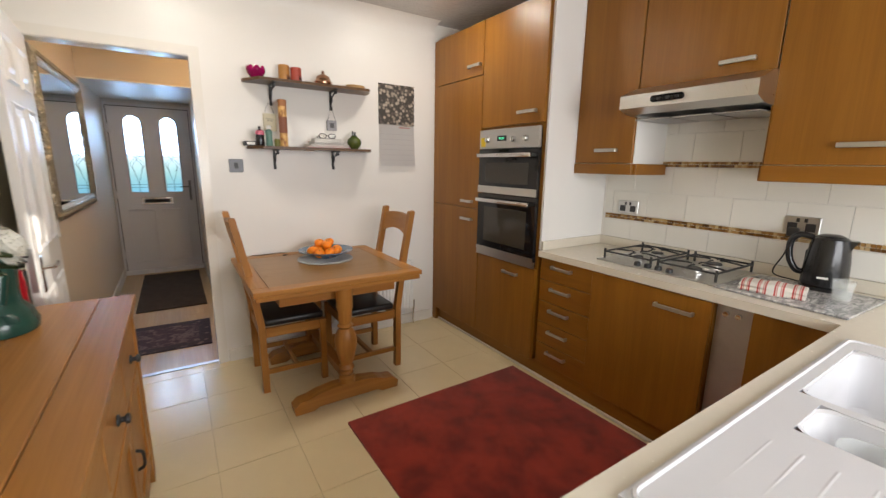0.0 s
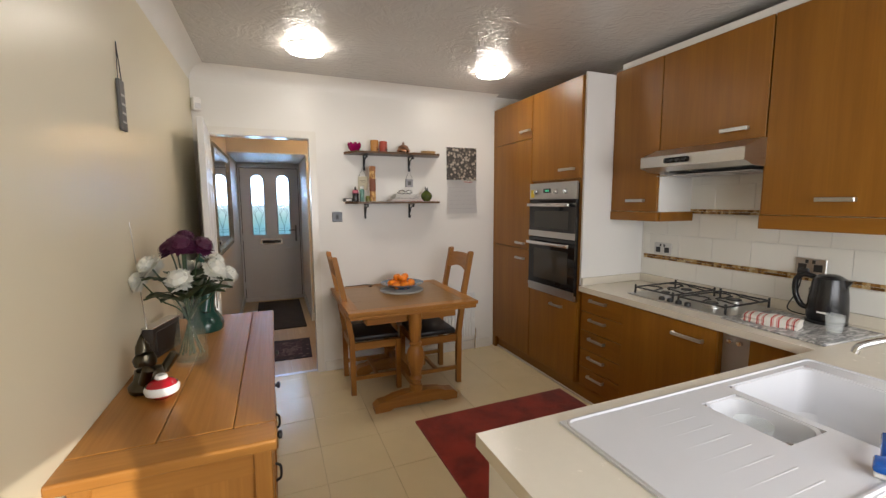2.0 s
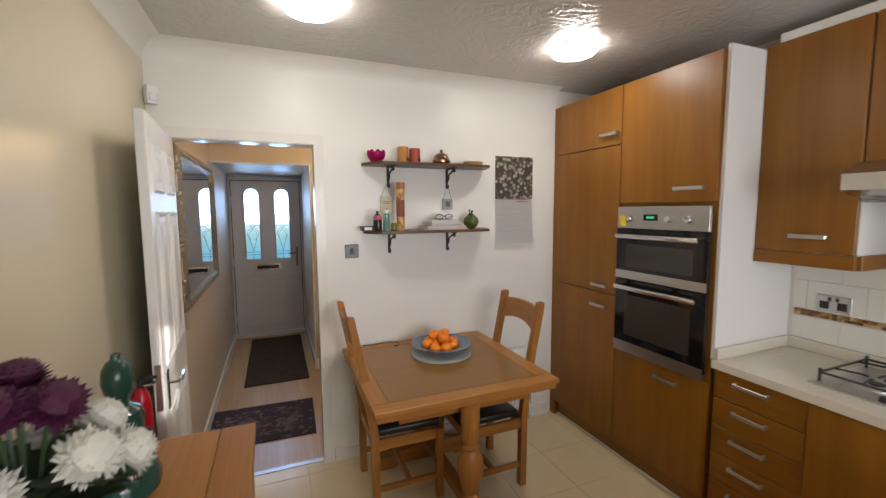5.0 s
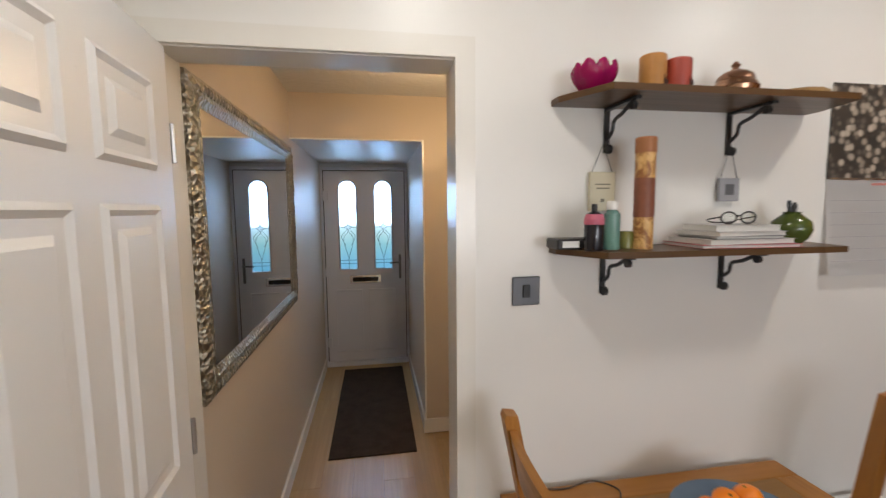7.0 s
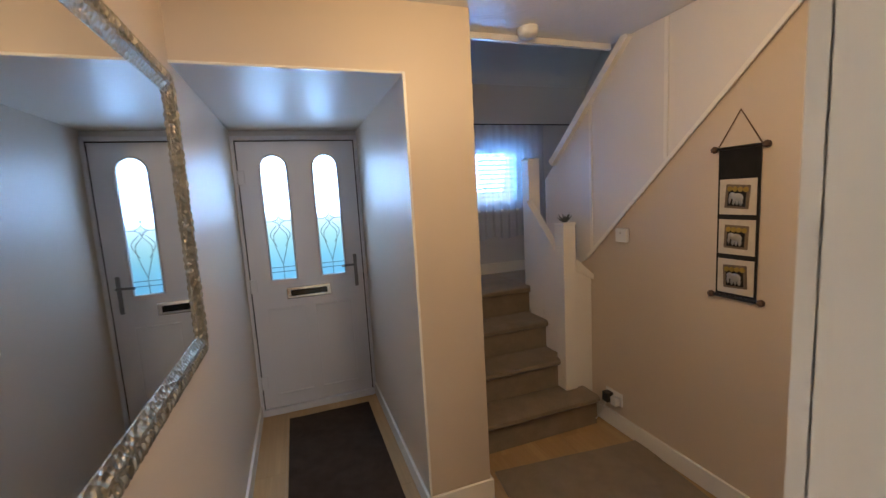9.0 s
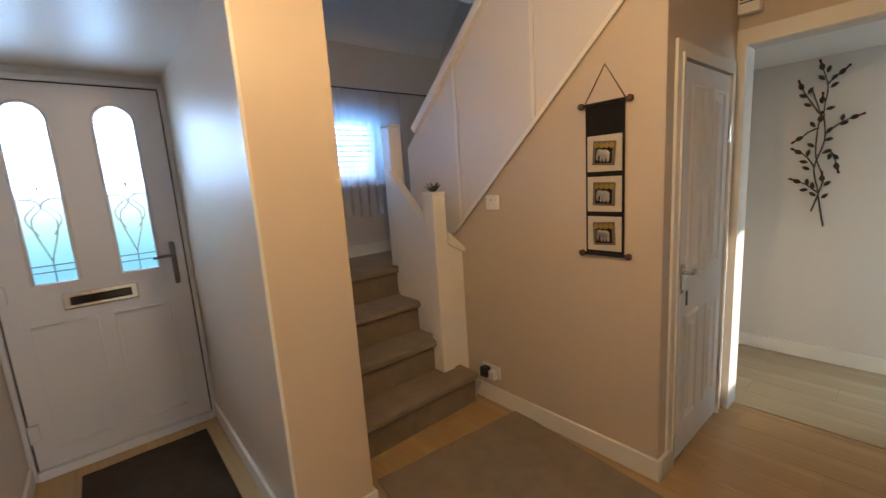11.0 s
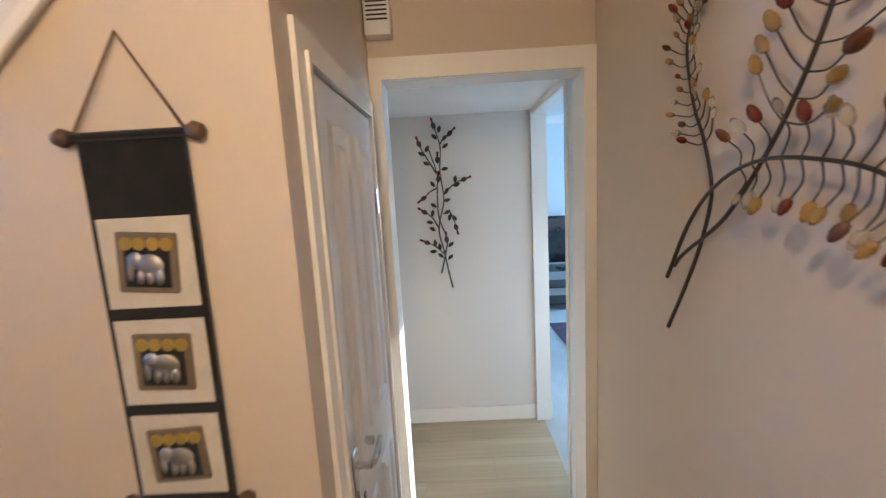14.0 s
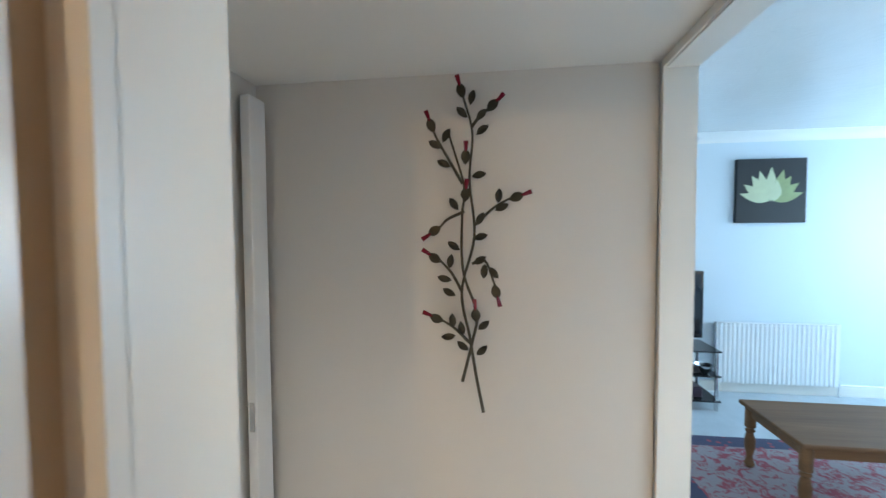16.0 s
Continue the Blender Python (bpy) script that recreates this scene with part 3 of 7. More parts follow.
gapu = thing("appliance_panel", pose(XB + 0.03, 1.211, 0.12), "bare grey metal appliance side in an open gap", "appliance")
part("side_sheet", boxes((0.0, 0.015, -0.074, 0.072, 0, 0.745)), metal("galvanised_sheet", (0.55, 0.56, 0.58), 0.45), gapu)
for ky in (-0.02, 0.03):
    part("fixing", lathe(bmesh.new(), [(0, 0), (0.012, 0), (0.012, 0.02), (0, 0.022)], 12, Matrix.Translation((0, ky, 0.70)) @ pose(0, 0, 0, 0, -90, 0)), M_CHROME, gapu, "", True)
unit("corner_cabinet", 0.866, 1.136, 0.12, 0.868, XB, [("door", 0.125, 0.862, None, 0, 0)], "stained oak corner base cabinet")

# sink run along the window wall
sk = thing("sink_cabinet", pose(0.975, 0.52, 0.12), "white-ended sink base cabinet below the worktop", "cabinet", "fitted kitchen units")
part("carcass", boxes((0.012, 1.60, -0.30, 0.295, 0, 0.55), (0.012, 0.03, -0.30, 0.295, 0.55, 0.746), (0.031, 1.6, 0.283, 0.295, 0.55, 0.746)), M_UNIT, sk)
part("end_panel", box(bmesh.new(), -0.006, 0.012, -0.31, 0.30, -0.12, 0.747, 0.001), M_WHITE, sk, "white painted end panel")
for a, b in ((0.02, 0.53), (0.535, 1.05), (1.055, 1.58)):
    d = part("door", box(bmesh.new(), a, b, 0.298, 0.316, 0.005, 0.742, 0.002), M_UNIT, sk)
    bar_handle(d, ((a + b) / 2, 0.316, 0.65), 0.16, (1, 0, 0), (0, 1, 0))

wt = thing("worktop", pose(1.0, 0.52, 0.87), "cream stone-effect worktop with upstand", "worktop")
sx0, sx1, sy0, sy1 = 1.205, 2.42, 0.295, 0.795
o = Vector((1.0, 0.52, 0.87))
for r in ((0.946, sx0, 0.10, 0.856), (sx0, sx1, 0.10, sy0), (sx0, sx1, sy1, 0.856), (sx1, 2.600, 0.10, 0.856), (2.600, 3.238, 0.10, 2.354)):
    part("slab", box(bmesh.new(), r[0] - o.x, r[1] - o.x, r[2] - o.y, r[3] - o.y, 0, 0.04), M_TOP, wt)
part("upstand", boxes((3.216 - o.x, 3.238 - o.x, 0.12 - o.y, 2.35 - o.y, 0.0405, 0.10), (2.62 - o.x, 3.215 - o.x, 2.334 - o.y, 2.353 - o.y, 0.0405, 0.10), bevel=0.002), M_TOP, wt)

# one and a half bowl sink
def rounded(x0, x1, y0, y1, r, n=5):
    pts = []
    for cx, cy, a0 in ((x1 - r, y1 - r, 0), (x0 + r, y1 - r, 90), (x0 + r, y0 + r, 180), (x1 - r, y0 + r, 270)):
        pts += [(cx + r * math.cos(radians(a0 + 90 * k / n)), cy + r * math.sin(radians(a0 + 90 * k / n))) for k in range(n + 1)]
    return pts


sink = thing("kitchen_sink", pose(1.8, 0.53, 0.911), "white one-and-a-half bowl sink with ribbed drainer", "sink")
def bowl(bm, x0, x1, y0, y1, depth, r=0.05):
    loops = []
    for inset, z in ((-0.004, 0.004), (0.004, 0.0), (0.012, -depth * 0.4), (0.022, -depth + 0.03), (0.05, -depth)):
        loops.append([bm.verts.new((x, y, z)) for x, y in rounded(x0 + inset, x1 - inset, y0 + inset, y1 - inset, r)])
    for a, b in zip(loops, loops[1:]):
        for i in range(len(a)):
            j = (i + 1) % len(a)
            bm.faces.new((a[i], a[j], b[j], b[i]))
    bm.faces.new(loops[-1])
    return bm

bm = bmesh.new()
X0, X1, Y0, Y1 = sx0 - 0.01 - 1.8, sx1 + 0.01 - 1.8, sy0 - 0.01 - 0.53, sy1 + 0.01 - 0.53
MB, HB = (0.075, 0.53, -0.20, 0.235), (-0.125, 0.045, -0.06, 0.185)
for r in ((X0, HB[0], Y0, Y1), (HB[0], HB[1], Y0, HB[2]), (HB[0], HB[1], HB[3], Y1), (HB[1], MB[0], Y0, Y1), (MB[0], MB[1], Y0, MB[2]), (MB[0], MB[1], MB[3], Y1), (MB[1], X1, Y0, Y1)):
    box(bm, *r, -0.004, 0.006)
part("rim", bm, M_SINK, sink)
part("main_bowl", bowl(bmesh.new(), *MB, 0.19), M_SINK, sink, "deep white main bowl", True)
part("half_bowl", bowl(bmesh.new(), *HB, 0.12), M_SINK, sink, "small white half bowl", True)
part("rim_bead", tube(bmesh.new(), [(x, y, 0.006) for x, y in rounded(X0 + 0.01, X1 - 0.01, Y0 + 0.01, Y1 - 0.01, 0.03)] + [(X1 - 0.01, Y1 - 0.04, 0.006)], 0.006, 6), M_SINK, sink, "", True)
for k in range(8):
    y = -0.17 + k * 0.052
    bm = bmesh.new()
    tube(bm, [(X0 + 0.08, y, -0.004), (X0 + 0.11, y, -0.0001), (HB[0] - 0.09, y, 0.0008), (HB[0] - 0.05, y, -0.004)], 0.0062, 10)
    part("drainer_rib", bm, M_SINK, sink, "", True)
for bx, by, bz in ((0.30, 0.02, -0.188), (-0.04, 0.06, -0.118)):
    part("waste", lathe(bmesh.new(), [(0, 0.002), (0.03, 0.002), (0.042, 0.004), (0.044, 0)], 18, pose(bx, by, bz)), M_CHROME, sink, "", True)

tap = thing("kitchen_tap", pose(2.50, 0.48, 0.911), "chrome swan-neck mixer tap beside the sink", "tap")
part("base", lathe(bmesh.new(), [(0, 0), (0.027, 0), (0.025, 0.02), (0.02, 0.03), (0.019, 0.09), (0, 0.10)], 16), M_CHROME, tap, "", True)
part("spout", tube(bmesh.new(), curve_pts([(0, 0, 0.09), (0.0, 0.02, 0.15), (-0.05, 0.07, 0.165), (-0.13, 0.14, 0.13), (-0.145, 0.152, 0.10)], 7), 0.012, 10), M_CHROME, tap, "", True)
part("lever", tube(bmesh.new(), [(0.02, 0, 0.075), (0.06, -0.01, 0.10), (0.10, -0.02, 0.115)], 0.007, 8), M_CHROME, tap, "", True)

brush = thing("washing_up_brush", pose(1.765, 0.325, 0.918, 0, 0, 20), "blue plastic washing-up brush on the sink", "brush")
M_BLUEP = gloss("blue_plastic", (0.01, 0.10, 0.42), 0.25)
part("handle", tube(bmesh.new(), curve_pts([(-0.02, 0, 0.02), (0.06, 0, 0.03), (0.16, 0, 0.02)], 6), 0.009, 8), M_BLUEP, brush, "", True)
part("head", box(bmesh.new(), -0.06, 0.0, -0.02, 0.02, 0.012, 0.035, 0.008, 2), M_BLUEP, brush, "", True)
part("bristles", box(bmesh.new(), -0.055, -0.005, -0.017, 0.017, 0.0, 0.013, 0.002), M_PLASTIC_W, brush)

dish = thing("glass_dish", pose(1.76, 0.61, 0.80), "small clear glass dish standing in the half bowl", "dish")
part("dish_body", lathe(bmesh.new(), [(0, 0.0), (0.035, 0), (0.05, 0.07), (0.052, 0.09), (0.047, 0.09), (0.045, 0.07), (0.03, 0.006), (0, 0.006)], 20), M_CLEAR, dish, "", True)

# splashback
def splash_tiles():
    rows = ((0.972, 1.098), (1.14, 1.298), (1.301, 1.460), (1.501, 1.66), (1.663, 1.82))
    wall = bpy.data.objects["wall_kitchen_right"]
    cache = {}
    for ri, (a, b) in enumerate(rows):
        y = 0.12 - (0.10 if ri % 2 else 0.0)
        while y < 2.33:
            y0, y1 = max(y, 0.12), min(y + 0.2485, 2.333)
            w = round(y1 - y0, 4)
            if w > 0.02 and not (ri > 2 and (y1 < 1.2 or y0 > 2.0)):
                key = (ri, w)
                if key not in cache:
                    ob = part("tile", box(bmesh.new(), 0, 0.007, 0, w, 0, b - a, 0.0008), M_TILE_W, wall)
                    cache[key] = ob.data
                else:
                    ob = new("tile", cache[key])
                    ob.parent = wall
                ob.location = (KX1 - 0.0075, y0, a)
            y += 0.25


def mosaic(z0, z1, y0, y1):
    bm = bmesh.new()
    n, s = 0, (z1 - z0) / 2
    y = y0
    while y < y1 - s:
        for k in range(2):
            box(bm, KX1 - 0.008 - random.random() * 0.0015, KX1, y + 0.001, y + s - 0.001, z0 + k * s + 0.001, z0 + (k + 1) * s - 0.001)
        y += s
    return bm


mo, nt, bs = node_mat("amber_mosaic_chips")
geo = nt.nodes.new("ShaderNodeNewGeometry")
nt.links.new(ramp(nt, geo.outputs["Random Per Island"], [(0.0, (0.10, 0.045, 0.015)), (0.3, (0.28, 0.14, 0.04)), (0.6, (0.42, 0.25, 0.09)), (1.0, (0.60, 0.46, 0.26))]), bs.inputs["Base Color"])
bs.inputs["Roughness"].default_value = 0.2
M_CHIPS = mo
for a, b, y0, y1 in ((1.102, 1.137, 0.12, 2.33), (1.464, 1.498, 1.20, 1.95), (1.79, 1.82, 1.28, 1.94)):
    ob = part("mosaic_band", mosaic(a, b, y0, y1), M_CHIPS, bpy.data.objects["wall_kitchen_right"], "band of small amber and brown mosaic chips")
    ob["kind"] = "stuff"

# wall cabinets
XW = 2.89
def wall_cab(y0, y1, z0, z1, handle, label):
    c = unit("wall_cabinet", y0, y1, z0, z1, XW, [("door", z0 + 0.002, z1 - 0.002, *handle)], label, side=M_WHITE)
    return c

wall_cab(1.942, 2.354, 1.48, 2.515, (1.56, 2.115, 0.15), "stained oak wall cabinet with white side")
wall_cab(1.29, 1.939, 1.885, 2.515, (1.955, 1.45, 0.15), "stained oak wall cabinet above the cooker hood")
wall_cab(0.62, 1.287, 1.478, 2.515, (1.56, 0.965, 0.15), "large stained oak wall cabinet beside the hood")
wall_cab(0.12, 0.617, 1.478, 2.515, (1.545, 0.30, 0.17), "stained oak wall cabinet by the window")
structure("trim_pelmet_left", boxes((XW - 0.004, XW + 0.02, 1.937, 2.354, 1.415, 1.479), (XW + 0.02, 3.232, 1.922, 1.941, 1.415, 1.479), bevel=0.002), M_UNITH, "stained oak light pelmet under the wall cabinet", "pelmet")
structure("trim_pelmet_right", boxes((XW - 0.004, XW + 0.02, 0.12, 1.291, 1.405, 1.477), (XW + 0.02, 3.232, 1.288, 1.306, 1.405, 1.477), bevel=0.002), M_UNITH, "stained oak light pelmet under the large wall cabinets", "pelmet")
structure("trim_cabinet_cornice", boxes((XW + 0.01, XW + 0.05, 0.12, 2.304, 2.506, 2.56), bevel=0.004), M_WHITE, "white strip above the wall cabinets", "trim")
structure("trim_brown_return", boxes((XW, 3.23, 1.2875, 1.289, 1.48, 1.88)), M_UNIT, "stained oak side of the wall cabinet", "panel")

hood = thing("cooker_hood", pose(2.715, 1.608, 1.684), "brushed steel cooker hood with black control strip", "cooker hood")
part("canopy", prism(bmesh.new(), [(0.0, 0.085), (0.0, 0.152), (0.139, 0.205), (0.48, 0.205), (0.48, 0.04), (0.08, 0.06)], "y", -0.326, 0.326), M_STEEL, hood)
part("control_strip", box(bmesh.new(), -0.004, 0.0, -0.02, 0.145, 0.103, 0.135, 0.012, 3), M_BLACK, hood, "black control strip", True)
for k in range(3):
    part("button", box(bmesh.new(), -0.007, -0.004, 0.005 + k * 0.045, 0.027 + k * 0.045, 0.112, 0.126, 0.003), M_IRON, hood)
part("filter", boxes(*[(0.12, 0.44, -0.30 + k * 0.205, -0.11 + k * 0.205, 0.034, 0.039) for k in range(3)]), metal("filter_mesh", (0.5, 0.5, 0.5), 0.5), hood, "grey metal grease filter")

# gas hob
hob = thing("gas_hob", pose(2.96, 1.665, 0.911), "steel four-burner gas hob with black pan supports", "hob")
part("plate", box(bmesh.new(), -0.235, 0.225, -0.335, 0.335, 0, 0.008, 0.004, 2), M_STEEL, hob)
for bx, by, r in ((-0.08, -0.16, 0.04), (0.12, -0.16, 0.05), (-0.08, 0.16, 0.032), (0.12, 0.16, 0.04)):
    bu = part("burner", lathe(bmesh.new(), [(0, 0.008), (r * 1.35, 0.008), (r * 1.3, 0.014), (r, 0.016), (r, 0.026), (r * 0.9, 0.03), (0, 0.03)], 20, pose(bx, by, 0)), M_STEEL, hob, "", True)
    part("burner_cap", lathe(bmesh.new(), [(0, 0.030), (r * 0.85, 0.030), (r * 0.8, 0.037), (0, 0.038)], 20, pose(bx, by, 0)), M_IRON, bu, "black burner cap", True)
for cy in (-0.165, 0.165):
    bm = bmesh.new()
    z = 0.05
    ring = [(-0.19, cy - 0.145, z), (0.205, cy - 0.145, z), (0.205, cy + 0.145, z), (-0.19, cy + 0.145, z), (-0.19, cy - 0.145, z)]
    for a, b in zip(ring, ring[1:]):
        cyl(bm, a, b, 0.0055, 6)
    for bx in (-0.08, 0.12):
        for dx, dy in ((1, 0), (-1, 0), (0, 1), (0, -1)):
            e = (bx + dx * (0.10 if dx else 0), cy + dy * 0.145, z)
            tube(bm, [(bx + dx * 0.025, cy + dy * 0.025, z + 0.006), (bx + dx * 0.05, cy + dy * 0.05, z + 0.008), e], 0.005, 6)
    for fx in (-0.19, 0.205):
        for fy in (cy - 0.145, cy + 0.145):
            cyl(bm, (fx, fy, 0.008), (fx, fy, z + 0.018), 0.0065, 6)
    part("pan_support", bm, M_IRON, hob, "black wire pan support", True)
for k in range(4):
    part("knob", lathe(bmesh.new(), [(0, 0.008), (0.019, 0.008), (0.017, 0.026), (0.012, 0.03), (0, 0.03)], 14, pose(-0.20, -0.09 + k * 0.06, 0)), M_IRON, hob, "black control knob", True)

# things on the worktop
def marble(name):
    m, nt, b = node_mat(name)
    n = noise_tex(nt, coords(nt, (3, 9, 9)), 4.0, 8, 0.65, 1.6)
    nt.links.new(ramp(nt, n, [(0.35, (0.16, 0.16, 0.165)), (0.5, (0.36, 0.355, 0.35)), (0.62, (0.60, 0.58, 0.56))]), b.inputs["Base Color"])
    b.inputs["Roughness"].default_value = 0.15
    return m

board = thing("chopping_board", pose(2.90, 1.085, 0.9115, 0, 0, -3), "grey marbled glass worktop saver", "chopping board")
part("board", box(bmesh.new(), -0.215, 0.235, -0.24, 0.235, 0, 0.010, 0.004, 2), marble("grey_marbled_glass"), board)
def check_cloth(name):
    m, nt, b = node_mat(name)
    v = coords(nt)
    sp = nt.nodes.new("ShaderNodeSeparateXYZ")
    nt.links.new(v, sp.inputs[0])
    w = nt.nodes.new("ShaderNodeMath")
    w.operation = "PINGPONG"
    w.inputs[1].default_value = 0.03
    nt.links.new(sp.outputs[1], w.inputs[0])
    lines = ramp(nt, ranged(nt, w.outputs[0], 0, 33), [(0.0, (0.72, 0.69, 0.63)), (0.42, (0.72, 0.69, 0.63)), (0.45, (0.50, 0.05, 0.04)), (0.62, (0.45, 0.04, 0.04)), (0.65, (0.72, 0.66, 0.6)), (0.78, (0.55, 0.10, 0.08)), (0.85, (0.72, 0.69, 0.63))])
    f = noise_tex(nt, v, 500, 2)
    nt.links.new(mix(nt, lines, (0.3, 0.25, 0.22), ranged(nt, f, 0, 0.25)), b.inputs["Base Color"])
    b.inputs["Roughness"].default_value = 0.9
    bump(nt, b, f, 0.4, 0.002)
    return m

towel = thing("tea_towel", pose(2.80, 1.14, 0.9225, 0, 0, 12), "folded white tea towel with red check stripes", "tea towel")
bm = bmesh.new()
pts = [(0.055, 0.0), (0.058, 0.012), (0.052, 0.024), (0.057, 0.034), (0.045, 0.047), (0.0, 0.052), (-0.05, 0.045), (-0.058, 0.03), (-0.053, 0.02), (-0.058, 0.008), (-0.054, 0.0)]
secs = []
for k in range(9):
    y = -0.115 + 0.23 * k / 8
    s = 1 - 0.12 * abs(k - 4) / 4 + 0.04 * math.sin(k * 2.1)
    secs.append([bm.verts.new((x * s + 0.006 * math.sin(k), y + 0.006 * math.sin(6 * z * 40 + x * 9), z * s)) for x, z in pts])
for a, b in zip(secs, secs[1:]):
    for i in range(len(pts) - 1):
        bm.faces.new((a[i], a[i + 1], b[i + 1], b[i]))
bm.faces.new(secs[0]), bm.faces.new(secs[-1])
part("folded_cloth", bm, check_cloth("red_check_cloth"), towel, "", True)

tum = thing("glass_tumbler", pose(2.93, 0.94, 0.9225), "short clear glass tumbler", "glass")
part("tumbler_body", lathe(bmesh.new(), [(0, 0), (0.03, 0), (0.038, 0.085), (0.0355, 0.085), (0.028, 0.008), (0, 0.008)], 20), M_CLEAR, tum, "", True)

ket = thing("kettle", pose(3.09, 1.045, 0.9225, 0, 0, 100) @ Matrix.Scale(1.08, 4), "black plastic electric jug kettle", "kettle")
M_KETTLE = gloss("black_kettle_plastic", (0.014, 0.014, 0.015), 0.22)
part("power_base", lathe(bmesh.new(), [(0, 0), (0.078, 0), (0.08, 0.012), (0.07, 0.02), (0, 0.02)], 24), M_KETTLE, ket, "", True)
body = part("jug", lathe(bmesh.new(), [(0, 0.021), (0.077, 0.021), (0.078, 0.05), (0.074, 0.12), (0.066, 0.19), (0.061, 0.215), (0.045, 0.226), (0, 0.228)], 28), M_KETTLE, ket, "", True)
part("spout", prism(bmesh.new(), [(-0.058, 0.165), (-0.085, 0.215), (-0.055, 0.215)], "y", -0.02, 0.02), M_KETTLE, body)
part("handle", tube(bmesh.new(), curve_pts([(0.055, 0, 0.215), (0.10, 0, 0.222), (0.128, 0, 0.19), (0.125, 0, 0.12), (0.10, 0, 0.07), (0.075, 0, 0.06)], 6), 0.013, 10), M_KETTLE, ket, "", True)
part("lid", lathe(bmesh.new(), [(0, 0.236), (0.03, 0.234), (0.045, 0.227), (0.0, 0.226)], 20), M_KETTLE, ket, "", True)
part("brand_mark", boxes((-0.018, 0.018, 0.0765, 0.0790, 0.055, 0.063)), M_PLASTIC_W, body, "small pale printed mark")
part("water_window", box(bmesh.new(), 0.066, 0.0735, -0.008, 0.008, 0.07, 0.16, 0.002), gloss("smoked_window", (0.05, 0.05, 0.06), 0.05), body)
cord = thing("power_lead", pose(3.155, 1.075, 0.92), "black kettle power cord with plug", "cord")
part("wire", tube(bmesh.new(), curve_pts([(-0.04, -0.04, 0.008), (0.0, 0.10, 0.004), (0.02, 0.19, 0.02), (0.05, 0.165, 0.12), (0.056, 0.15, 0.22)], 8), 0.0035, 6), M_IRON, cord, "", True)
part("plug", box(bmesh.new(), 0.048, 0.082, 0.125, 0.175, 0.21, 0.255, 0.006, 2), M_IRON, cord, "", True)

def socket(y0, y1, z0, z1, gang=2):
    s = thing("wall_socket", pose(KX1 - 0.0085, (y0 + y1) / 2, (z0 + z1) / 2), "brushed steel double wall socket with black inserts", "socket", "kitchen sockets")
    w, h = (y1 - y0) / 2, (z1 - z0) / 2
    part("plate", box(bmesh.new(), -0.008, 0, -w, w, -h, h, 0.003), M_STEEL, s)
    for k in (-1, 1):
        part("insert", box(bmesh.new(), -0.0095, -0.008, k * w * 0.5 - 0.02, k * w * 0.5 + 0.02, -0.03, 0.01), M_IRON, s)
        part("rocker", box(bmesh.new(), -0.012, -0.008, k * w * 0.22 - 0.007, k * w * 0.22 + 0.007, 0.014, 0.034, 0.001), M_IRON, s)
    return s

socket(2.073, 2.223, 1.147, 1.235)
socket(1.125, 1.272, 1.147, 1.232)

# ceiling lamps
M_GLOW = emit("frosted_glass_lit", (1.0, 0.92, 0.81), 40.0)
cl = thing("ceiling_lamp", pose(0.71, 2.95, KH), "round frosted glass flush ceiling lamp, lit", "ceiling lamp", "kitchen ceiling lamps")
part("base_ring", lathe(bmesh.new(), [(0, 0), (0.118, 0), (0.12, -0.010), (0.118, -0.018), (0.10, -0.018), (0, -0.017)], 36), M_PLASTIC_W, cl, "white metal ring", True)
part("shade", lathe(bmesh.new(), [(0.117, -0.018), (0.124, -0.021), (0.126, -0.030), (0.114, -0.042), (0.085, -0.051), (0.045, -0.056), (0, -0.058)], 36), M_GLOW, cl, "glowing frosted glass dome", True)
copy_thing(cl, pose(2.15, 2.94, KH))


# ---- kitchen: loose things ----
def rug_mat(name, field, border, accent, w, l, band=0.12):
    """A patterned rug: field, border band and scattered motifs; local x across, y along, centred."""
    m, nt, b = node_mat(name)
    v = coords(nt)
    sp = nt.nodes.new("ShaderNodeSeparateXYZ")
    nt.links.new(v, sp.inputs[0])

    def edge(sock, half):
        a = nt.nodes.new("ShaderNodeMath")
        a.operation = "ABSOLUTE"
        nt.links.new(sock, a.inputs[0])
        c = nt.nodes.new("ShaderNodeMath")
        c.operation = "GREATER_THAN"
        c.inputs[1].default_value = half
        nt.links.new(a.outputs[0], c.inputs[0])
        return c.outputs[0]
    mx = nt.nodes.new("ShaderNodeMath")
    mx.operation = "MAXIMUM"
    nt.links.new(edge(sp.outputs[0], w / 2 - band), mx.inputs[0])
    nt.links.new(edge(sp.outputs[1], l / 2 - band), mx.inputs[1])
    vo = nt.nodes.new("ShaderNodeTexVoronoi")
    vo.inputs["Scale"].default_value = 16
    nt.links.new(v, vo.inputs["Vector"])
    n1 = noise_tex(nt, v, 14, 5, 0.7, 1.0)
    f = mix(nt, field, accent, ramp(nt, n1, [(0.50, (0, 0, 0)), (0.56, (1, 1, 1))]))
    g = mix(nt, border, accent, ramp(nt, vo.outputs["Distance"], [(0.22, (1, 1, 1)), (0.30, (0, 0, 0))]))
    c = mix(nt, f, g, mx.outputs[0])
    fine = noise_tex(nt, v, 400, 2)
    nt.links.new(mix(nt, c, tuple(x * 0.4 for x in border), ranged(nt, fine, 0, 0.5)), b.inputs["Base Color"])
    b.inputs["Roughness"].default_value = 0.95
    bump(nt, b, fine, 0.5, 0.003)
    return m


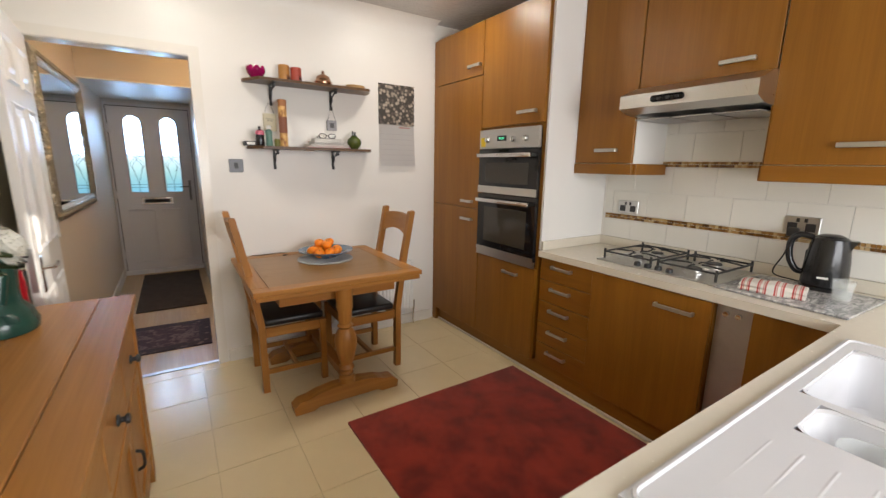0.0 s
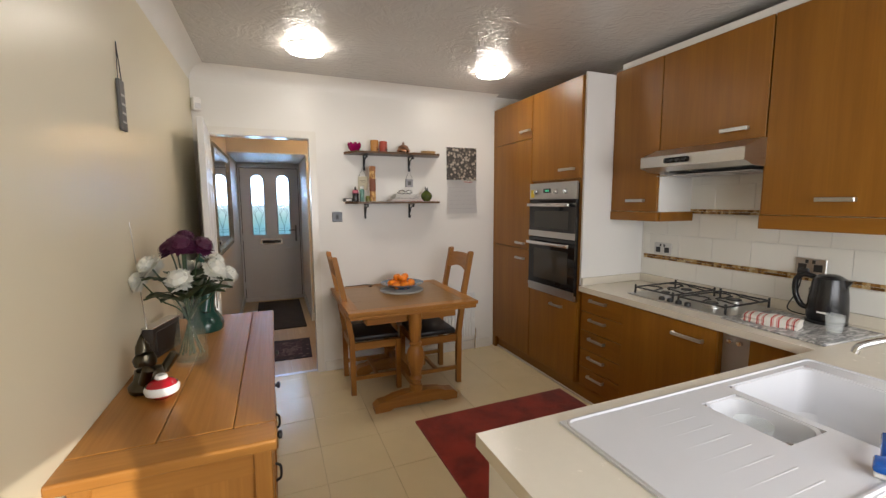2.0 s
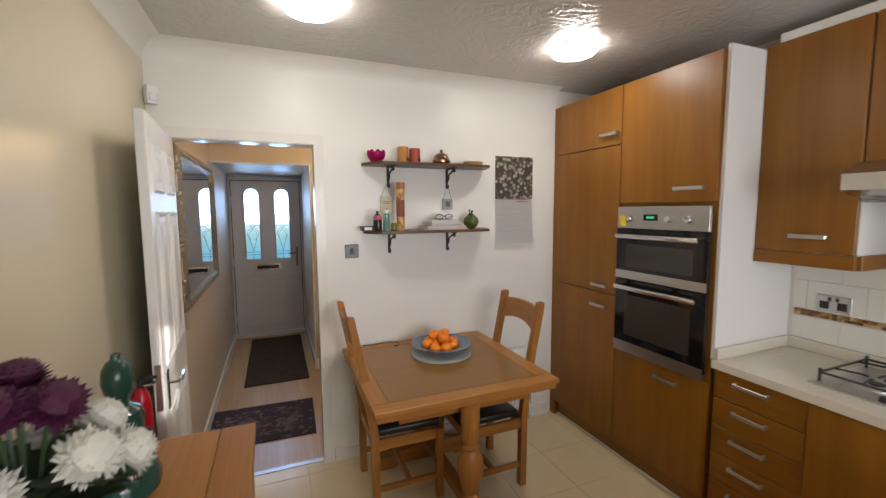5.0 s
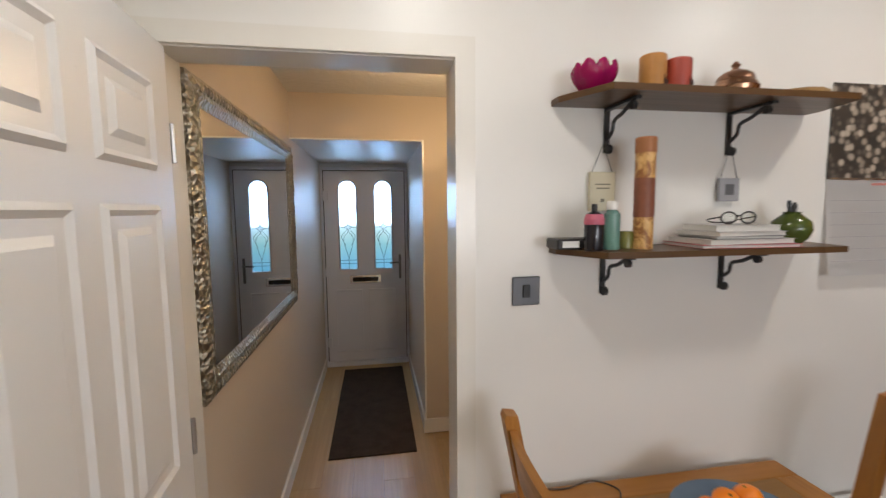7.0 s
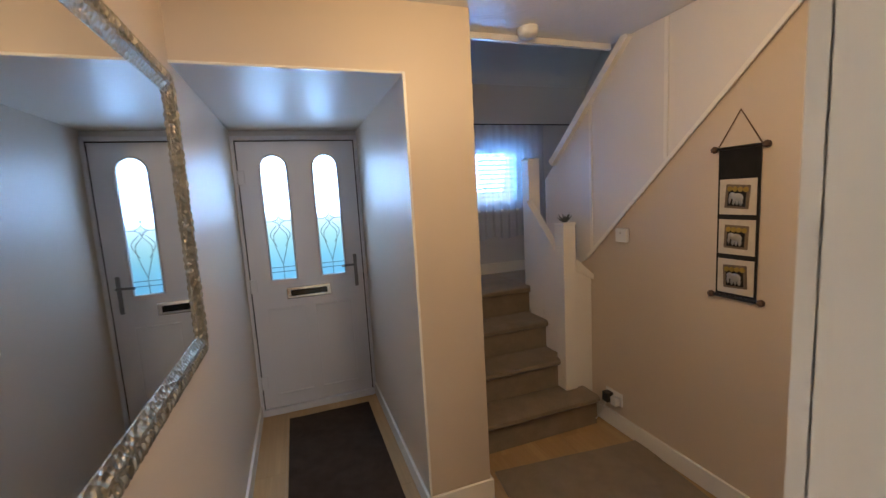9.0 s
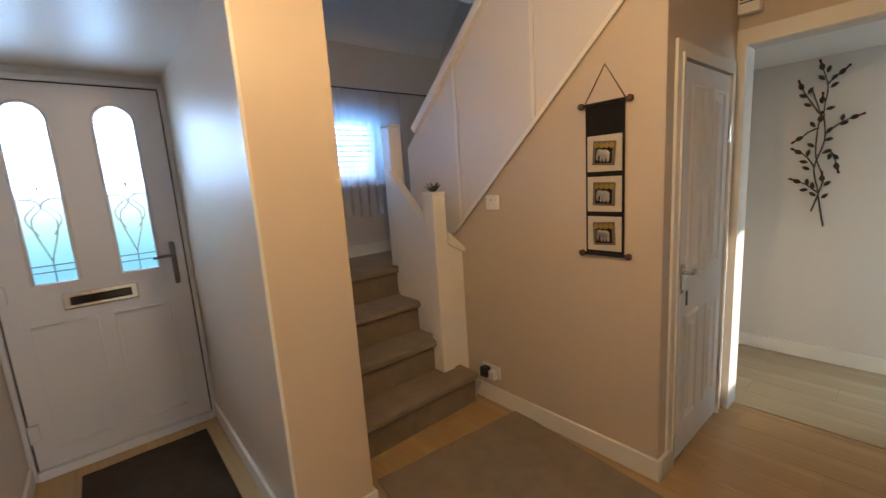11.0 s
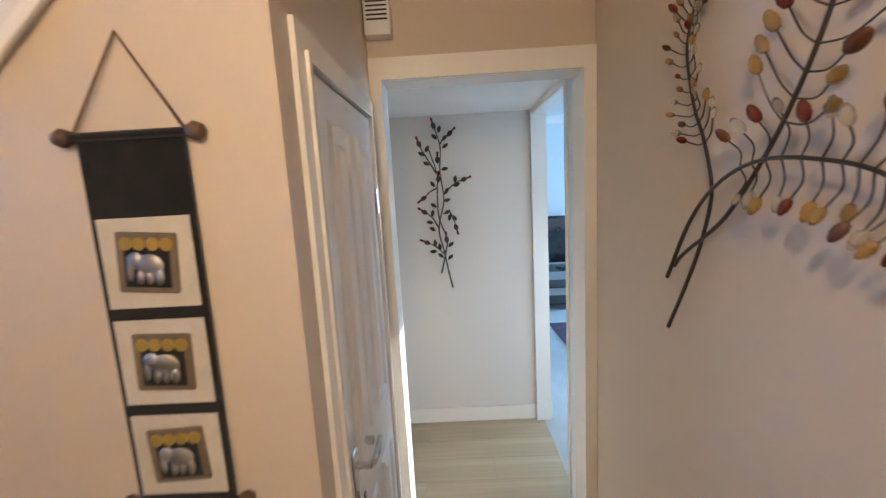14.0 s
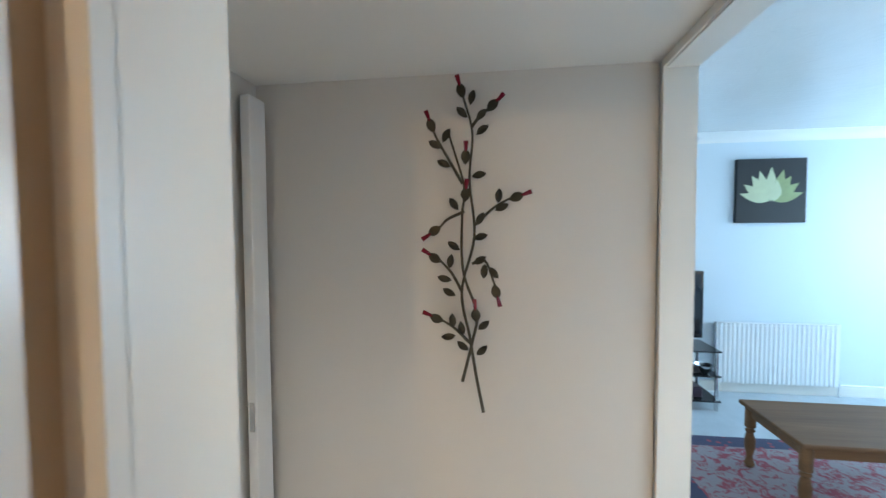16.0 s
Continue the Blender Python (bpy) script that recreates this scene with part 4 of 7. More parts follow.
def flat_rug(name, m, w, l, t, mat, label, cat="rug", corner=0.01):
    th = thing(name, m, label, cat)
    bm = bmesh.new()
    nx, ny = 14, 18
    grid = [[bm.verts.new((-w / 2 + w * i / nx, -l / 2 + l * j / ny, t + 0.0018 * noise.noise((i * 0.7, j * 0.7, w)))) for j in range(ny + 1)] for i in range(nx + 1)]
    for i in range(nx):
        for j in range(ny):
            bm.faces.new((grid[i][j], grid[i + 1][j], grid[i + 1][j + 1], grid[i][j + 1]))
    rim = [e for e in bm.edges if e.is_boundary]
    r = bmesh.ops.extrude_edge_only(bm, edges=rim)
    for v in [g for g in r["geom"] if isinstance(g, bmesh.types.BMVert)]:
        v.co.z = 0.0
    part("rug_body", bm, mat, th, "", True)
    return th


flat_rug("red_rug", pose(1.960, 1.745, 0.001, 0, 0, 0.8), 1.27, 1.54, 0.012, M_RED, "deep red mottled pile kitchen rug")

# oak dining table
tb = thing("dining_table", pose(1.412, 3.197, 0), "oak draw-leaf dining table on turned trestle legs", "table")
M_INSET = wood("table_inset_veneer", (0.30, 0.152, 0.036), (0.25, 0.122, 0.028), "x", 0.30, 0.5, 1.4, 0.1, 0.1, 0.24)
tx, ty = 0.508, 0.482
for nm, r in (("border_plank", (-tx, tx, -ty, -ty + 0.085)), ("border_plank", (-tx, tx, ty - 0.085, ty)), ("border_plank", (-tx, -tx + 0.09, -ty + 0.086, ty - 0.086)), ("border_plank", (tx - 0.09, tx, -ty + 0.086, ty - 0.086))):
    part(nm, box(bmesh.new(), *r, 0.754, 0.783, 0.004, 2), M_OAKX if r[1] - r[0] > 0.5 else M_OAK, tb)
part("inset_panel", box(bmesh.new(), -tx + 0.091, tx - 0.091, -ty + 0.087, ty - 0.087, 0.757, 0.7815), M_INSET, tb, "darker veneer centre panel")
part("draw_leaf", box(bmesh.new(), -tx + 0.01, tx - 0.01, -ty + 0.012, ty - 0.012, 0.724, 0.751, 0.003), M_OAKX, tb)
part("apron", boxes((-0.36, 0.36, -0.37, -0.345, 0.648, 0.723), (-0.36, 0.36, 0.325, 0.35, 0.648, 0.723), (-0.36, -0.335, -0.344, 0.324, 0.648, 0.723), (0.335, 0.36, -0.344, 0.324, 0.648, 0.723)), M_OAKX, tb)
for y in (-0.42, 0.31):
    foot = [(-0.33, 0.0), (-0.22, 0.0), (-0.19, 0.018), (0.19, 0.018), (0.22, 0.0), (0.33, 0.0), (0.335, 0.045), (0.30, 0.075), (0.24, 0.082), (0.19, 0.10), (0.09, 0.115), (-0.09, 0.115), (-0.19, 0.10), (-0.24, 0.082), (-0.30, 0.075), (-0.335, 0.045)]
    part("foot", prism(bmesh.new(), foot, "y", y - 0.045, y + 0.045), M_OAKX, tb)
    prof = [(0, 0.115), (0.05, 0.115), (0.05, 0.15), (0.036, 0.16), (0.042, 0.175), (0.036, 0.19), (0.05, 0.21), (0.038, 0.235), (0.05, 0.28), (0.066, 0.34), (0.068, 0.40), (0.058, 0.44), (0.040, 0.47), (0.050, 0.485), (0.036, 0.50), (0.044, 0.53), (0.044, 0.58), (0.05, 0.60), (0.05, 0.723), (0, 0.723)]
    part("turned_leg", lathe(bmesh.new(), prof, 20, pose(0, y, 0)), M_OAKZ, tb, "turned baluster leg", True)
part("stretcher", box(bmesh.new(), -0.03, 0.03, -0.37, 0.26, 0.13, 0.19, 0.004), M_OAK, tb)


# dining chairs
def dining_chair(m):
    c = thing("dining_chair", m, "oak dining chair with black leather seat at the table", "chair", "chairs at the table")
    M_LEATHER = gloss("black_leather", (0.018, 0.016, 0.015), 0.38, 0.3, 20)
    for y in (-0.205, 0.205):
        bm = bmesh.new()
        side = [(-0.185, 0.0), (-0.145, 0.0), (-0.148, 0.45), (-0.20, 0.80), (-0.266, 1.132), (-0.298, 1.137), (-0.303, 1.122), (-0.24, 0.80), (-0.19, 0.45)]
        prism(bm, side, "y", y - 0.021, y + 0.021)
        part("back_leg", bm, M_OAKZ, c)
        part("front_leg", box(bmesh.new(), 0.19, 0.232, y - 0.021, y + 0.021, 0, 0.43, 0.004), M_OAKZ, c)
        part("side_rail", box(bmesh.new(), -0.145, 0.19, y - 0.012, y + 0.012, 0.37, 0.43), M_OAKX, c)
        part("side_stretcher", box(bmesh.new(), -0.145, 0.19, y - 0.011, y + 0.011, 0.12, 0.15), M_OAKX, c)
    part("front_rail", box(bmesh.new(), 0.20, 0.225, -0.184, 0.184, 0.37, 0.43), M_OAK, c)
    part("rear_rail", box(bmesh.new(), -0.18, -0.155, -0.184, 0.184, 0.37, 0.43), M_OAK, c)
    part("cross_stretcher", box(bmesh.new(), 0.02, 0.045, -0.194, 0.194, 0.122, 0.148), M_OAK, c)
    bm = bmesh.new()
    n = 9
    prof = []
    for k in range(n + 1):
        y = -0.184 + 0.368 * k / n
        u = y / 0.184
        prof.append((y, 0.955 + 0.035 * (1 - u * u), 1.107 - 0.012 * u * u, -0.018 * (1 - u * u)))
    rings = []
    for y, lo, hi, bow in prof:
        xa = lambda z: -0.20 - (z - 0.80) * 0.19 - 0.012 + bow
        rings.append([bm.verts.new(p) for p in ((xa(lo), y, lo), (xa(hi), y, hi), (xa(hi) - 0.022, y, hi), (xa(lo) - 0.022, y, lo))])
    for a, b in zip(rings, rings[1:]):
        for i in range(4):
            bm.faces.new((a[i], a[(i + 1) % 4], b[(i + 1) % 4], b[i]))
    bm.faces.new(rings[0]), bm.faces.new(rings[-1])
    part("crest_rail", bm, M_OAK, c, "curved oak crest rail")
    part("lower_back_rail", box(bmesh.new(), -0.215, -0.192, -0.184, 0.184, 0.62, 0.665, 0.003), M_OAK, c)
    bm = box(bmesh.new(), -0.15, 0.225, -0.195, 0.195, 0.431, 0.478, 0.018, 3)
    part("seat", bm, M_LEATHER, c, "black leather seat pad", True)
    return c


ch = dining_chair(pose(1.16, 3.31, 0, 0, 0, -1))
copy_thing(ch, pose(1.712, 3.211, 0, 0, 0, 180))

# fruit on the table
pm = thing("place_mat", pose(1.475, 3.33, 0.784), "round pale grey felt place mat", "place mat")
part("disc", lathe(bmesh.new(), [(0, 0), (0.19, 0), (0.192, 0.003), (0.19, 0.006), (0, 0.006)], 40), fabric("grey_felt", (0.42, 0.43, 0.43), (0.36, 0.37, 0.37), 500, 12), pm, "", True)
fb = thing("fruit_bowl", pose(1.49, 3.36, 0.791), "wide blue ceramic fruit bowl", "bowl")
part("bowl_body", lathe(bmesh.new(), [(0, 0), (0.07, 0), (0.075, 0.006), (0.11, 0.022), (0.155, 0.045), (0.19, 0.052), (0.191, 0.056), (0.15, 0.051), (0.105, 0.029), (0.07, 0.012), (0, 0.010)], 40),
     gloss("blue_glaze", (0.13, 0.20, 0.30), 0.18, 0.35, 12), fb, "", True)
def orange_mat():
    m, nt, b = node_mat("mandarin_peel")
    v = coords(nt)
    n, f = noise_tex(nt, v, 12, 3), noise_tex(nt, v, 260, 2)
    nt.links.new(mix(nt, (0.85, 0.20, 0.006), (0.95, 0.29, 0.010), n), b.inputs["Base Color"])
    b.inputs["Roughness"].default_value = 0.35
    bump(nt, b, f, 0.4, 0.0015)
    return m
M_ORANGE = orange_mat()
M_STALK = paint("green_stalk", (0.05, 0.08, 0.02), 0.7)
first = None
for x, y, z, s in ((-0.06, -0.05, 0.0, 1.0), (0.01, -0.07, 0.0, 0.92), (0.075, -0.045, 0.003, 0.95), (0.085, 0.03, 0.004, 1.05), (0.02, 0.01, 0.0, 1.0), (-0.045, 0.025, 0.0, 1.02), (-0.10, -0.01, 0.012, 0.95),
                   (0.03, 0.085, 0.004, 1.0), (-0.04, 0.09, 0.006, 1.0), (0.005, -0.025, 0.052, 1.0), (0.045, 0.045, 0.054, 0.97), (-0.03, 0.055, 0.053, 1.03)):
    pz = pose(1.49 + x, 3.36 + y, 0.8065 + z, x * 300, y * 300, 40 * s * x * 100)
    if first is None:
        first = thing("mandarin", pz, "bright orange mandarin in the blue bowl", "fruit", "mandarins in the bowl")
        part("peel", lathe(bmesh.new(), [(0, 0.002), (0.012, 0.0), (0.026, 0.006), (0.035, 0.018), (0.037, 0.029), (0.033, 0.042), (0.022, 0.052), (0.010, 0.055), (0, 0.053)], 16), M_ORANGE, first, "", True)
        part("stalk", lathe(bmesh.new(), [(0, 0.0525), (0.004, 0.0535), (0.003, 0.057), (0, 0.0575)], 6), M_STALK, first)
    else:
        copy_thing(first, pz)
wire = thing("charging_cable", pose(1.20, 3.60, 0.7835), "thin black charging cable lying on the table", "cable")
part("wire", tube(bmesh.new(), curve_pts([(-0.16, 0.07, 0.003), (-0.08, 0.06, 0.003), (0.02, 0.08, 0.003), (0.08, 0.03, 0.003), (0.06, -0.02, 0.003)], 8), 0.0025, 6), M_IRON, wire, "", True)
part("connector", box(bmesh.new(), 0.035, 0.06, -0.028, -0.016, 0.0, 0.008, 0.002), M_IRON, wire)


# ---- wall shelves ----
M_SHELF = wood("dark_shelf_oak", (0.15, 0.075, 0.028), (0.085, 0.042, 0.016), "x", 0.35, 0.8, 1.0, 0.2)
def shelf(z):
    s = thing("wall_shelf", pose(1.515, 3.70, z), "dark wood wall shelf on black iron brackets", "shelf", "kitchen wall shelves")
    part("board", prism(bmesh.new(), [(-0.45, 0), (0.45, 0), (0.45, -0.05), (0.40, -0.20), (-0.37, -0.20), (-0.45, -0.05)], "z", 0, 0.018), M_SHELF, s)
    for x in (-0.27, 0.16):
        bm = bmesh.new()
        box(bm, x - 0.008, x + 0.008, -0.008, -0.0005, -0.135, -0.001)
        box(bm, x - 0.008, x + 0.008, -0.16, -0.008, -0.009, -0.001)
        tube(bm, curve_pts([(x, -0.008, -0.095), (x, -0.035, -0.075), (x, -0.045, -0.045), (x, -0.085, -0.032), (x, -0.13, -0.009)], 6), 0.006, 6)
        lathe(bm, [(0.0, -0.006), (0.014, -0.006), (0.014, 0.006), (0, 0.006)], 10, pose(x, -0.018, -0.125, 0, 90, 0))
        lathe(bm, [(0.0, -0.006), (0.012, -0.006), (0.012, 0.006), (0, 0.006)], 10, pose(x, -0.135, -0.022, 0, 90, 0))
        part("bracket", bm, M_IRON, s, "black scrolled iron bracket")
    return s

shelf(1.985)
shelf(1.545)
ZU, ZL, YS = 2.0045, 1.5645, 3.60

lot = thing("tea_light_holder", pose(1.145, YS, ZU), "magenta glass lotus tea light holder", "candle holder")
M_PINK = gloss("magenta_glass", (0.55, 0.01, 0.16), 0.08, 0.2)
part("cup", lathe(bmesh.new(), [(0, 0), (0.03, 0), (0.045, 0.02), (0.05, 0.045), (0.042, 0.06), (0.036, 0.045), (0.03, 0.012), (0, 0.01)], 16), M_PINK, lot, "", True)
for k in range(8):
    a = 2 * math.pi * k / 8
    off = 0.004 * (k % 2)
    bm = bmesh.new()
    row = []
    for j in range(8):
        t = j / 7
        r = 0.034 + off + 0.026 * math.sin(t * 2.3)
        w = 0.030 * math.sin(math.pi * (0.14 + 0.74 * t)) ** 0.7
        row.append([bm.verts.new(((r - 0.006 * q * q) * math.cos(a + q * w / r), (r - 0.006 * q * q) * math.sin(a + q * w / r), 0.004 + 0.072 * t - 0.007 * q * q * t)) for q in (-1, -0.5, 0, 0.5, 1)])
    for p, q in zip(row, row[1:]):
        for i in range(4):
            bm.faces.new((p[i], p[i + 1], q[i + 1], q[i]))
    bmesh.ops.solidify(bm, geom=bm.faces[:], thickness=0.003)
    part("petal", bm, M_PINK, lot, "", True)

def candle(x, col, h, r):
    c = thing("pillar_candle", pose(x, YS, ZU), "short pillar candle with pressed leaf decoration", "candle", "candles on the shelf")
    part("wax", lathe(bmesh.new(), [(0, 0), (r, 0), (r + 0.001, 0.004), (r, h - 0.003), (r - 0.004, h), (r - 0.012, h - 0.005), (0, h - 0.008)], 24), paint("wax" + str(round(x * 100)), col, 0.4, 0.35, 18, 0.05), c, "", True)
    part("wick", cyl(bmesh.new(), (0, 0, h - 0.009), (0.001, 0, h + 0.006), 0.0012, 5), M_IRON, c)
    bm = bmesh.new()
    for k in range(5):
        a = -1.2 + 0.12 * k
        tube(bm, [(r * math.cos(a) * 1.01, r * math.sin(a) * 1.01, 0.012), ((r + 0.004) * math.cos(a - 0.15 + 0.1 * k), (r + 0.004) * math.sin(a - 0.15 + 0.1 * k), 0.045 - 0.004 * k)], 0.003, 5, 0.0008)
    part("leaf_decoration", bm, paint("dried_leaf", (0.08, 0.03, 0.02), 0.8), c)

candle(1.325, (0.60, 0.27, 0.06), 0.105, 0.036)
candle(1.405, (0.48, 0.07, 0.04), 0.098, 0.036)
bell = thing("lidded_pot", pose(1.595, YS, ZU), "small engraved copper lidded pot", "pot")
part("pot_body", lathe(bmesh.new(), [(0, 0), (0.045, 0), (0.06, 0.012), (0.062, 0.025), (0.05, 0.045), (0.0, 0.046)], 28), metal("aged_copper", (0.42, 0.24, 0.15), 0.25), bell, "", True)
part("lid", lathe(bmesh.new(), [(0.05, 0.0465), (0.046, 0.06), (0.03, 0.072), (0.012, 0.078), (0.008, 0.085), (0.012, 0.092), (0.006, 0.10), (0, 0.104)], 24), metal("aged_copper_lid", (0.36, 0.20, 0.13), 0.28), bell, "copper lid with finial", True)
cs = thing("wooden_dish", pose(1.84, YS, ZU), "shallow pale carved wooden dish", "dish")
part("dish_body", lathe(bmesh.new(), [(0, 0), (0.05, 0), (0.062, 0.025), (0.058, 0.028), (0.046, 0.008), (0, 0.007)], 9, pose(0, 0, 0) @ Matrix.Diagonal((1.25, 0.8, 1, 1))), wood("pale_dish_wood", (0.55, 0.36, 0.16), (0.42, 0.25, 0.10)), cs)
bk = thing("flat_notebook", pose(1.72, YS + 0.01, ZU), "thin flat notebook lying on the shelf", "book")
part("cover", box(bmesh.new(), -0.05, 0.05, -0.06, 0.06, 0, 0.008, 0.001), paint("tan_cover", (0.30, 0.20, 0.12), 0.6), bk)

# lower shelf
def bottle(x, y, prof, mat, cap_prof, cap_mat, label):
    b = thing("bottle", pose(x, y, ZL), label, "bottle", "bottles on the shelf")
    part("bottle_body", lathe(bmesh.new(), prof, 18), mat, b, "", True)
    part("cap", lathe(bmesh.new(), cap_prof, 14), cap_mat, b, "", True)
    return b

b1 = bottle(1.135, 3.56, [(0, 0), (0.026, 0), (0.027, 0.004), (0.027, 0.085), (0.022, 0.10), (0.010, 0.108), (0, 0.108)], gloss("dark_bottle", (0.012, 0.010, 0.014), 0.15), [(0, 0.108), (0.008, 0.108), (0.008, 0.128), (0, 0.128)], M_IRON, "small dark bottle with a pink shoulder")
part("shoulder_label", lathe(bmesh.new(), [(0.0275, 0.072), (0.0278, 0.086), (0.0228, 0.1005), (0.0218, 0.1)], 18), paint("pink_label", (0.5, 0.12, 0.18), 0.4), b1, "pink shoulder")
bottle(1.195, 3.57, [(0, 0), (0.021, 0), (0.022, 0.004), (0.022, 0.10), (0.012, 0.112), (0, 0.112)], gloss("green_gel_bottle", (0.22, 0.42, 0.36), 0.1, 0.1, trans=0.4), [(0, 0.112), (0.016, 0.112), (0.016, 0.136), (0, 0.137)], M_PLASTIC_W, "clear green gel bottle with white cap")
tb2 = thing("cardboard_tube", pose(1.292, 3.57, ZL), "tall printed cardboard incense tube", "tube")
def tube_mat():
    m, nt, b = node_mat("printed_cardboard")
    n = noise_tex(nt, coords(nt, (1, 1, 0.8)), 22, 6, 0.7, 1.5)
    nt.links.new(ramp(nt, n, [(0.42, (0.28, 0.11, 0.03)), (0.5, (0.62, 0.36, 0.12)), (0.6, (0.70, 0.45, 0.18))]), b.inputs["Base Color"])
    b.inputs["Roughness"].default_value = 0.45
    return m
part("tube_body", lathe(bmesh.new(), [(0, 0), (0.027, 0), (0.027, 0.285), (0, 0.285)], 22), tube_mat(), tb2, "", True)
part("lid", lathe(bmesh.new(), [(0.0285, 0.27), (0.0285, 0.31), (0.026, 0.313), (0, 0.313)], 22), paint("brown_card_lid", (0.35, 0.14, 0.05), 0.5), tb2, "", True)
part("printed_band", lathe(bmesh.new(), [(0.0275, 0.09), (0.0278, 0.10), (0.0278, 0.19), (0.0275, 0.20)], 22), paint("brown_band", (0.30, 0.10, 0.05), 0.5, 0.5, 40), tb2, "brown printed band", True)
pt = thing("small_jar", pose(1.25, 3.585, ZL), "small green and amber jar", "jar")
part("jar_body", lathe(bmesh.new(), [(0, 0), (0.018, 0), (0.02, 0.04), (0.016, 0.05), (0, 0.05)], 14), gloss("olive_jar", (0.20, 0.19, 0.05), 0.2), pt, "", True)
rc = thing("remote_box", pose(1.10, 3.625, ZL), "flat black plastic box with white label", "box")
part("case", box(bmesh.new(), -0.06, 0.07, -0.04, 0.04, 0, 0.03, 0.004), M_IRON, rc)
part("label", box(bmesh.new(), -0.045, 0.005, -0.0412, -0.04, 0.006, 0.024), M_PLASTIC_W, rc, "white printed label")
first = None
for k, (w, d, h, col, rz) in enumerate(((0.31, 0.18, 0.010, (0.60, 0.05, 0.06), -3), (0.29, 0.17, 0.014, (0.72, 0.68, 0.64), 2), (0.22, 0.16, 0.008, (0.12, 0.12, 0.13), -2), (0.24, 0.16, 0.012, (0.70, 0.68, 0.66), 4), (0.20, 0.15, 0.018, (0.74, 0.70, 0.68), -5))):
    z = ZL + sum((0.010, 0.014, 0.008, 0.012, 0.018)[:k]) + 0.0006 * k
    bo = thing("magazine", pose(1.60, 3.595, z, 0, 0, rz), "magazine in a loose stack on the shelf", "magazine", "stack of magazines")
    part("page_block", box(bmesh.new(), -w / 2 + 0.002, w / 2 - 0.003, -d / 2 + 0.003, d / 2 - 0.003, 0.001, h - 0.001), paint("page_edges" + str(k), (0.72, 0.70, 0.66), 0.8, 0.2, 90), bo)
    part("cover", boxes((-w / 2, w / 2, -d / 2, d / 2, h - 0.001, h), (-w / 2, w / 2, -d / 2, d / 2, 0, 0.001)), paint("cover_print" + str(k), col, 0.35, 0.3, 25), bo)
gl = thing("reading_glasses", pose(1.60, 3.565, ZL + 0.066, 0, 0, 4), "folded black-framed reading glasses", "glasses")
for sx in (-1, 1):
    bm = bmesh.new()
    ring = [(sx * 0.036 + 0.028 * math.cos(a), 0.0, 0.019 + 0.017 * math.sin(a)) for a in [2 * math.pi * k / 20 for k in range(21)]]
    tube(bm, ring, 0.0026, 6)
    fr = part("rim", bm, M_IRON, gl, "", True)
    part("lens", lathe(bmesh.new(), [(0, 0), (0.026, 0), (0.026, 0.001), (0, 0.001)], 20, Matrix.Translation((sx * 0.036, 0.0, 0.019)) @ pose(0, 0, 0, 90) @ Matrix.Diagonal((1, 0.6, 1, 1))), M_GLASS, fr)
    part("temple", tube(bmesh.new(), curve_pts([(sx * 0.064, 0, 0.022), (sx * 0.062, 0.05, 0.012), (sx * 0.03, 0.055, 0.004), (-sx * 0.04, 0.05, 0.004)], 5), 0.002, 6), M_IRON, gl, "", True)
part("bridge", tube(bmesh.new(), [(-0.009, 0, 0.022), (0, 0, 0.026), (0.009, 0, 0.022)], 0.0025, 6), M_IRON, gl)
vs = thing("pen_pot", pose(1.815, 3.59, ZL), "round green glazed pot holding black pens", "pot")
part("pot_body", lathe(bmesh.new(), [(0, 0), (0.025, 0), (0.046, 0.02), (0.055, 0.045), (0.05, 0.07), (0.03, 0.088), (0.022, 0.095), (0.026, 0.10), (0.02, 0.10), (0.018, 0.09), (0, 0.05)], 24), gloss("green_glaze", (0.10, 0.135, 0.03), 0.12, 0.5, 14), vs, "", True)
for k, (dx, dy) in enumerate(((-0.008, 0.0), (0.008, 0.003), (0.0, -0.006))):
    part("pen", cyl(bmesh.new(), (dx * 0.6, dy, 0.055), (dx * 1.6, dy * 1.5, 0.135 - 0.006 * k), 0.0055, 8), M_IRON, vs)

def hanging_sign(x, z_hook, z0, z1, w, col, label, bars):
    h = thing("hanging_sign", pose(x, 3.688, z0), label, "sign")
    part("plaque", box(bmesh.new(), -w / 2, w / 2, -0.008, 0.004, 0, z1 - z0, 0.002), paint("plaque" + str(round(x * 100)), col, 0.6, 0.12, 30), h)
    part("cord", tube(bmesh.new(), [(-w * 0.4, -0.002, z1 - z0), (0, -0.004, z_hook - z0), (w * 0.4, -0.002, z1 - z0)], 0.0015, 5), M_IRON, h)
    ink = paint("motif" + str(round(x * 100)), tuple(c * 0.3 for c in col), 0.5)
    for r in bars:
        part("motif", boxes(r), ink, h)
    return h

hanging_sign(1.228, 1.875, 1.672, 1.792, 0.085, (0.62, 0.57, 0.42), "cream hanging plaque with faint writing",
             [(-0.025, 0.025, -0.0095, -0.008, 0.08, 0.084), (-0.02, 0.022, -0.0095, -0.008, 0.068, 0.072), (-0.006, 0.006, -0.0095, -0.008, 0.028, 0.038)])
hanging_sign(1.675, 1.88, 1.70, 1.775, 0.075, (0.34, 0.34, 0.36), "small grey framed hanging ornament",
             [(-0.016, 0.016, -0.0095, -0.008, 0.02, 0.055)])

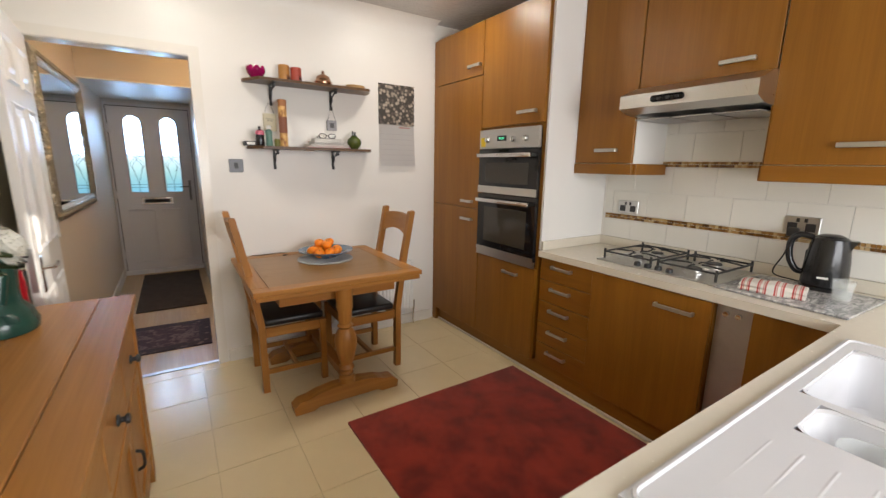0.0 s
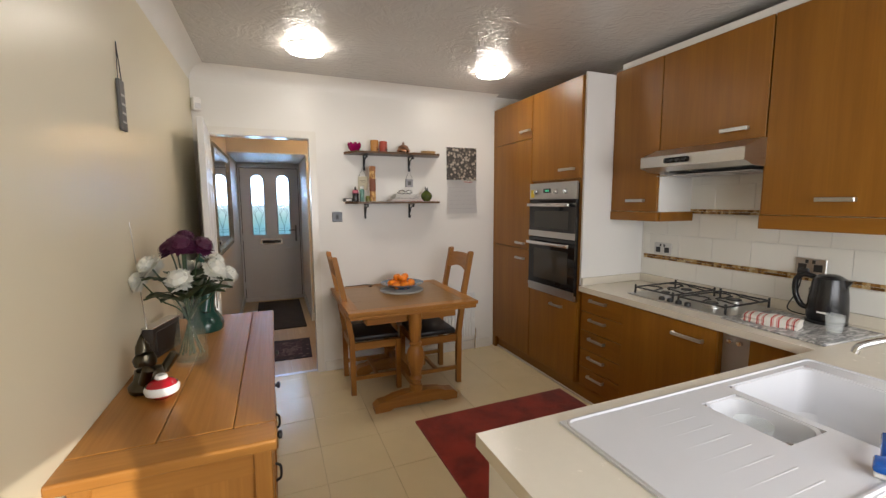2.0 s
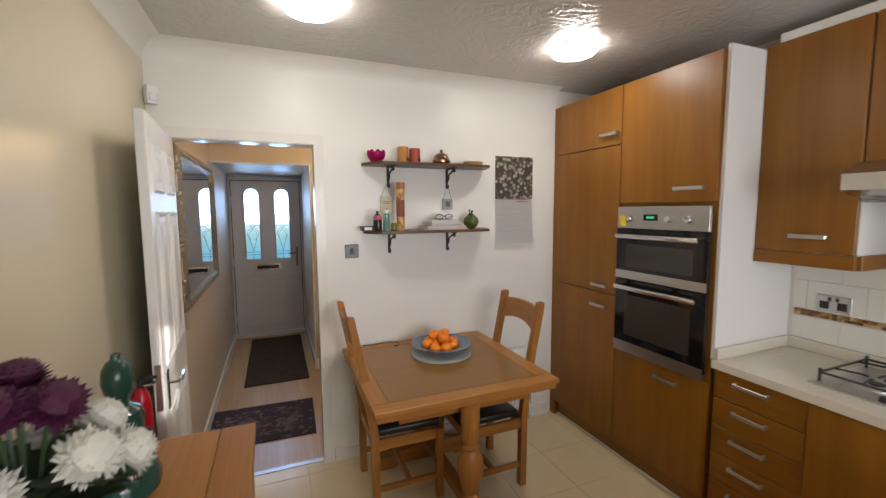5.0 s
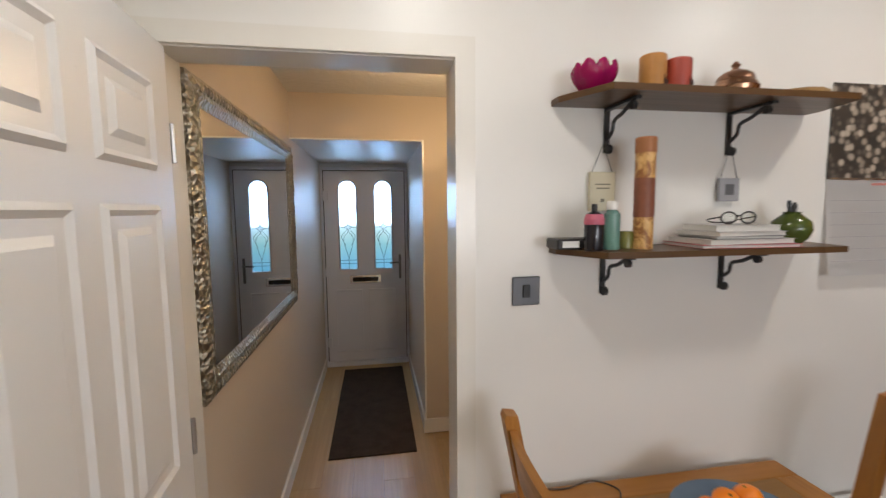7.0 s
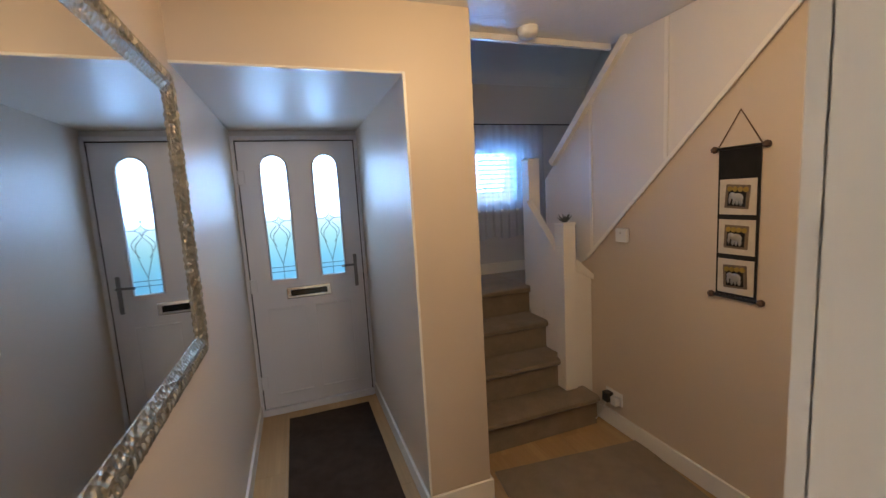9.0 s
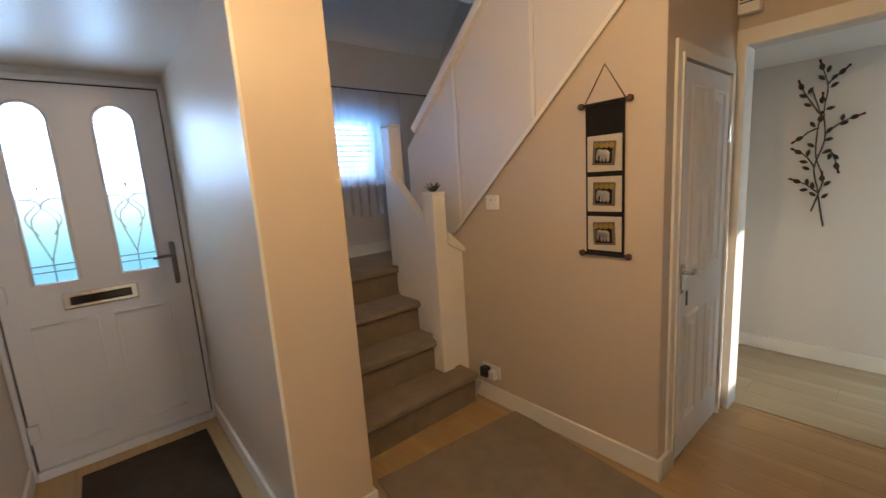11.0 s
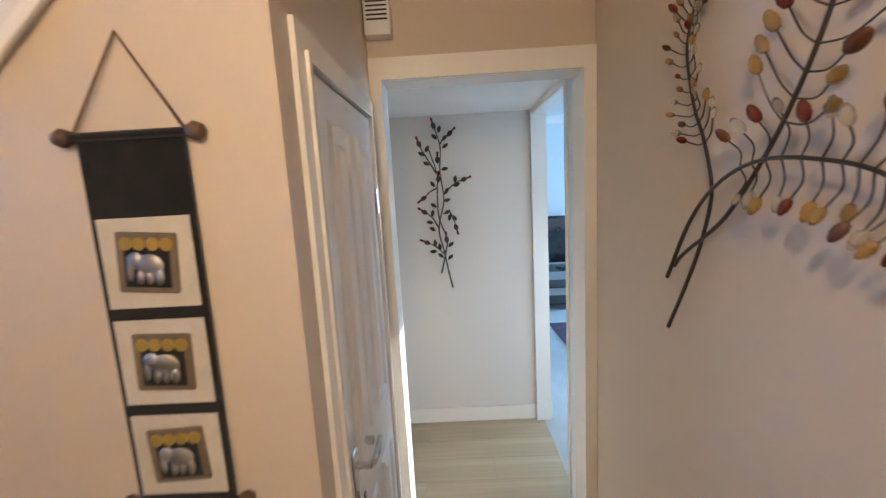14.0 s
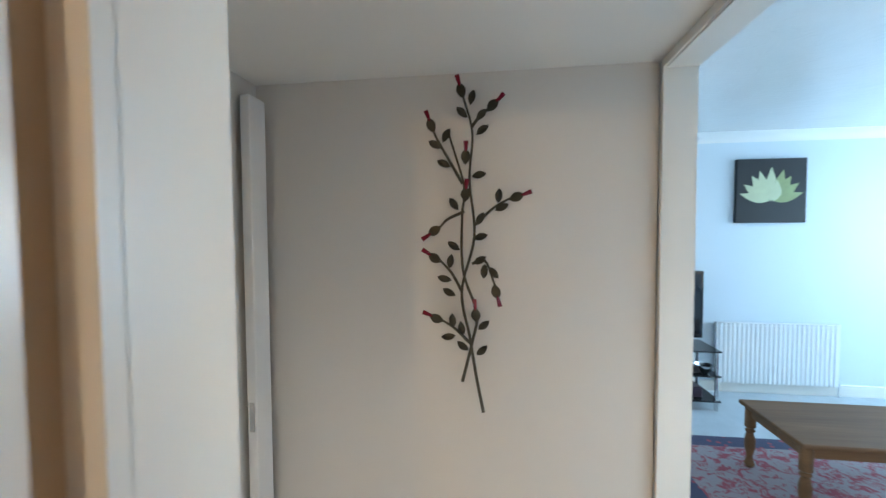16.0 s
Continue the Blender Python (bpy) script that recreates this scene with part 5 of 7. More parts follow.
# calendar
cal = thing("wall_calendar", pose(2.235, 3.698, 1.44), "wall calendar with pebble photograph and white month page", "calendar")
def pebbles():
    m, nt, b = node_mat("pebble_print")
    v = coords(nt)
    vo = nt.nodes.new("ShaderNodeTexVoronoi")
    vo.inputs["Scale"].default_value = 38
    nt.links.new(v, vo.inputs["Vector"])
    c = mix(nt, ramp(nt, vo.outputs["Color"], [(0.2, (0.12, 0.10, 0.085)), (0.5, (0.27, 0.235, 0.19)), (0.8, (0.46, 0.40, 0.33))]), (0.05, 0.045, 0.04), ramp(nt, vo.outputs["Distance"], [(0.3, (0, 0, 0)), (0.6, (1, 1, 1))]))
    nt.links.new(c, b.inputs["Base Color"])
    b.inputs["Roughness"].default_value = 0.35
    return m
part("picture", box(bmesh.new(), -0.165, 0.165, -0.004, 0, 0.335, 0.655), pebbles(), cal, "photograph of grey pebbles")
bm = bmesh.new()
rows = []
for k in range(9):
    t = k / 8
    rows.append([bm.verts.new((sx * 0.163, -0.005 - 0.028 * (1 - t) ** 2, 0.333 * t)) for sx in (-1, 1)])
for a, b in zip(rows, rows[1:]):
    bm.faces.new((a[0], a[1], b[1], b[0]))
bmesh.ops.solidify(bm, geom=bm.faces[:], thickness=0.001)
page = part("month_page", bm, paint("calendar_paper", (0.78, 0.76, 0.75), 0.7, 0.05, 6), cal, "white curling month page", True)
bm = bmesh.new()
for k in range(6):
    box(bm, -0.15, 0.15, -0.0335 + 0.028 * (1 - (1 - (0.05 + k * 0.042) / 0.333) ** 2), -0.0325 + 0.028 * (1 - (1 - (0.05 + k * 0.042) / 0.333) ** 2), 0.049 + k * 0.042, 0.0505 + k * 0.042)
part("grid_line", bm, paint("grid_ink", (0.55, 0.52, 0.55), 0.8), page)
part("heading", box(bmesh.new(), 0.02, 0.12, -0.0065, -0.0055, 0.312, 0.320), paint("heading_ink", (0.6, 0.25, 0.22), 0.8), page)
part("binding", box(bmesh.new(), -0.155, 0.155, -0.0065, -0.001, 0.331, 0.337), M_STEEL, cal)

sw = thing("light_switch", pose(0.99, 3.70, 1.428), "brushed steel single light switch", "light switch")
part("plate", box(bmesh.new(), -0.045, 0.045, -0.007, 0, -0.045, 0.045, 0.003), metal("dark_brushed_steel", (0.15, 0.15, 0.155), 0.45), sw)
part("rocker", box(bmesh.new(), -0.012, 0.012, -0.011, -0.007, -0.02, 0.02, 0.002), M_IRON, sw)
pir = thing("motion_detector", pose(-0.055, 3.645, 2.27, 0, 0, 35), "white corner motion detector", "detector")
part("casing", box(bmesh.new(), -0.03, 0.03, -0.02, 0.03, 0, 0.10, 0.010, 2), M_PLASTIC_W, pir, "", True)
part("lens", box(bmesh.new(), -0.022, 0.022, -0.025, -0.02, 0.015, 0.055, 0.004), gloss("milky_lens", (0.7, 0.7, 0.7), 0.2), pir, "", True)


M_RADW = paint("white_radiator_enamel", (0.84, 0.84, 0.83), 0.25, 0.03)


def radiator(name, m, w, h, label, n=None):
    """A panel radiator; x along it, back at y = 0, front toward -y."""
    r = thing(name, m, label, "radiator")
    M_RAD = M_RADW
    n = n or int(w / 0.034)
    pitch = (w - 0.03) / n
    line = [(0.0, -0.066)]
    for k in range(n):
        x = 0.015 + k * pitch
        line += [(x + pitch * 0.10, -0.066), (x + pitch * 0.3, -0.075), (x + pitch * 0.7, -0.075), (x + pitch * 0.90, -0.066)]
    line += [(w, -0.066), (w, -0.058), (0.0, -0.058)]
    bm = prism(bmesh.new(), line, "z", 0.0, h)
    part("front_panel", bm, M_RAD, r)
    part("back_panel", box(bmesh.new(), 0, w, -0.034, -0.022, 0, h, 0.002), M_RAD, r)
    part("convector_fins", boxes(*[(0.02 + k * 0.03, 0.022 + k * 0.03, -0.058, -0.034, 0.04, h - 0.02) for k in range(int((w - 0.04) / 0.03))]), paint("fin_metal", (0.30, 0.27, 0.18), 0.6), r)
    for x in (0.002, w - 0.008):
        part("side_cover", box(bmesh.new(), x, x + 0.006, -0.0672, -0.02, 0.004, h + 0.003, 0.001), M_RAD, r)
    bm = bmesh.new()
    for k in range(int((w - 0.03) / 0.018)):
        box(bm, 0.012 + k * 0.018, 0.018 + k * 0.018, -0.060, -0.028, h - 0.004, h + 0.001)
    part("top_grille", bm, M_RAD, r)
    part("valve", cyl(bmesh.new(), (w + 0.012, -0.045, -0.02), (w + 0.012, -0.045, 0.07), 0.011, 10), M_CHROME, r, "", True)
    part("pipe", cyl(bmesh.new(), (w + 0.012, -0.045, -m.translation.z + 0.001), (w + 0.012, -0.045, -0.02), 0.0075, 8), M_CHROME, r)
    part("wall_bracket", boxes((0.12, 0.15, -0.022, 0, 0.05, h - 0.05), (w - 0.15, w - 0.12, -0.022, 0, 0.05, h - 0.05)), M_RAD, r)
    return r

radiator("kitchen_radiator", pose(1.30, 3.699, 0.16), 1.06, 0.45, "white panel radiator below the shelves")

# ---- sideboard ----
sb = thing("sideboard", pose(0.162, 1.88, 0) @ Matrix.Diagonal((0.92, 1.117, 1, 1)), "solid oak sideboard with black iron handles", "sideboard")
for k, (a, b) in enumerate(((-0.285, -0.06), (-0.058, 0.155), (0.157, 0.285))):
    part("top_plank", box(bmesh.new(), a, b, -0.595, 0.695, 0.848, 0.88, 0.003), M_OAK, sb)
part("end_plank", box(bmesh.new(), -0.287, 0.288, -0.70, -0.597, 0.846, 0.881, 0.007, 2), M_OAKX, sb, "breadboard end plank")
for y in (-0.635, 0.635):
    for x in (-0.255, 0.215):
        part("corner_post", box(bmesh.new(), x, x + 0.055, y - 0.03, y + 0.03, 0, 0.846, 0.004), M_OAKZ, sb)
part("back_board", box(bmesh.new(), -0.25, -0.235, -0.60, 0.60, 0.10, 0.84), M_OAK, sb)
for y in (-0.65, 0.632):
    part("side_panel", box(bmesh.new(), -0.20, 0.215, y, y + 0.018, 0.16, 0.76), M_OAKZ, sb)
    part("side_rail", box(bmesh.new(), -0.20, 0.215, y - 0.008, y + 0.022, 0.761, 0.846), M_OAKX, sb)
    part("side_rail", box(bmesh.new(), -0.20, 0.215, y - 0.008, y + 0.022, 0.09, 0.159), M_OAKX, sb)
part("front_rail", boxes((0.235, 0.262, -0.604, 0.604, 0.80, 0.845), (0.235, 0.262, -0.604, 0.604, 0.09, 0.15), (0.235, 0.262, -0.604, 0.604, 0.60, 0.63)), M_OAK, sb)
for k in range(3):
    y0 = -0.60 + k * 0.402
    d = part("drawer", box(bmesh.new(), 0.242, 0.266, y0 + 0.004, y0 + 0.396, 0.634, 0.796, 0.003), M_OAK, sb)
    hm = bmesh.new()
    lathe(hm, [(0, 0), (0.018, 0.002), (0.016, 0.008), (0.008, 0.012), (0.008, 0.02), (0.015, 0.026), (0.014, 0.036), (0, 0.04)], 14, Matrix.Translation((0.266, y0 + 0.2, 0.71)) @ pose(0, 0, 0, 0, 90, 0))
    part("knob", hm, M_IRON, d, "black iron knob", True)
    dd = part("door", boxes((0.244, 0.256, y0 + 0.05, y0 + 0.35, 0.20, 0.55), (0.242, 0.266, y0 + 0.004, y0 + 0.06, 0.154, 0.596), (0.242, 0.266, y0 + 0.34, y0 + 0.396, 0.154, 0.596), (0.242, 0.266, y0 + 0.061, y0 + 0.339, 0.154, 0.21), (0.242, 0.266, y0 + 0.061, y0 + 0.339, 0.54, 0.596)), M_OAKZ, sb)
    hm = bmesh.new()
    tube(hm, curve_pts([(0.266, y0 + 0.03, 0.36), (0.288, y0 + 0.03, 0.375), (0.288, y0 + 0.03, 0.425), (0.266, y0 + 0.03, 0.44)], 5), 0.006, 6)
    part("iron_handle", hm, M_IRON, dd, "black iron pull handle", True)
ZS = 0.8815

# glass vase of flowers
vz = thing("flower_vase", pose(0.098, 1.87, ZS) @ Matrix.Scale(1.20, 4), "clear glass vase of purple and white chrysanthemums", "vase")
glass = part("vase_glass", lathe(bmesh.new(), [(0, 0), (0.055, 0), (0.058, 0.01), (0.057, 0.05), (0.046, 0.12), (0.034, 0.17), (0.036, 0.20), (0.048, 0.235), (0.046, 0.235), (0.033, 0.20), (0.031, 0.17), (0.043, 0.12), (0.053, 0.05), (0.052, 0.012), (0, 0.012)], 28), M_VASE, vz, "", True)
part("water", lathe(bmesh.new(), [(0, 0.0135), (0.0505, 0.0135), (0.0515, 0.05), (0.0445, 0.108), (0, 0.108)], 24), gloss("vase_water", (0.55, 0.47, 0.22), 0.02, 0.02, alpha=0.14), vz, "slightly yellow water", True)
M_LEAFG = paint("chrysanthemum_leaf", (0.045, 0.085, 0.030), 0.5, 0.4, 40, 0.3, 120)
M_PURP = paint("purple_petal", (0.085, 0.006, 0.045), 0.6, 0.4, 60)
M_WPET = paint("white_petal", (0.75, 0.74, 0.66), 0.6, 0.12, 60)
heads = []
for k in range(7):
    a = k * 2.4
    heads.append((0.066 * math.cos(a) * ((k % 3) * 0.5 + 0.1), 0.066 * math.sin(a) * ((k % 3) * 0.5 + 0.1), 0.415 + 0.012 * ((k * 5) % 4), "p"))
for a, rr, z in ((-0.45, 0.105, 0.345), (0.05, 0.125, 0.315), (0.35, 0.09, 0.36), (2.75, 0.115, 0.35), (3.3, 0.10, 0.365), (3.05, 0.135, 0.31), (4.6, 0.07, 0.32), (1.5, 0.08, 0.33)):
    heads.append((rr * math.cos(a), rr * math.sin(a), z, "w"))


def flower(bm, c, up, r, layers):
    q = Vector(up).to_track_quat("Z", "Y").to_matrix()
    c = Vector(c)
    lathe(bm, [(0, -0.2 * r), (0.5 * r, 0), (0.62 * r, 0.3 * r), (0.42 * r, 0.62 * r), (0, 0.74 * r)], 10, Matrix.Translation(c) @ q.to_4x4())
    for ly in range(layers):
        tilt = -0.35 + 1.75 * ly / (layers - 1)
        n = 22 - ly
        for k in range(n):
            a = 2 * math.pi * (k + 0.5 * (ly % 2)) / n + random.uniform(-0.1, 0.1)
            ln = r * (1 - 0.05 * ly) * random.uniform(0.82, 1.05)
            d = Vector((math.cos(a) * math.cos(tilt), math.sin(a) * math.cos(tilt), math.sin(tilt)))
            s = Vector((-math.sin(a), math.cos(a), 0)) * r * 0.17
            upc = Vector((0, 0, r * 0.12))
            p = [c + q @ (d * ln * 0.12), c + q @ (d * ln * 0.6 + s), c + q @ (d * ln + upc), c + q @ (d * ln * 0.6 - s)]
            bm.faces.new([bm.verts.new(v) for v in p])
    return bm


for x, y, z, kind in heads:
    stem = part("stem", tube(bmesh.new(), curve_pts([(-x * 0.3, -y * 0.3, 0.03), (x * 0.12, y * 0.12, 0.18), (x * 0.6, y * 0.6, z - 0.08), (x, y, z - 0.01)], 5), 0.0028, 5), M_LEAFG, vz, "", True)
    part("flower_head", flower(bmesh.new(), (x, y, z - 0.012), (x * 2, y * 2, 0.16), 0.050 if kind == "w" else 0.046, 9), M_PURP if kind == "p" else M_WPET, stem, "purple bloom" if kind == "p" else "white bloom")
for k in range(24):
    a, z = k * 2.0, 0.225 + 0.012 * (k % 7)
    bm = bmesh.new()
    d = Vector((math.cos(a), math.sin(a), 0.15 * math.sin(k * 3.0)))
    s = Vector((-math.sin(a), math.cos(a), 0.1))
    base, ln = Vector((0.02 * d.x, 0.02 * d.y, z)), 0.10 + 0.012 * (k % 4)
    row = [base + d * ln * t + Vector((0, 0, 0.03 * math.sin(2.2 * t))) for t in (0, 0.25, 0.5, 0.75, 1)]
    wd = (0.002, 0.026, 0.034, 0.020, 0.002)
    vsr = [(bm.verts.new(p - s * w), bm.verts.new(p + Vector((0, 0, -0.006))), bm.verts.new(p + s * w)) for p, w in zip(row, wd)]
    for p, q in zip(vsr, vsr[1:]):
        bm.faces.new((p[0], p[1], q[1], q[0]))
        bm.faces.new((p[1], p[2], q[2], q[1]))
    part("leaf", bm, M_LEAFG, vz, "", True)

# seated ornament with a red and white ball
fg = bmesh.new()
for prof, m in (([(0, 0), (0.075, 0.0), (0.08, 0.02), (0.06, 0.05), (0.05, 0.09), (0, 0.10)], pose(0, 0, 0)),
                ([(0, 0), (0.04, 0.01), (0.045, 0.035), (0.035, 0.06), (0, 0.07)], pose(-0.01, 0.0, 0.095)),
                ([(0, 0), (0.03, 0.02), (0.025, 0.045), (0.012, 0.07), (0, 0.10)], pose(-0.015, 0.0, 0.145)),
                ([(0, 0), (0.022, 0.01), (0.02, 0.09), (0, 0.10)], pose(0.02, -0.06, 0.05, 20, 30, 0)),
                ([(0, 0), (0.022, 0.01), (0.02, 0.09), (0, 0.10)], pose(0.02, 0.06, 0.05, -20, 30, 0))):
    lathe(fg, prof, 14, m)
for v in fg.verts:
    v.co += Vector((noise.noise(v.co * 45), noise.noise(v.co * 45 + Vector((5, 0, 0))), noise.noise(v.co * 45 + Vector((0, 9, 0))))) * 0.008
    v.co.z = max(v.co.z, 0.0)
tagged(part("figurine", fg, metal("dark_bronze_resin", (0.10, 0.085, 0.06), 0.3), None, "", True), "small dark bronze seated figurine on the sideboard", "figurine").matrix_world = pose(0.0, 1.63, ZS, 0, 0, -20) @ Matrix.Diagonal((0.84, 0.84, 0.86, 1))
ball = thing("christmas_bauble", pose(0.062, 1.525, ZS) @ Matrix.Scale(1.3, 4), "red and white striped round ornament", "ornament")
part("bauble_body", lathe(bmesh.new(), [(0, 0.0), (0.022, 0.004), (0.038, 0.018), (0.04, 0.03), (0.03, 0.048), (0.012, 0.056), (0, 0.057)], 22), M_RED_GLOSS, ball, "", True)
part("white_band", lathe(bmesh.new(), [(0.0385, 0.018), (0.0412, 0.026), (0.0412, 0.032), (0.0375, 0.04)], 22), M_PLASTIC_W, ball, "", True)
part("cap", lathe(bmesh.new(), [(0.013, 0.055), (0.016, 0.058), (0.012, 0.066), (0, 0.066)], 14), M_PLASTIC_W, ball, "", True)

# radio with aerial
rd = thing("portable_radio", pose(-0.045, 2.06, ZS, 0, 0, -16), "dark portable radio with a raised aerial", "radio")
part("casing", box(bmesh.new(), -0.025, 0.025, -0.11, 0.11, 0, 0.135, 0.008, 2), gloss("brown_black_plastic", (0.035, 0.028, 0.024), 0.3), rd, "", True)
part("grille", box(bmesh.new(), 0.025, 0.028, -0.095, 0.095, 0.015, 0.12, 0.003), M_IRON, rd)
part("top_trim", box(bmesh.new(), -0.026, 0.026, -0.111, 0.111, 0.1355, 0.143, 0.002), M_CHROME, rd, "silver top trim")
part("aerial", tube(bmesh.new(), [(-0.01, -0.095, 0.143), (-0.012, -0.115, 0.36), (-0.016, -0.135, 0.60)], 0.0022, 6, 0.0012), M_CHROME, rd, "thin telescopic aerial")

# teal seated statue
st = bmesh.new()
lathe(st, [(0, 0), (0.12, 0), (0.125, 0.03), (0.105, 0.07), (0.075, 0.10), (0.07, 0.14), (0.078, 0.20), (0.07, 0.245), (0.032, 0.265), (0.03, 0.285), (0.047, 0.305), (0.055, 0.34), (0.05, 0.375), (0.033, 0.398), (0.018, 0.405), (0.016, 0.418), (0, 0.425)], 24, Matrix.Diagonal((0.8, 1.0, 0.98, 1)))
for sy in (-1, 1):
    lathe(st, [(0, 0), (0.026, 0.01), (0.024, 0.11), (0, 0.13)], 12, pose(0.01, sy * 0.085, 0.10, sy * 14, 10, 0))
    lathe(st, [(0, 0), (0.035, 0.02), (0.03, 0.12), (0, 0.14)], 12, pose(0.03, sy * 0.11, 0.035, sy * 75, 0, 0))
tagged(part("statue", st, gloss("teal_glaze", (0.022, 0.085, 0.065), 0.16, 0.5, 16), None, "", True), "teal glazed seated statue on the sideboard", "statue").matrix_world = pose(0.085, 2.38, ZS) @ Matrix.Diagonal((0.9, 0.88, 1, 1))
fe = thing("fire_extinguisher", pose(0.012, 2.84, 0.56) @ Matrix.Diagonal((0.62, 0.62, 1, 1)), "red fire extinguisher on a wall bracket", "fire extinguisher")
part("cylinder", lathe(bmesh.new(), [(0, 0), (0.05, 0), (0.055, 0.01), (0.055, 0.38), (0.045, 0.43), (0.02, 0.455), (0, 0.456)], 24), M_RED_GLOSS, fe, "", True)
part("valve_head", lathe(bmesh.new(), [(0, 0.456), (0.016, 0.456), (0.016, 0.49), (0, 0.49)], 12), M_IRON, fe)
part("squeeze_grip", boxes((0.0, 0.09, -0.01, 0.01, 0.485, 0.495), (0.0, 0.08, -0.01, 0.01, 0.465, 0.473)), M_IRON, fe)
part("wall_bracket", boxes((-0.18, -0.05, -0.03, 0.03, 0.15, 0.35)), M_IRON, fe)
orn = thing("slate_sign", pose(KX0 + 0.003, 1.955, 1.85), "narrow grey slate sign hanging on twine", "sign")
part("slate", box(bmesh.new(), 0, 0.012, -0.03, 0.03, 0, 0.20, 0.002), paint("grey_slate", (0.16, 0.155, 0.145), 0.6, 0.3, 20), orn)
part("twine", tube(bmesh.new(), [(0.006, -0.022, 0.20), (0.004, 0.0, 0.345), (0.006, 0.022, 0.20)], 0.002, 5), M_IRON, orn)
M_PALE = paint("pale_letters", (0.5, 0.48, 0.45), 0.7)
for k in range(4):
    part("lettering", boxes((0.012, 0.0132, -0.02, 0.02, 0.03 + 0.035 * k, 0.038 + 0.035 * k)), M_PALE, orn, "faint pale lettering bar")


# ---- hall: front door and porch ----
M_SILVERD = metal("antique_silver_bosses", (0.33, 0.30, 0.24), 0.5)
M_SILVER = metal("antique_silver_leaf", (0.42, 0.38, 0.30), 0.38)
_nt = M_SILVER.node_tree
_vo = _nt.nodes.new("ShaderNodeTexVoronoi")
_vo.inputs["Scale"].default_value = 62
_nt.links.new(coords(_nt), _vo.inputs["Vector"])
bump(_nt, _nt.nodes["Principled BSDF"], _vo.outputs["Distance"], 0.9, 0.012)
M_MIRROR, _nt, _b = node_mat("mirror_glass")
_b.inputs["Metallic"].default_value, _b.inputs["Roughness"].default_value = 1.0, 0.015
_b.inputs["Base Color"].default_value = (0.80, 0.82, 0.83, 1)


def arch_outline(x0, x1, z0, z1, n=10):
    r = (x1 - x0) / 2
    cx = (x0 + x1) / 2
    return [(x0, z0), (x1, z0)] + [(cx + r * math.cos(math.pi * k / n), z1 - r + r * math.sin(math.pi * k / n)) for k in range(n + 1)]


fd = thing("front_door", pose(-0.02, 6.93, 0.0), "closed grey-white composite front door with two arched leaded panes", "door")
FDW, FDH = 0.90, 2.125
part("frame", boxes((0.002, 0.026, -0.01, 0.06, 0.0, FDH), (FDW - 0.026, FDW - 0.002, -0.01, 0.06, 0.0, FDH), (0.026, FDW - 0.026, -0.01, 0.06, FDH - 0.03, FDH), (0.026, FDW - 0.026, -0.02, 0.06, 0.0, 0.05), bevel=0.003), M_FDOOR, fd)
# black strips put the shade of the leaf's gap into colour
part("gap_strip", boxes((0.027, 0.034, 0.004, 0.05, 0.051, FDH - 0.031), (FDW - 0.034, FDW - 0.027, 0.004, 0.05, 0.051, FDH - 0.031), (0.035, FDW - 0.035, 0.004, 0.05, FDH - 0.038, FDH - 0.031)), M_IRON, fd, "black strip standing in for the dark gap round the leaf")
panes = ((0.178, 0.365), (0.545, 0.732))
PZ0, PZ1 = 1.055, 1.99
bm = bmesh.new()
def leaf_sheet(bm, y0, y1):
    """Door sheet with two arched holes, built of strips and arch spandrels."""
    xs = [0.0355, panes[0][0], panes[0][1], panes[1][0], panes[1][1], FDW - 0.0355]
    box(bm, xs[0], xs[5], y0, y1, 0.056, PZ0)
    box(bm, xs[0], xs[1], y0, y1, PZ0, FDH - 0.0395)
    box(bm, xs[2], xs[3], y0, y1, PZ0, FDH - 0.0395)
    box(bm, xs[4], xs[5], y0, y1, PZ0, FDH - 0.0395)
    for a, b in panes:
        r, cx = (b - a) / 2, (a + b) / 2
        n = 10
        arc = [(cx + r * math.cos(math.pi * k / n), PZ1 - r + r * math.sin(math.pi * k / n)) for k in range(n + 1)]
        top = FDH - 0.0395
        for k in range(n):
            p, q = arc[k], arc[k + 1]
            prism(bm, [p, (p[0], top), (q[0], top), q], "y", y0, y1)
leaf_sheet(bm, 0.0, 0.045)
leaf = part("leaf", bm, M_FDOOR, fd)
def frosted():
    m, nt, b = node_mat("frosted_daylit_pane")
    v = coords(nt)
    b.inputs["Base Color"].default_value = (0.9, 0.95, 1.0, 1)
    b.inputs["Transmission Weight"].default_value = 1.0
    b.inputs["Roughness"].default_value = 0.32
    n = noise_tex(nt, v, 120, 3)
    bump(nt, b, n, 0.5, 0.003)
    return m
M_FROST = frosted()
M_LEAD = metal("leaded_came", (0.40, 0.41, 0.42), 0.35)
M_BEVEL = gloss("bevelled_glass", (0.95, 0.97, 1.0), 0.04, trans=1.0)
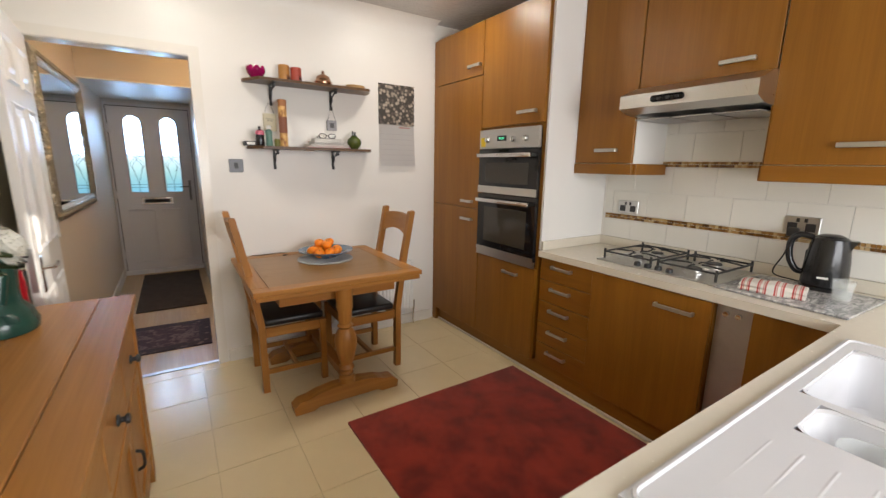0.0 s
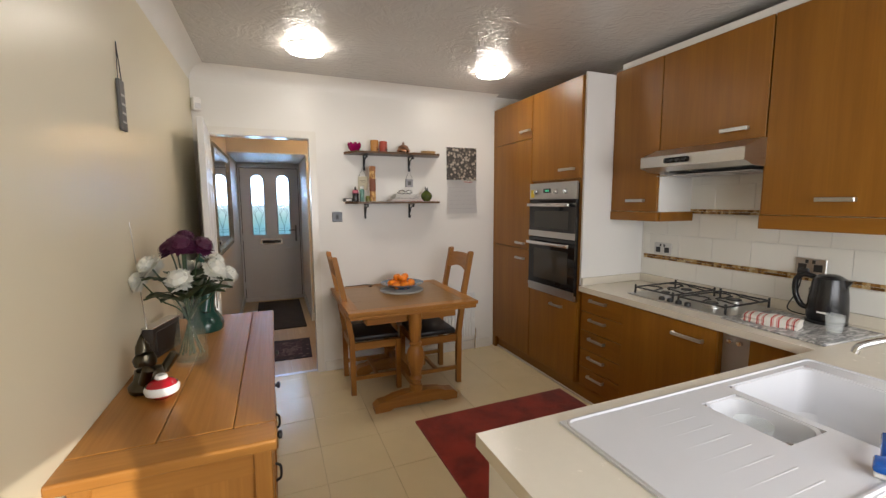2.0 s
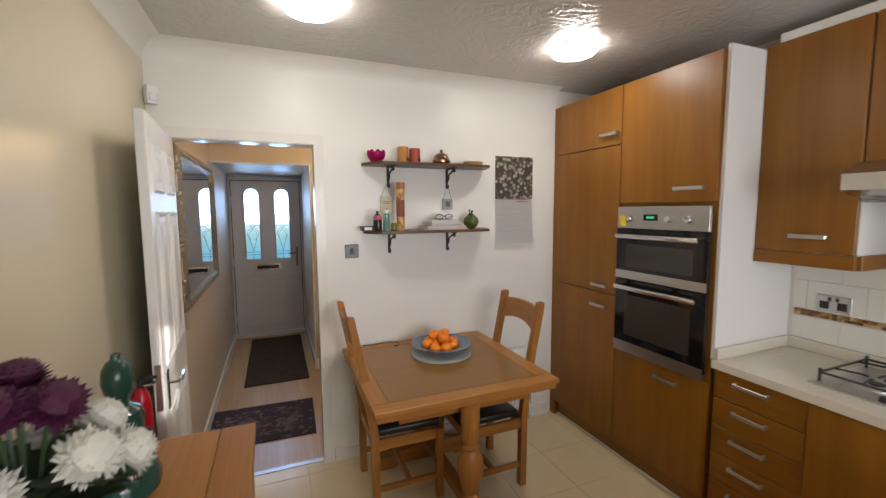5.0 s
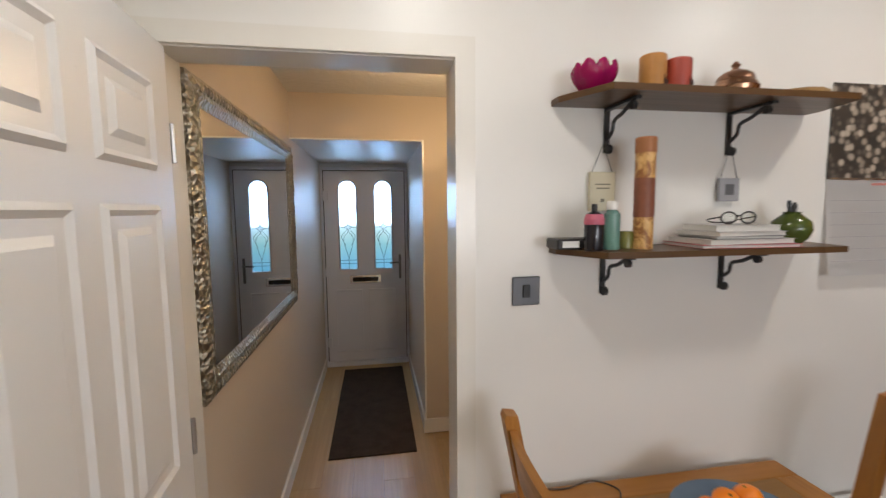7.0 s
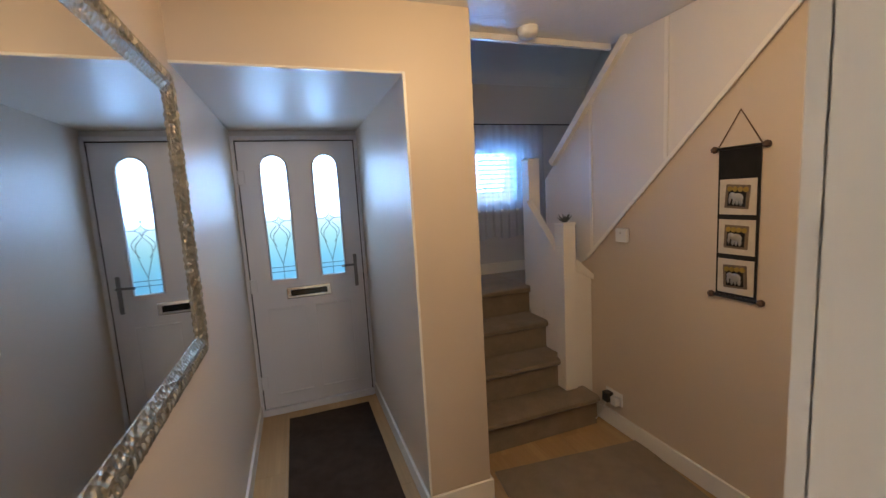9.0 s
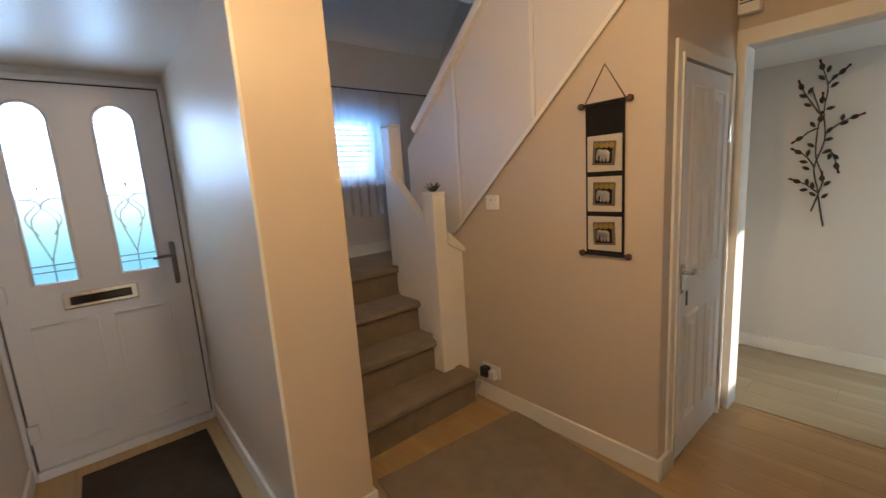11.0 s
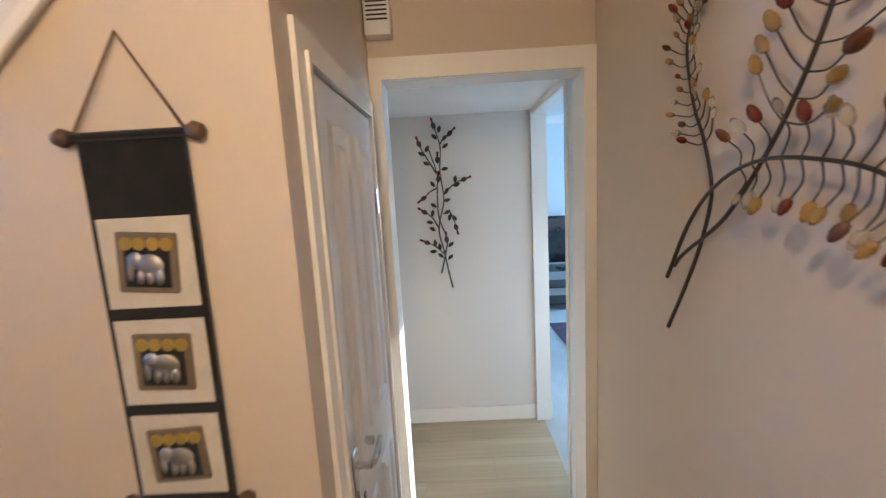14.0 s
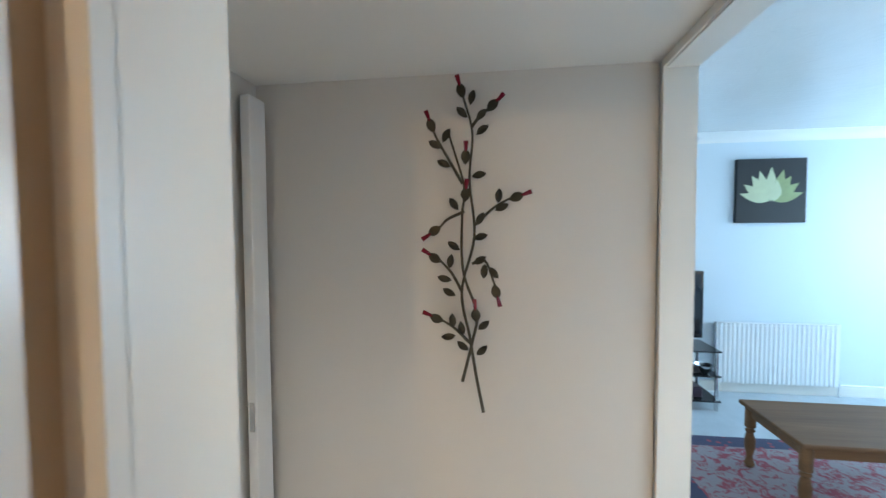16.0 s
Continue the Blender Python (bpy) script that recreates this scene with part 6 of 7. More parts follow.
for a, b in panes:
    cx = (a + b) / 2
    pn = part("glass_pane", prism(bmesh.new(), arch_outline(a, b, PZ0, PZ1), "y", 0.02, 0.026), M_FROST, leaf, "frosted arched glass pane")
    pn.visible_shadow = False
    bd = bmesh.new()
    ol = arch_outline(a, b, PZ0, PZ1)
    tube(bd, [(x, -0.002, z) for x, z in ol] + [(ol[0][0], -0.002, ol[0][1])], 0.010, 6)
    part("glazing_bead", bd, M_FDOOR, pn, "", True)
    ld = bmesh.new()
    Y = 0.017
    zc = 1.50
    def lead(pts, r=0.0032):
        tube(ld, [(cx + x, Y, z) for x, z in pts], r, 5)
    def leadc(pts, r=0.0032):
        tube(ld, [(p.x + cx, Y, p.z) for p in curve_pts([(x, 0, z) for x, z in pts], 6)], r, 5)
    lead([(-0.092, zc), (-0.04, zc)]), lead([(0.04, zc), (0.092, zc)])
    leadc([(-0.045, zc), (-0.012, zc + 0.015), (0, zc + 0.045)]), leadc([(0.045, zc), (0.012, zc + 0.015), (0, zc + 0.045)])
    leadc([(-0.045, zc), (-0.012, zc - 0.015), (0, zc - 0.045)]), leadc([(0.045, zc), (0.012, zc - 0.015), (0, zc - 0.045)])
    leadc([(0, zc + 0.045), (-0.045, zc + 0.12), (-0.018, zc + 0.22), (-0.012, zc + 0.40)]), leadc([(0, zc + 0.045), (0.045, zc + 0.12), (0.02, zc + 0.20)])
    leadc([(0, zc + 0.045), (-0.012, zc + 0.12), (-0.04, zc + 0.19)]), leadc([(0, zc + 0.045), (0.018, zc + 0.14), (0.02, zc + 0.20)])
    leadc([(0, zc - 0.045), (-0.05, zc - 0.13), (0.0, zc - 0.33)]), leadc([(0, zc - 0.045), (0.05, zc - 0.13), (0.0, zc - 0.33)])
    leadc([(-0.02, zc - 0.03), (-0.07, zc - 0.10), (-0.03, zc - 0.19)]), leadc([(0.02, zc - 0.03), (0.07, zc - 0.10), (0.03, zc - 0.19)])
    lead([(0, zc - 0.33), (0, PZ0)]), lead([(-0.092, PZ0 + 0.06), (0.092, PZ0 + 0.06)]), lead([(-0.092, PZ0 + 0.095), (0.092, PZ0 + 0.095)])
    lead([(-0.092, PZ1 - 0.08), (0.092, PZ1 - 0.08)]), lead([(0, PZ1), (0, PZ1 - 0.08)])
    part("leading", ld, M_LEAD, pn, "decorative lead lines", True)
    part("bevelled_star", prism(bmesh.new(), [(cx - 0.042, zc), (cx, zc + 0.04), (cx + 0.042, zc), (cx, zc - 0.04)], "y", 0.012, 0.0195), M_BEVEL, pn)
for x0, x1 in ((0.13, 0.40), (0.48, 0.75)):
    for z0, z1 in ((0.16, 0.83),):
        bm = bmesh.new()
        for za in (z0, z1):
            tube(bm, [(x0, 0.001, za), (x0 + 0.02, -0.004, za), (x1 - 0.02, -0.004, za), (x1, 0.001, za)], 0.010, 6)
        for xa in (x0, x1):
            tube(bm, [(xa, 0.003, z0), (xa, 0.002, z1)], 0.005, 6)
        part("moulded_panel", bm, M_FDOOR, leaf, "", True)
lb = part("letterbox", box(bmesh.new(), 0.275, 0.605, -0.014, 0.0, 0.90, 0.99, 0.006, 2), M_CHROME, leaf, "chrome letterbox")
# near-black colour stands for the shaded inside of the letterbox
part("flap", box(bmesh.new(), 0.305, 0.575, -0.017, -0.013, 0.922, 0.968, 0.004), M_BLACK, lb, "letterbox flap coloured black for the dark interior")
M_HANDLE = metal("dark_satin_handle", (0.20, 0.20, 0.21), 0.3)
hp = part("handle_plate", box(bmesh.new(), 0.795, 0.822, -0.010, 0.0, 0.94, 1.20, 0.004), M_HANDLE, leaf, "tall dark satin handle plate")
bm = bmesh.new()
cyl(bm, (0.808, -0.01, 1.12), (0.808, -0.05, 1.12), 0.009)
tube(bm, [(0.808, -0.05, 1.12), (0.77, -0.055, 1.122), (0.70, -0.052, 1.118)], 0.009, 8)
part("lever", bm, M_HANDLE, hp, "", True)
for z in (0.22, 0.98, 1.78):
    part("hinge", box(bmesh.new(), 0.03, 0.075, -0.018, 0.0, z, z + 0.10, 0.004), M_FDOOR, fd)

structure("trim_arch_bead", boxes((0.872, 0.886, 5.438, 5.449, 0, 2.17), (HX0, 0.872, 5.438, 5.449, 2.158, 2.17), bevel=0.003), M_TRIM, "white angle bead round the porch opening", "trim")
structure("baseboard_hall", boxes((HX0, HX0 + 0.016, 3.87, 6.90, 0, 0.10), (0.864, 0.88, 5.45, 6.92, 0, 0.10), (0.864, 1.229, 5.434, 5.45, 0, 0.11), (1.213, 1.229, 5.45, 5.72, 0, 0.11),
                                  (0.86, 3.15, 3.816, 3.832, 0, 0.10), (2.259, 2.275, 4.646, 5.86, 0, 0.11), (2.275, 2.405, 4.644, 4.66, 0, 0.11), bevel=0.003), M_TRIM, "white hall baseboard", "baseboard")

flat_rug("door_mat", pose(0.485, 6.0, -0.0), 0.60, 1.58, 0.010, M_MATD, "dark brown ribbed door mat", "mat")
flat_rug("runner_rug", pose(0.375, 4.43, -0.0, 0, 0, -2), 0.78, 0.62, 0.010, rug_mat("runner_pattern", (0.055, 0.030, 0.055), (0.040, 0.030, 0.050), (0.17, 0.13, 0.14), 0.78, 0.62, 0.09), "small purple patterned rug inside the hall")
flat_rug("hall_carpet_mat", pose(1.74, 5.04, -0.0, 0, 0, -6), 0.96, 1.04, 0.012, M_STAIR, "plain taupe carpet mat at the foot of the stairs", "mat")

# gilt mirror
mr = thing("wall_mirror", pose(HX0, 4.60, 1.07), "large mirror in an ornate antique silver frame", "mirror")
my, mz = 0.755, 1.03
part("mirror_glass", box(bmesh.new(), 0.012, 0.016, -my + 0.085, my - 0.085, 0.085, mz - 0.085), M_MIRROR, mr, "clear mirror glass")
prof = [(0.0, 0.002), (0.0, 0.018), (0.014, 0.030), (0.034, 0.036), (0.052, 0.028), (0.064, 0.031), (0.078, 0.022), (0.092, 0.018), (0.092, 0.002)]
corners = [(-my, 0), (my, 0), (my, mz), (-my, mz)]
for k in range(4):
    (ya, za), (yb, zb) = corners[k], corners[(k + 1) % 4]
    d = Vector((0, yb - ya, zb - za)).normalized()
    inn = Vector((0, -d.z, d.y))
    bm = bmesh.new()
    secs = []
    steps = 40
    for s in range(steps + 1):
        ring = []
        for w, h in prof:
            L = Vector((0, yb - ya, zb - za)).length
            t = w + (L - 2 * w) * s / steps
            p = Vector((0, ya, za)) + d * t + inn * w + Vector((h, 0, 0))
            ring.append(bm.verts.new(p))
        secs.append(ring)
    for a, b in zip(secs, secs[1:]):
        for i in range(len(prof) - 1):
            bm.faces.new((a[i], a[i + 1], b[i + 1], b[i]))
    bm.faces.new(secs[0]), bm.faces.new(secs[-1])
    fr = part("frame_side", bm, M_SILVER, mr, "", True)
    L = Vector((0, yb - ya, zb - za)).length
    n = int(L / 0.03)
    for j in range(n):
        t = 0.06 + (L - 0.12) * (j + 0.5) / n
        c = Vector((0.033, ya, za)) + d * t + inn * 0.036
        bm = bmesh.new()
        lathe(bm, [(0, -0.006), (0.011, -0.003), (0.012, 0.001), (0.007, 0.005), (0, 0.006)], 7, Matrix.Translation(c) @ pose(0, 0, 0, 0, 90, 40 * j) @ Matrix.Diagonal((1.3, 0.7, 1, 1)))
        part("leaf_boss", bm, M_SILVERD, fr, "", True)

# hall ceiling fittings
sm = thing("smoke_alarm", pose(1.62, 5.60, HH), "round white ceiling smoke alarm", "smoke alarm")
part("alarm_body", lathe(bmesh.new(), [(0, 0), (0.055, 0), (0.056, -0.02), (0.05, -0.04), (0.04, -0.048), (0, -0.05)], 26), M_PLASTIC_W, sm, "", True)
hl = thing("hall_pendant_lamp", pose(1.015, 4.58, HH), "bare warm pendant bulb on a white flex, lit", "pendant lamp")
part("rose", lathe(bmesh.new(), [(0, 0), (0.05, 0), (0.045, -0.015), (0.012, -0.03), (0, -0.03)], 20), M_PLASTIC_W, hl, "", True)
part("flex", cyl(bmesh.new(), (0, 0, -0.077), (0, 0, -0.03), 0.003, 6), M_PLASTIC_W, hl)
part("lamp_holder", lathe(bmesh.new(), [(0, -0.077), (0.014, -0.08), (0.018, -0.115), (0.018, -0.13), (0, -0.131)], 14), M_PLASTIC_W, hl, "", True)
part("bulb", lathe(bmesh.new(), [(0, -0.132), (0.014, -0.135), (0.024, -0.16), (0.032, -0.19), (0.028, -0.213), (0.013, -0.227), (0, -0.23)], 18), emit("warm_bulb", (1.0, 0.62, 0.30), 14.0), hl, "glowing warm bulb", True)
structure("trim_ceiling_edge", boxes((1.19, 2.258, 5.70, 5.724, HH - 0.035, HH - 0.001)), M_TRIM, "white trim along the ceiling edge at the stairwell", "trim")

# ---- stairs ----
stair = thing("staircase", pose(1.62, 5.75, 0), "carpeted lower stair flight with white newel posts", "stairs")
SO = Vector((1.62, 5.75, 0))
rise, noses = 0.215, (5.75, 5.965, 6.18, 6.43)
def tread(k):
    z = rise * (k + 1)
    y0, y1 = noses[k], (noses[k + 1] if k < 3 else 7.098)
    x1 = 2.10 if k else 2.19
    bm = bmesh.new()
    zb = 0.001 if k == 0 else rise * k - 0.02
    prof = [(y0 + 0.03, zb), (y0 + 0.03, z - 0.055), (y0 + 0.008, z - 0.05), (y0 - 0.006, z - 0.032), (y0 - 0.004, z - 0.012), (y0 + 0.014, z), (y1 + 0.03, z), (y1 + 0.03, zb)]
    if k == 3:
        prof[-2], prof[-1] = (7.098, z), (7.098, zb)
    pts = [(y - SO.y, zz) for y, zz in prof]
    prism(bm, pts, "x", 1.215 - SO.x, x1 - SO.x)
    if k == 3:
        box(bm, x1 - SO.x, 3.198 - SO.x, 6.43 - SO.y + 0.10, 7.098 - SO.y, z - 0.1, z)
    part("step" if k < 3 else "landing", bm, M_STAIR, stair, "taupe carpeted step" if k < 3 else "taupe carpeted landing", True)
for k in range(4):
    tread(k)
M_NEWEL = paint("white_gloss_newel", (0.82, 0.78, 0.71), 0.30, 0.015, 3, 0.03)
def post(x0, x1, y0, y1, z0, z1, nm="newel_post"):
    p = part(nm, box(bmesh.new(), x0 - SO.x, x1 - SO.x, y0 - SO.y, y1 - SO.y, z0, z1, 0.004), M_NEWEL, stair, "white painted newel post")
    part("newel_cap", box(bmesh.new(), x0 - SO.x - 0.004, x1 - SO.x + 0.004, y0 - SO.y - 0.004, y1 - SO.y + 0.004, z1 + 0.0005, z1 + 0.018, 0.007, 2), M_NEWEL, p)
    return p
post(2.035, 2.135, 5.90, 6.0, rise, 1.375)
post(2.10, 2.20, 6.415, 6.515, rise * 4 - 0.2, 1.85)
# solid panels beside the lower flight
part("balustrade_panel", prism(bmesh.new(), [(6.001 - SO.y, rise + 0.02), (6.001 - SO.y, 1.10), (6.414 - SO.y, 1.50), (6.414 - SO.y, rise * 3)], "x", 2.085 - SO.x, 2.110 - SO.x), M_NEWEL, stair, "white boarded balustrade panel")
part("balustrade_cap", prism(bmesh.new(), [(6.001 - SO.y, 1.101), (6.001 - SO.y, 1.145), (6.414 - SO.y, 1.545), (6.414 - SO.y, 1.501)], "x", 2.07 - SO.x, 2.125 - SO.x), M_NEWEL, stair)
part("end_board", prism(bmesh.new(), [(2.137 - SO.x, 0.002), (2.273 - SO.x, 0.002), (2.273 - SO.x, 0.99), (2.137 - SO.x, 1.06)], "y", 5.92 - SO.y, 5.945 - SO.y), M_NEWEL, stair)
part("end_cap", prism(bmesh.new(), [(2.137 - SO.x, 1.062), (2.275 - SO.x, 0.985), (2.275 - SO.x, 1.02), (2.137 - SO.x, 1.14)], "y", 5.895 - SO.y, 6.0 - SO.y), M_NEWEL, stair)
part("upper_panel", prism(bmesh.new(), [(5.95 - SO.y, 1.12), (6.43 - SO.y, 0.90), (6.43 - SO.y, 1.70), (6.30 - SO.y, 1.812), (5.545 - SO.y, HH - 0.002), (4.662 - SO.y, HH - 0.002), (4.662 - SO.y, 2.31), (5.92 - SO.y, 1.15)], "x", 2.261 - SO.x, 2.2745 - SO.x),
     paint("white_panel_paint", (0.74, 0.70, 0.66), 0.4, 0.05, 3), stair, "white boarded side of the upper flight")
def bar(pa, pb, w, x0, x1, nm, lbl=""):
    a, b = Vector((pa[0], pa[1])), Vector((pb[0], pb[1]))
    n = Vector((-(b - a).y, (b - a).x)).normalized() * w / 2
    part(nm, prism(bmesh.new(), [tuple(p - Vector((SO.y, 0))) for p in (a + n, b + n, b - n, a - n)], "x", x0 - SO.x, x1 - SO.x), M_NEWEL, stair, lbl)
bar((5.93, 1.145), (4.665, 2.31), 0.022, 2.253, 2.2605, "string_trim")
bar((6.31, 1.815), (5.55, HH), 0.05, 2.225, 2.35, "handrail", "white sloping handrail cap")
for y, z0, z1 in ((5.89, 1.20, 2.15), (5.30, 1.745, HH - 0.01)):
    part("batten", box(bmesh.new(), 2.253 - SO.x, 2.2605 - SO.x, y - 0.012 - SO.y, y + 0.012 - SO.y, z0, z1), M_NEWEL, stair)
structure("baseboard_landing", boxes((1.192, 3.19, 7.084, 7.10, rise * 4, rise * 4 + 0.10)), M_TRIM, "white landing baseboard", "baseboard")

pl = thing("succulent_plant", pose(2.085, 5.95, 1.394), "small dark artificial succulent on the newel post", "plant")
M_SUCC = paint("succulent_leaf", (0.055, 0.06, 0.04), 0.5, 0.4, 50)
for k in range(14):
    a, t = k * 2.4, 0.25 + 0.05 * k
    bm = bmesh.new()
    d = Vector((math.cos(a) * math.cos(t), math.sin(a) * math.cos(t), math.sin(t)))
    tube(bm, [Vector((0, 0, 0.006)), Vector((0, 0, 0.006)) + d * 0.03, Vector((0, 0, 0.006)) + d * 0.055 + Vector((0, 0, 0.012))], 0.009, 5, 0.001)
    part("leaf", bm, M_SUCC, pl)
part("base", lathe(bmesh.new(), [(0, 0), (0.02, 0), (0.018, 0.012), (0, 0.014)], 12), M_IRON, pl)
ph = thing("black_handset", pose(2.17, 6.02, 1.16), "black telephone handset hooked behind the newel", "phone")
part("casing", box(bmesh.new(), -0.035, 0.055, -0.015, 0.03, 0.0, 0.21, 0.015, 2), M_IRON, ph, "", True)

th = thing("thermostat", pose(2.2605, 5.618, 1.27), "white square wall thermostat", "thermostat")
part("casing", box(bmesh.new(), -0.012, 0.0145, -0.045, 0.045, 0, 0.085, 0.005, 2), M_PLASTIC_W, th, "", True)
part("indicator", box(bmesh.new(), -0.0135, -0.012, -0.005, 0.005, 0.055, 0.06), M_IRON, th)
so = thing("hall_socket", pose(2.2585, 5.70, 0.17), "white wall socket with black and white plugs", "socket")
part("plate", box(bmesh.new(), 0.005, 0.0165, -0.075, 0.075, 0.0, 0.088, 0.003), M_PLASTIC_W, so)
part("black_plug", box(bmesh.new(), -0.045, 0.005, 0.0, 0.055, 0.01, 0.075, 0.006, 2), M_IRON, so)
part("white_plug", box(bmesh.new(), -0.035, 0.005, -0.06, -0.01, 0.005, 0.065, 0.008, 2), M_PLASTIC_W, so)
part("flex", tube(bmesh.new(), curve_pts([(-0.03, 0.03, 0.01), (-0.06, 0.05, -0.08), (-0.08, 0.11, -0.16), (-0.06, 0.19, -0.166)], 6), 0.003, 6), M_PLASTIC_W, so)

# wall hanging with three framed pictures
wh = thing("wall_hanging", pose(2.269, 4.917, 1.065), "black fabric wall hanging with three framed elephant pictures", "wall hanging")
M_BLKF = fabric("black_cloth", (0.012, 0.011, 0.012), (0.008, 0.008, 0.008), 400, 20)
M_CREAMF = fabric("cream_cloth", (0.62, 0.56, 0.46), (0.56, 0.50, 0.40), 400, 20)
M_GILT = paint("grey_brown_weave", (0.21, 0.155, 0.10), 0.6, 0.5, 60)
M_SCALLOP = paint("mustard_scallop", (0.36, 0.25, 0.04), 0.5, 0.3, 60)
M_EMBOSS = metal("embossed_silver", (0.50, 0.47, 0.42), 0.38)
part("cloth", box(bmesh.new(), -0.006, 0, -0.093, 0.093, 0.0, 0.69), M_BLKF, wh, "black cloth backing")
for z in (-0.002, 0.69):
    rod = part("rod", cyl(bmesh.new(), (-0.006, -0.10, z), (-0.006, 0.10, z), 0.008, 10), M_BLKF, wh)
    for y in (-0.115, 0.115):
        part("finial", lathe(bmesh.new(), [(0, -0.016), (0.012, -0.012), (0.017, 0), (0.012, 0.012), (0, 0.016)], 10, pose(-0.006, y, z, 90)), paint("brown_bead", (0.10, 0.05, 0.025), 0.5), rod, "", True)
part("cord", tube(bmesh.new(), [(-0.006, -0.095, 0.698), (-0.003, 0, 0.855), (-0.006, 0.095, 0.698)], 0.003, 6), paint("brown_cord", (0.13, 0.07, 0.035), 0.8), wh, "brown twisted hanging cord")
for k in range(3):
    z = 0.018 + k * 0.185
    pc = part("picture_panel", box(bmesh.new(), -0.008, -0.006, -0.083, 0.083, z, z + 0.162), M_CREAMF, wh, "cream picture panel")
    tilt = (-3, 2, 4)[k]
    turn = Matrix.Translation((0, 0, z + 0.082)) @ pose(0, 0, 0, tilt)
    fr = part("gilt_surround", box(bmesh.new(), -0.011, -0.008, -0.054, 0.054, -0.054, 0.054, 0.003, 1, turn), M_GILT, pc, "woven grey-brown picture surround")
    part("dark_mount", box(bmesh.new(), -0.0125, -0.011, -0.040, 0.040, -0.044, 0.028, 0, 1, turn), M_BLKF, fr)
    for j in range(4):
        part("scallop", lathe(bmesh.new(), [(0, 0), (0.0125, 0), (0.011, 0.003), (0, 0.004)], 12, turn @ Matrix.Translation((-0.011, -0.036 + 0.024 * j, 0.033)) @ pose(0, 0, 0, 0, -90, 0)), M_SCALLOP, fr, "", True)
    el = bmesh.new()
    blobs = ((-0.004, -0.004, 0.026, 0.020), (0.021, 0.004, 0.015, 0.015), (-0.021, -0.024, 0.008, 0.016), (-0.004, -0.025, 0.007, 0.014), (0.012, -0.025, 0.007, 0.014), (0.030, -0.014, 0.006, 0.020))
    for by, bz, ry, rz in blobs:
        lathe(el, [(0, 0.005), (0.55, 0.004), (0.85, 0.002), (1.0, 0.0), (0, -0.001)], 14, turn @ Matrix.Translation((-0.0128, by, bz)) @ pose(0, 0, 0, 0, -90, 0) @ Matrix.Diagonal((rz, ry, 1, 1)))
    part("silver_motif", el, M_EMBOSS, fr, "embossed silver elephant motif", True)

# cupboard door under the stairs
architrave("trim_architrave_cupboard", pose(3.06, 4.661, 0, 0, 0, 180), 0.64, 1.90, 0.065, 0.02)
cd = thing("cupboard_door", pose(3.055, 4.689, 0.008, 0, 0, 180), "closed white panelled cupboard door with chrome handle", "door")
lf = panel_door(cd, 0.64, 1.885, 0.035, [(0.08, 0.255, 0.18, 0.74), (0.35, 0.53, 0.18, 0.74), (0.08, 0.255, 0.92, 1.80), (0.35, 0.53, 0.92, 1.80)], M_DOOR)
lever(lf, 0.575, 0.93, 0.035, 1, -1, 0.14)
part("key_tag", boxes((0.548, 0.562, 0.05, 0.054, 0.80, 0.87)), M_IRON, lf, "black key tag hanging from the lock")
part("lock_bolt", cyl(bmesh.new(), (0.44, 0.035, 0.94), (0.44, 0.06, 0.94), 0.012, 12), M_CHROME, lf, "", True)
for z in (0.25, 1.55):
    part("hinge", cyl(bmesh.new(), (-0.004, 0.04, z), (-0.004, 0.04, z + 0.09), 0.007, 8), M_STEEL, cd)
chm = thing("door_chime", pose(3.145, 4.60, 2.19), "small white plastic door chime box", "door chime")
part("casing", box(bmesh.new(), -0.035, 0.025, -0.04, 0.055, 0, 0.17, 0.006, 2), M_PLASTIC_W, chm, "", True)
for k in range(5):
    part("grille_slot", box(bmesh.new(), -0.0365, -0.035, -0.03, 0.045, 0.05 + k * 0.015, 0.056 + k * 0.015), M_IRON, chm)

# lobby doorway
lining("door_lining_lobby", 3.168, 3.297, 3.845, 4.635, 2.065, "x")
architrave("trim_architrave_lobby", pose(3.169, 3.865, 0, 0, 0, 90), 0.75, 2.047, 0.080, 0.02)
structure("threshold_lobby", boxes((3.25, 3.28, 3.866, 4.614, 0.0, 0.005), bevel=0.002), M_LAMP, "pale wood floor threshold strip", "threshold")
structure("baseboard_lobby", boxes((4.252, 4.27, 3.853, 5.18, 0, 0.105), (3.335, 4.25, 5.182, 5.2, 0, 0.105), bevel=0.003), M_TRIM, "white lobby baseboard", "baseboard")
lining("door_lining_living", 3.457, 4.25, 3.755, 3.845, 2.085, "y")
architrave("trim_architrave_living", pose(3.472, 3.8445, 0), 0.758, 2.07, 0.03, 0.008)
sd = thing("side_door_edge", pose(4.235, 5.145, 0.008), "edge of an open white side door with latch", "door")
part("leaf", box(bmesh.new(), -0.09, 0.0, 0.0, 0.035, 0, 2.02, 0.003), M_DOOR, sd)
part("latch", box(bmesh.new(), -0.093, -0.09, 0.008, 0.026, 0.90, 1.0, 0.001), M_CHROME, sd)

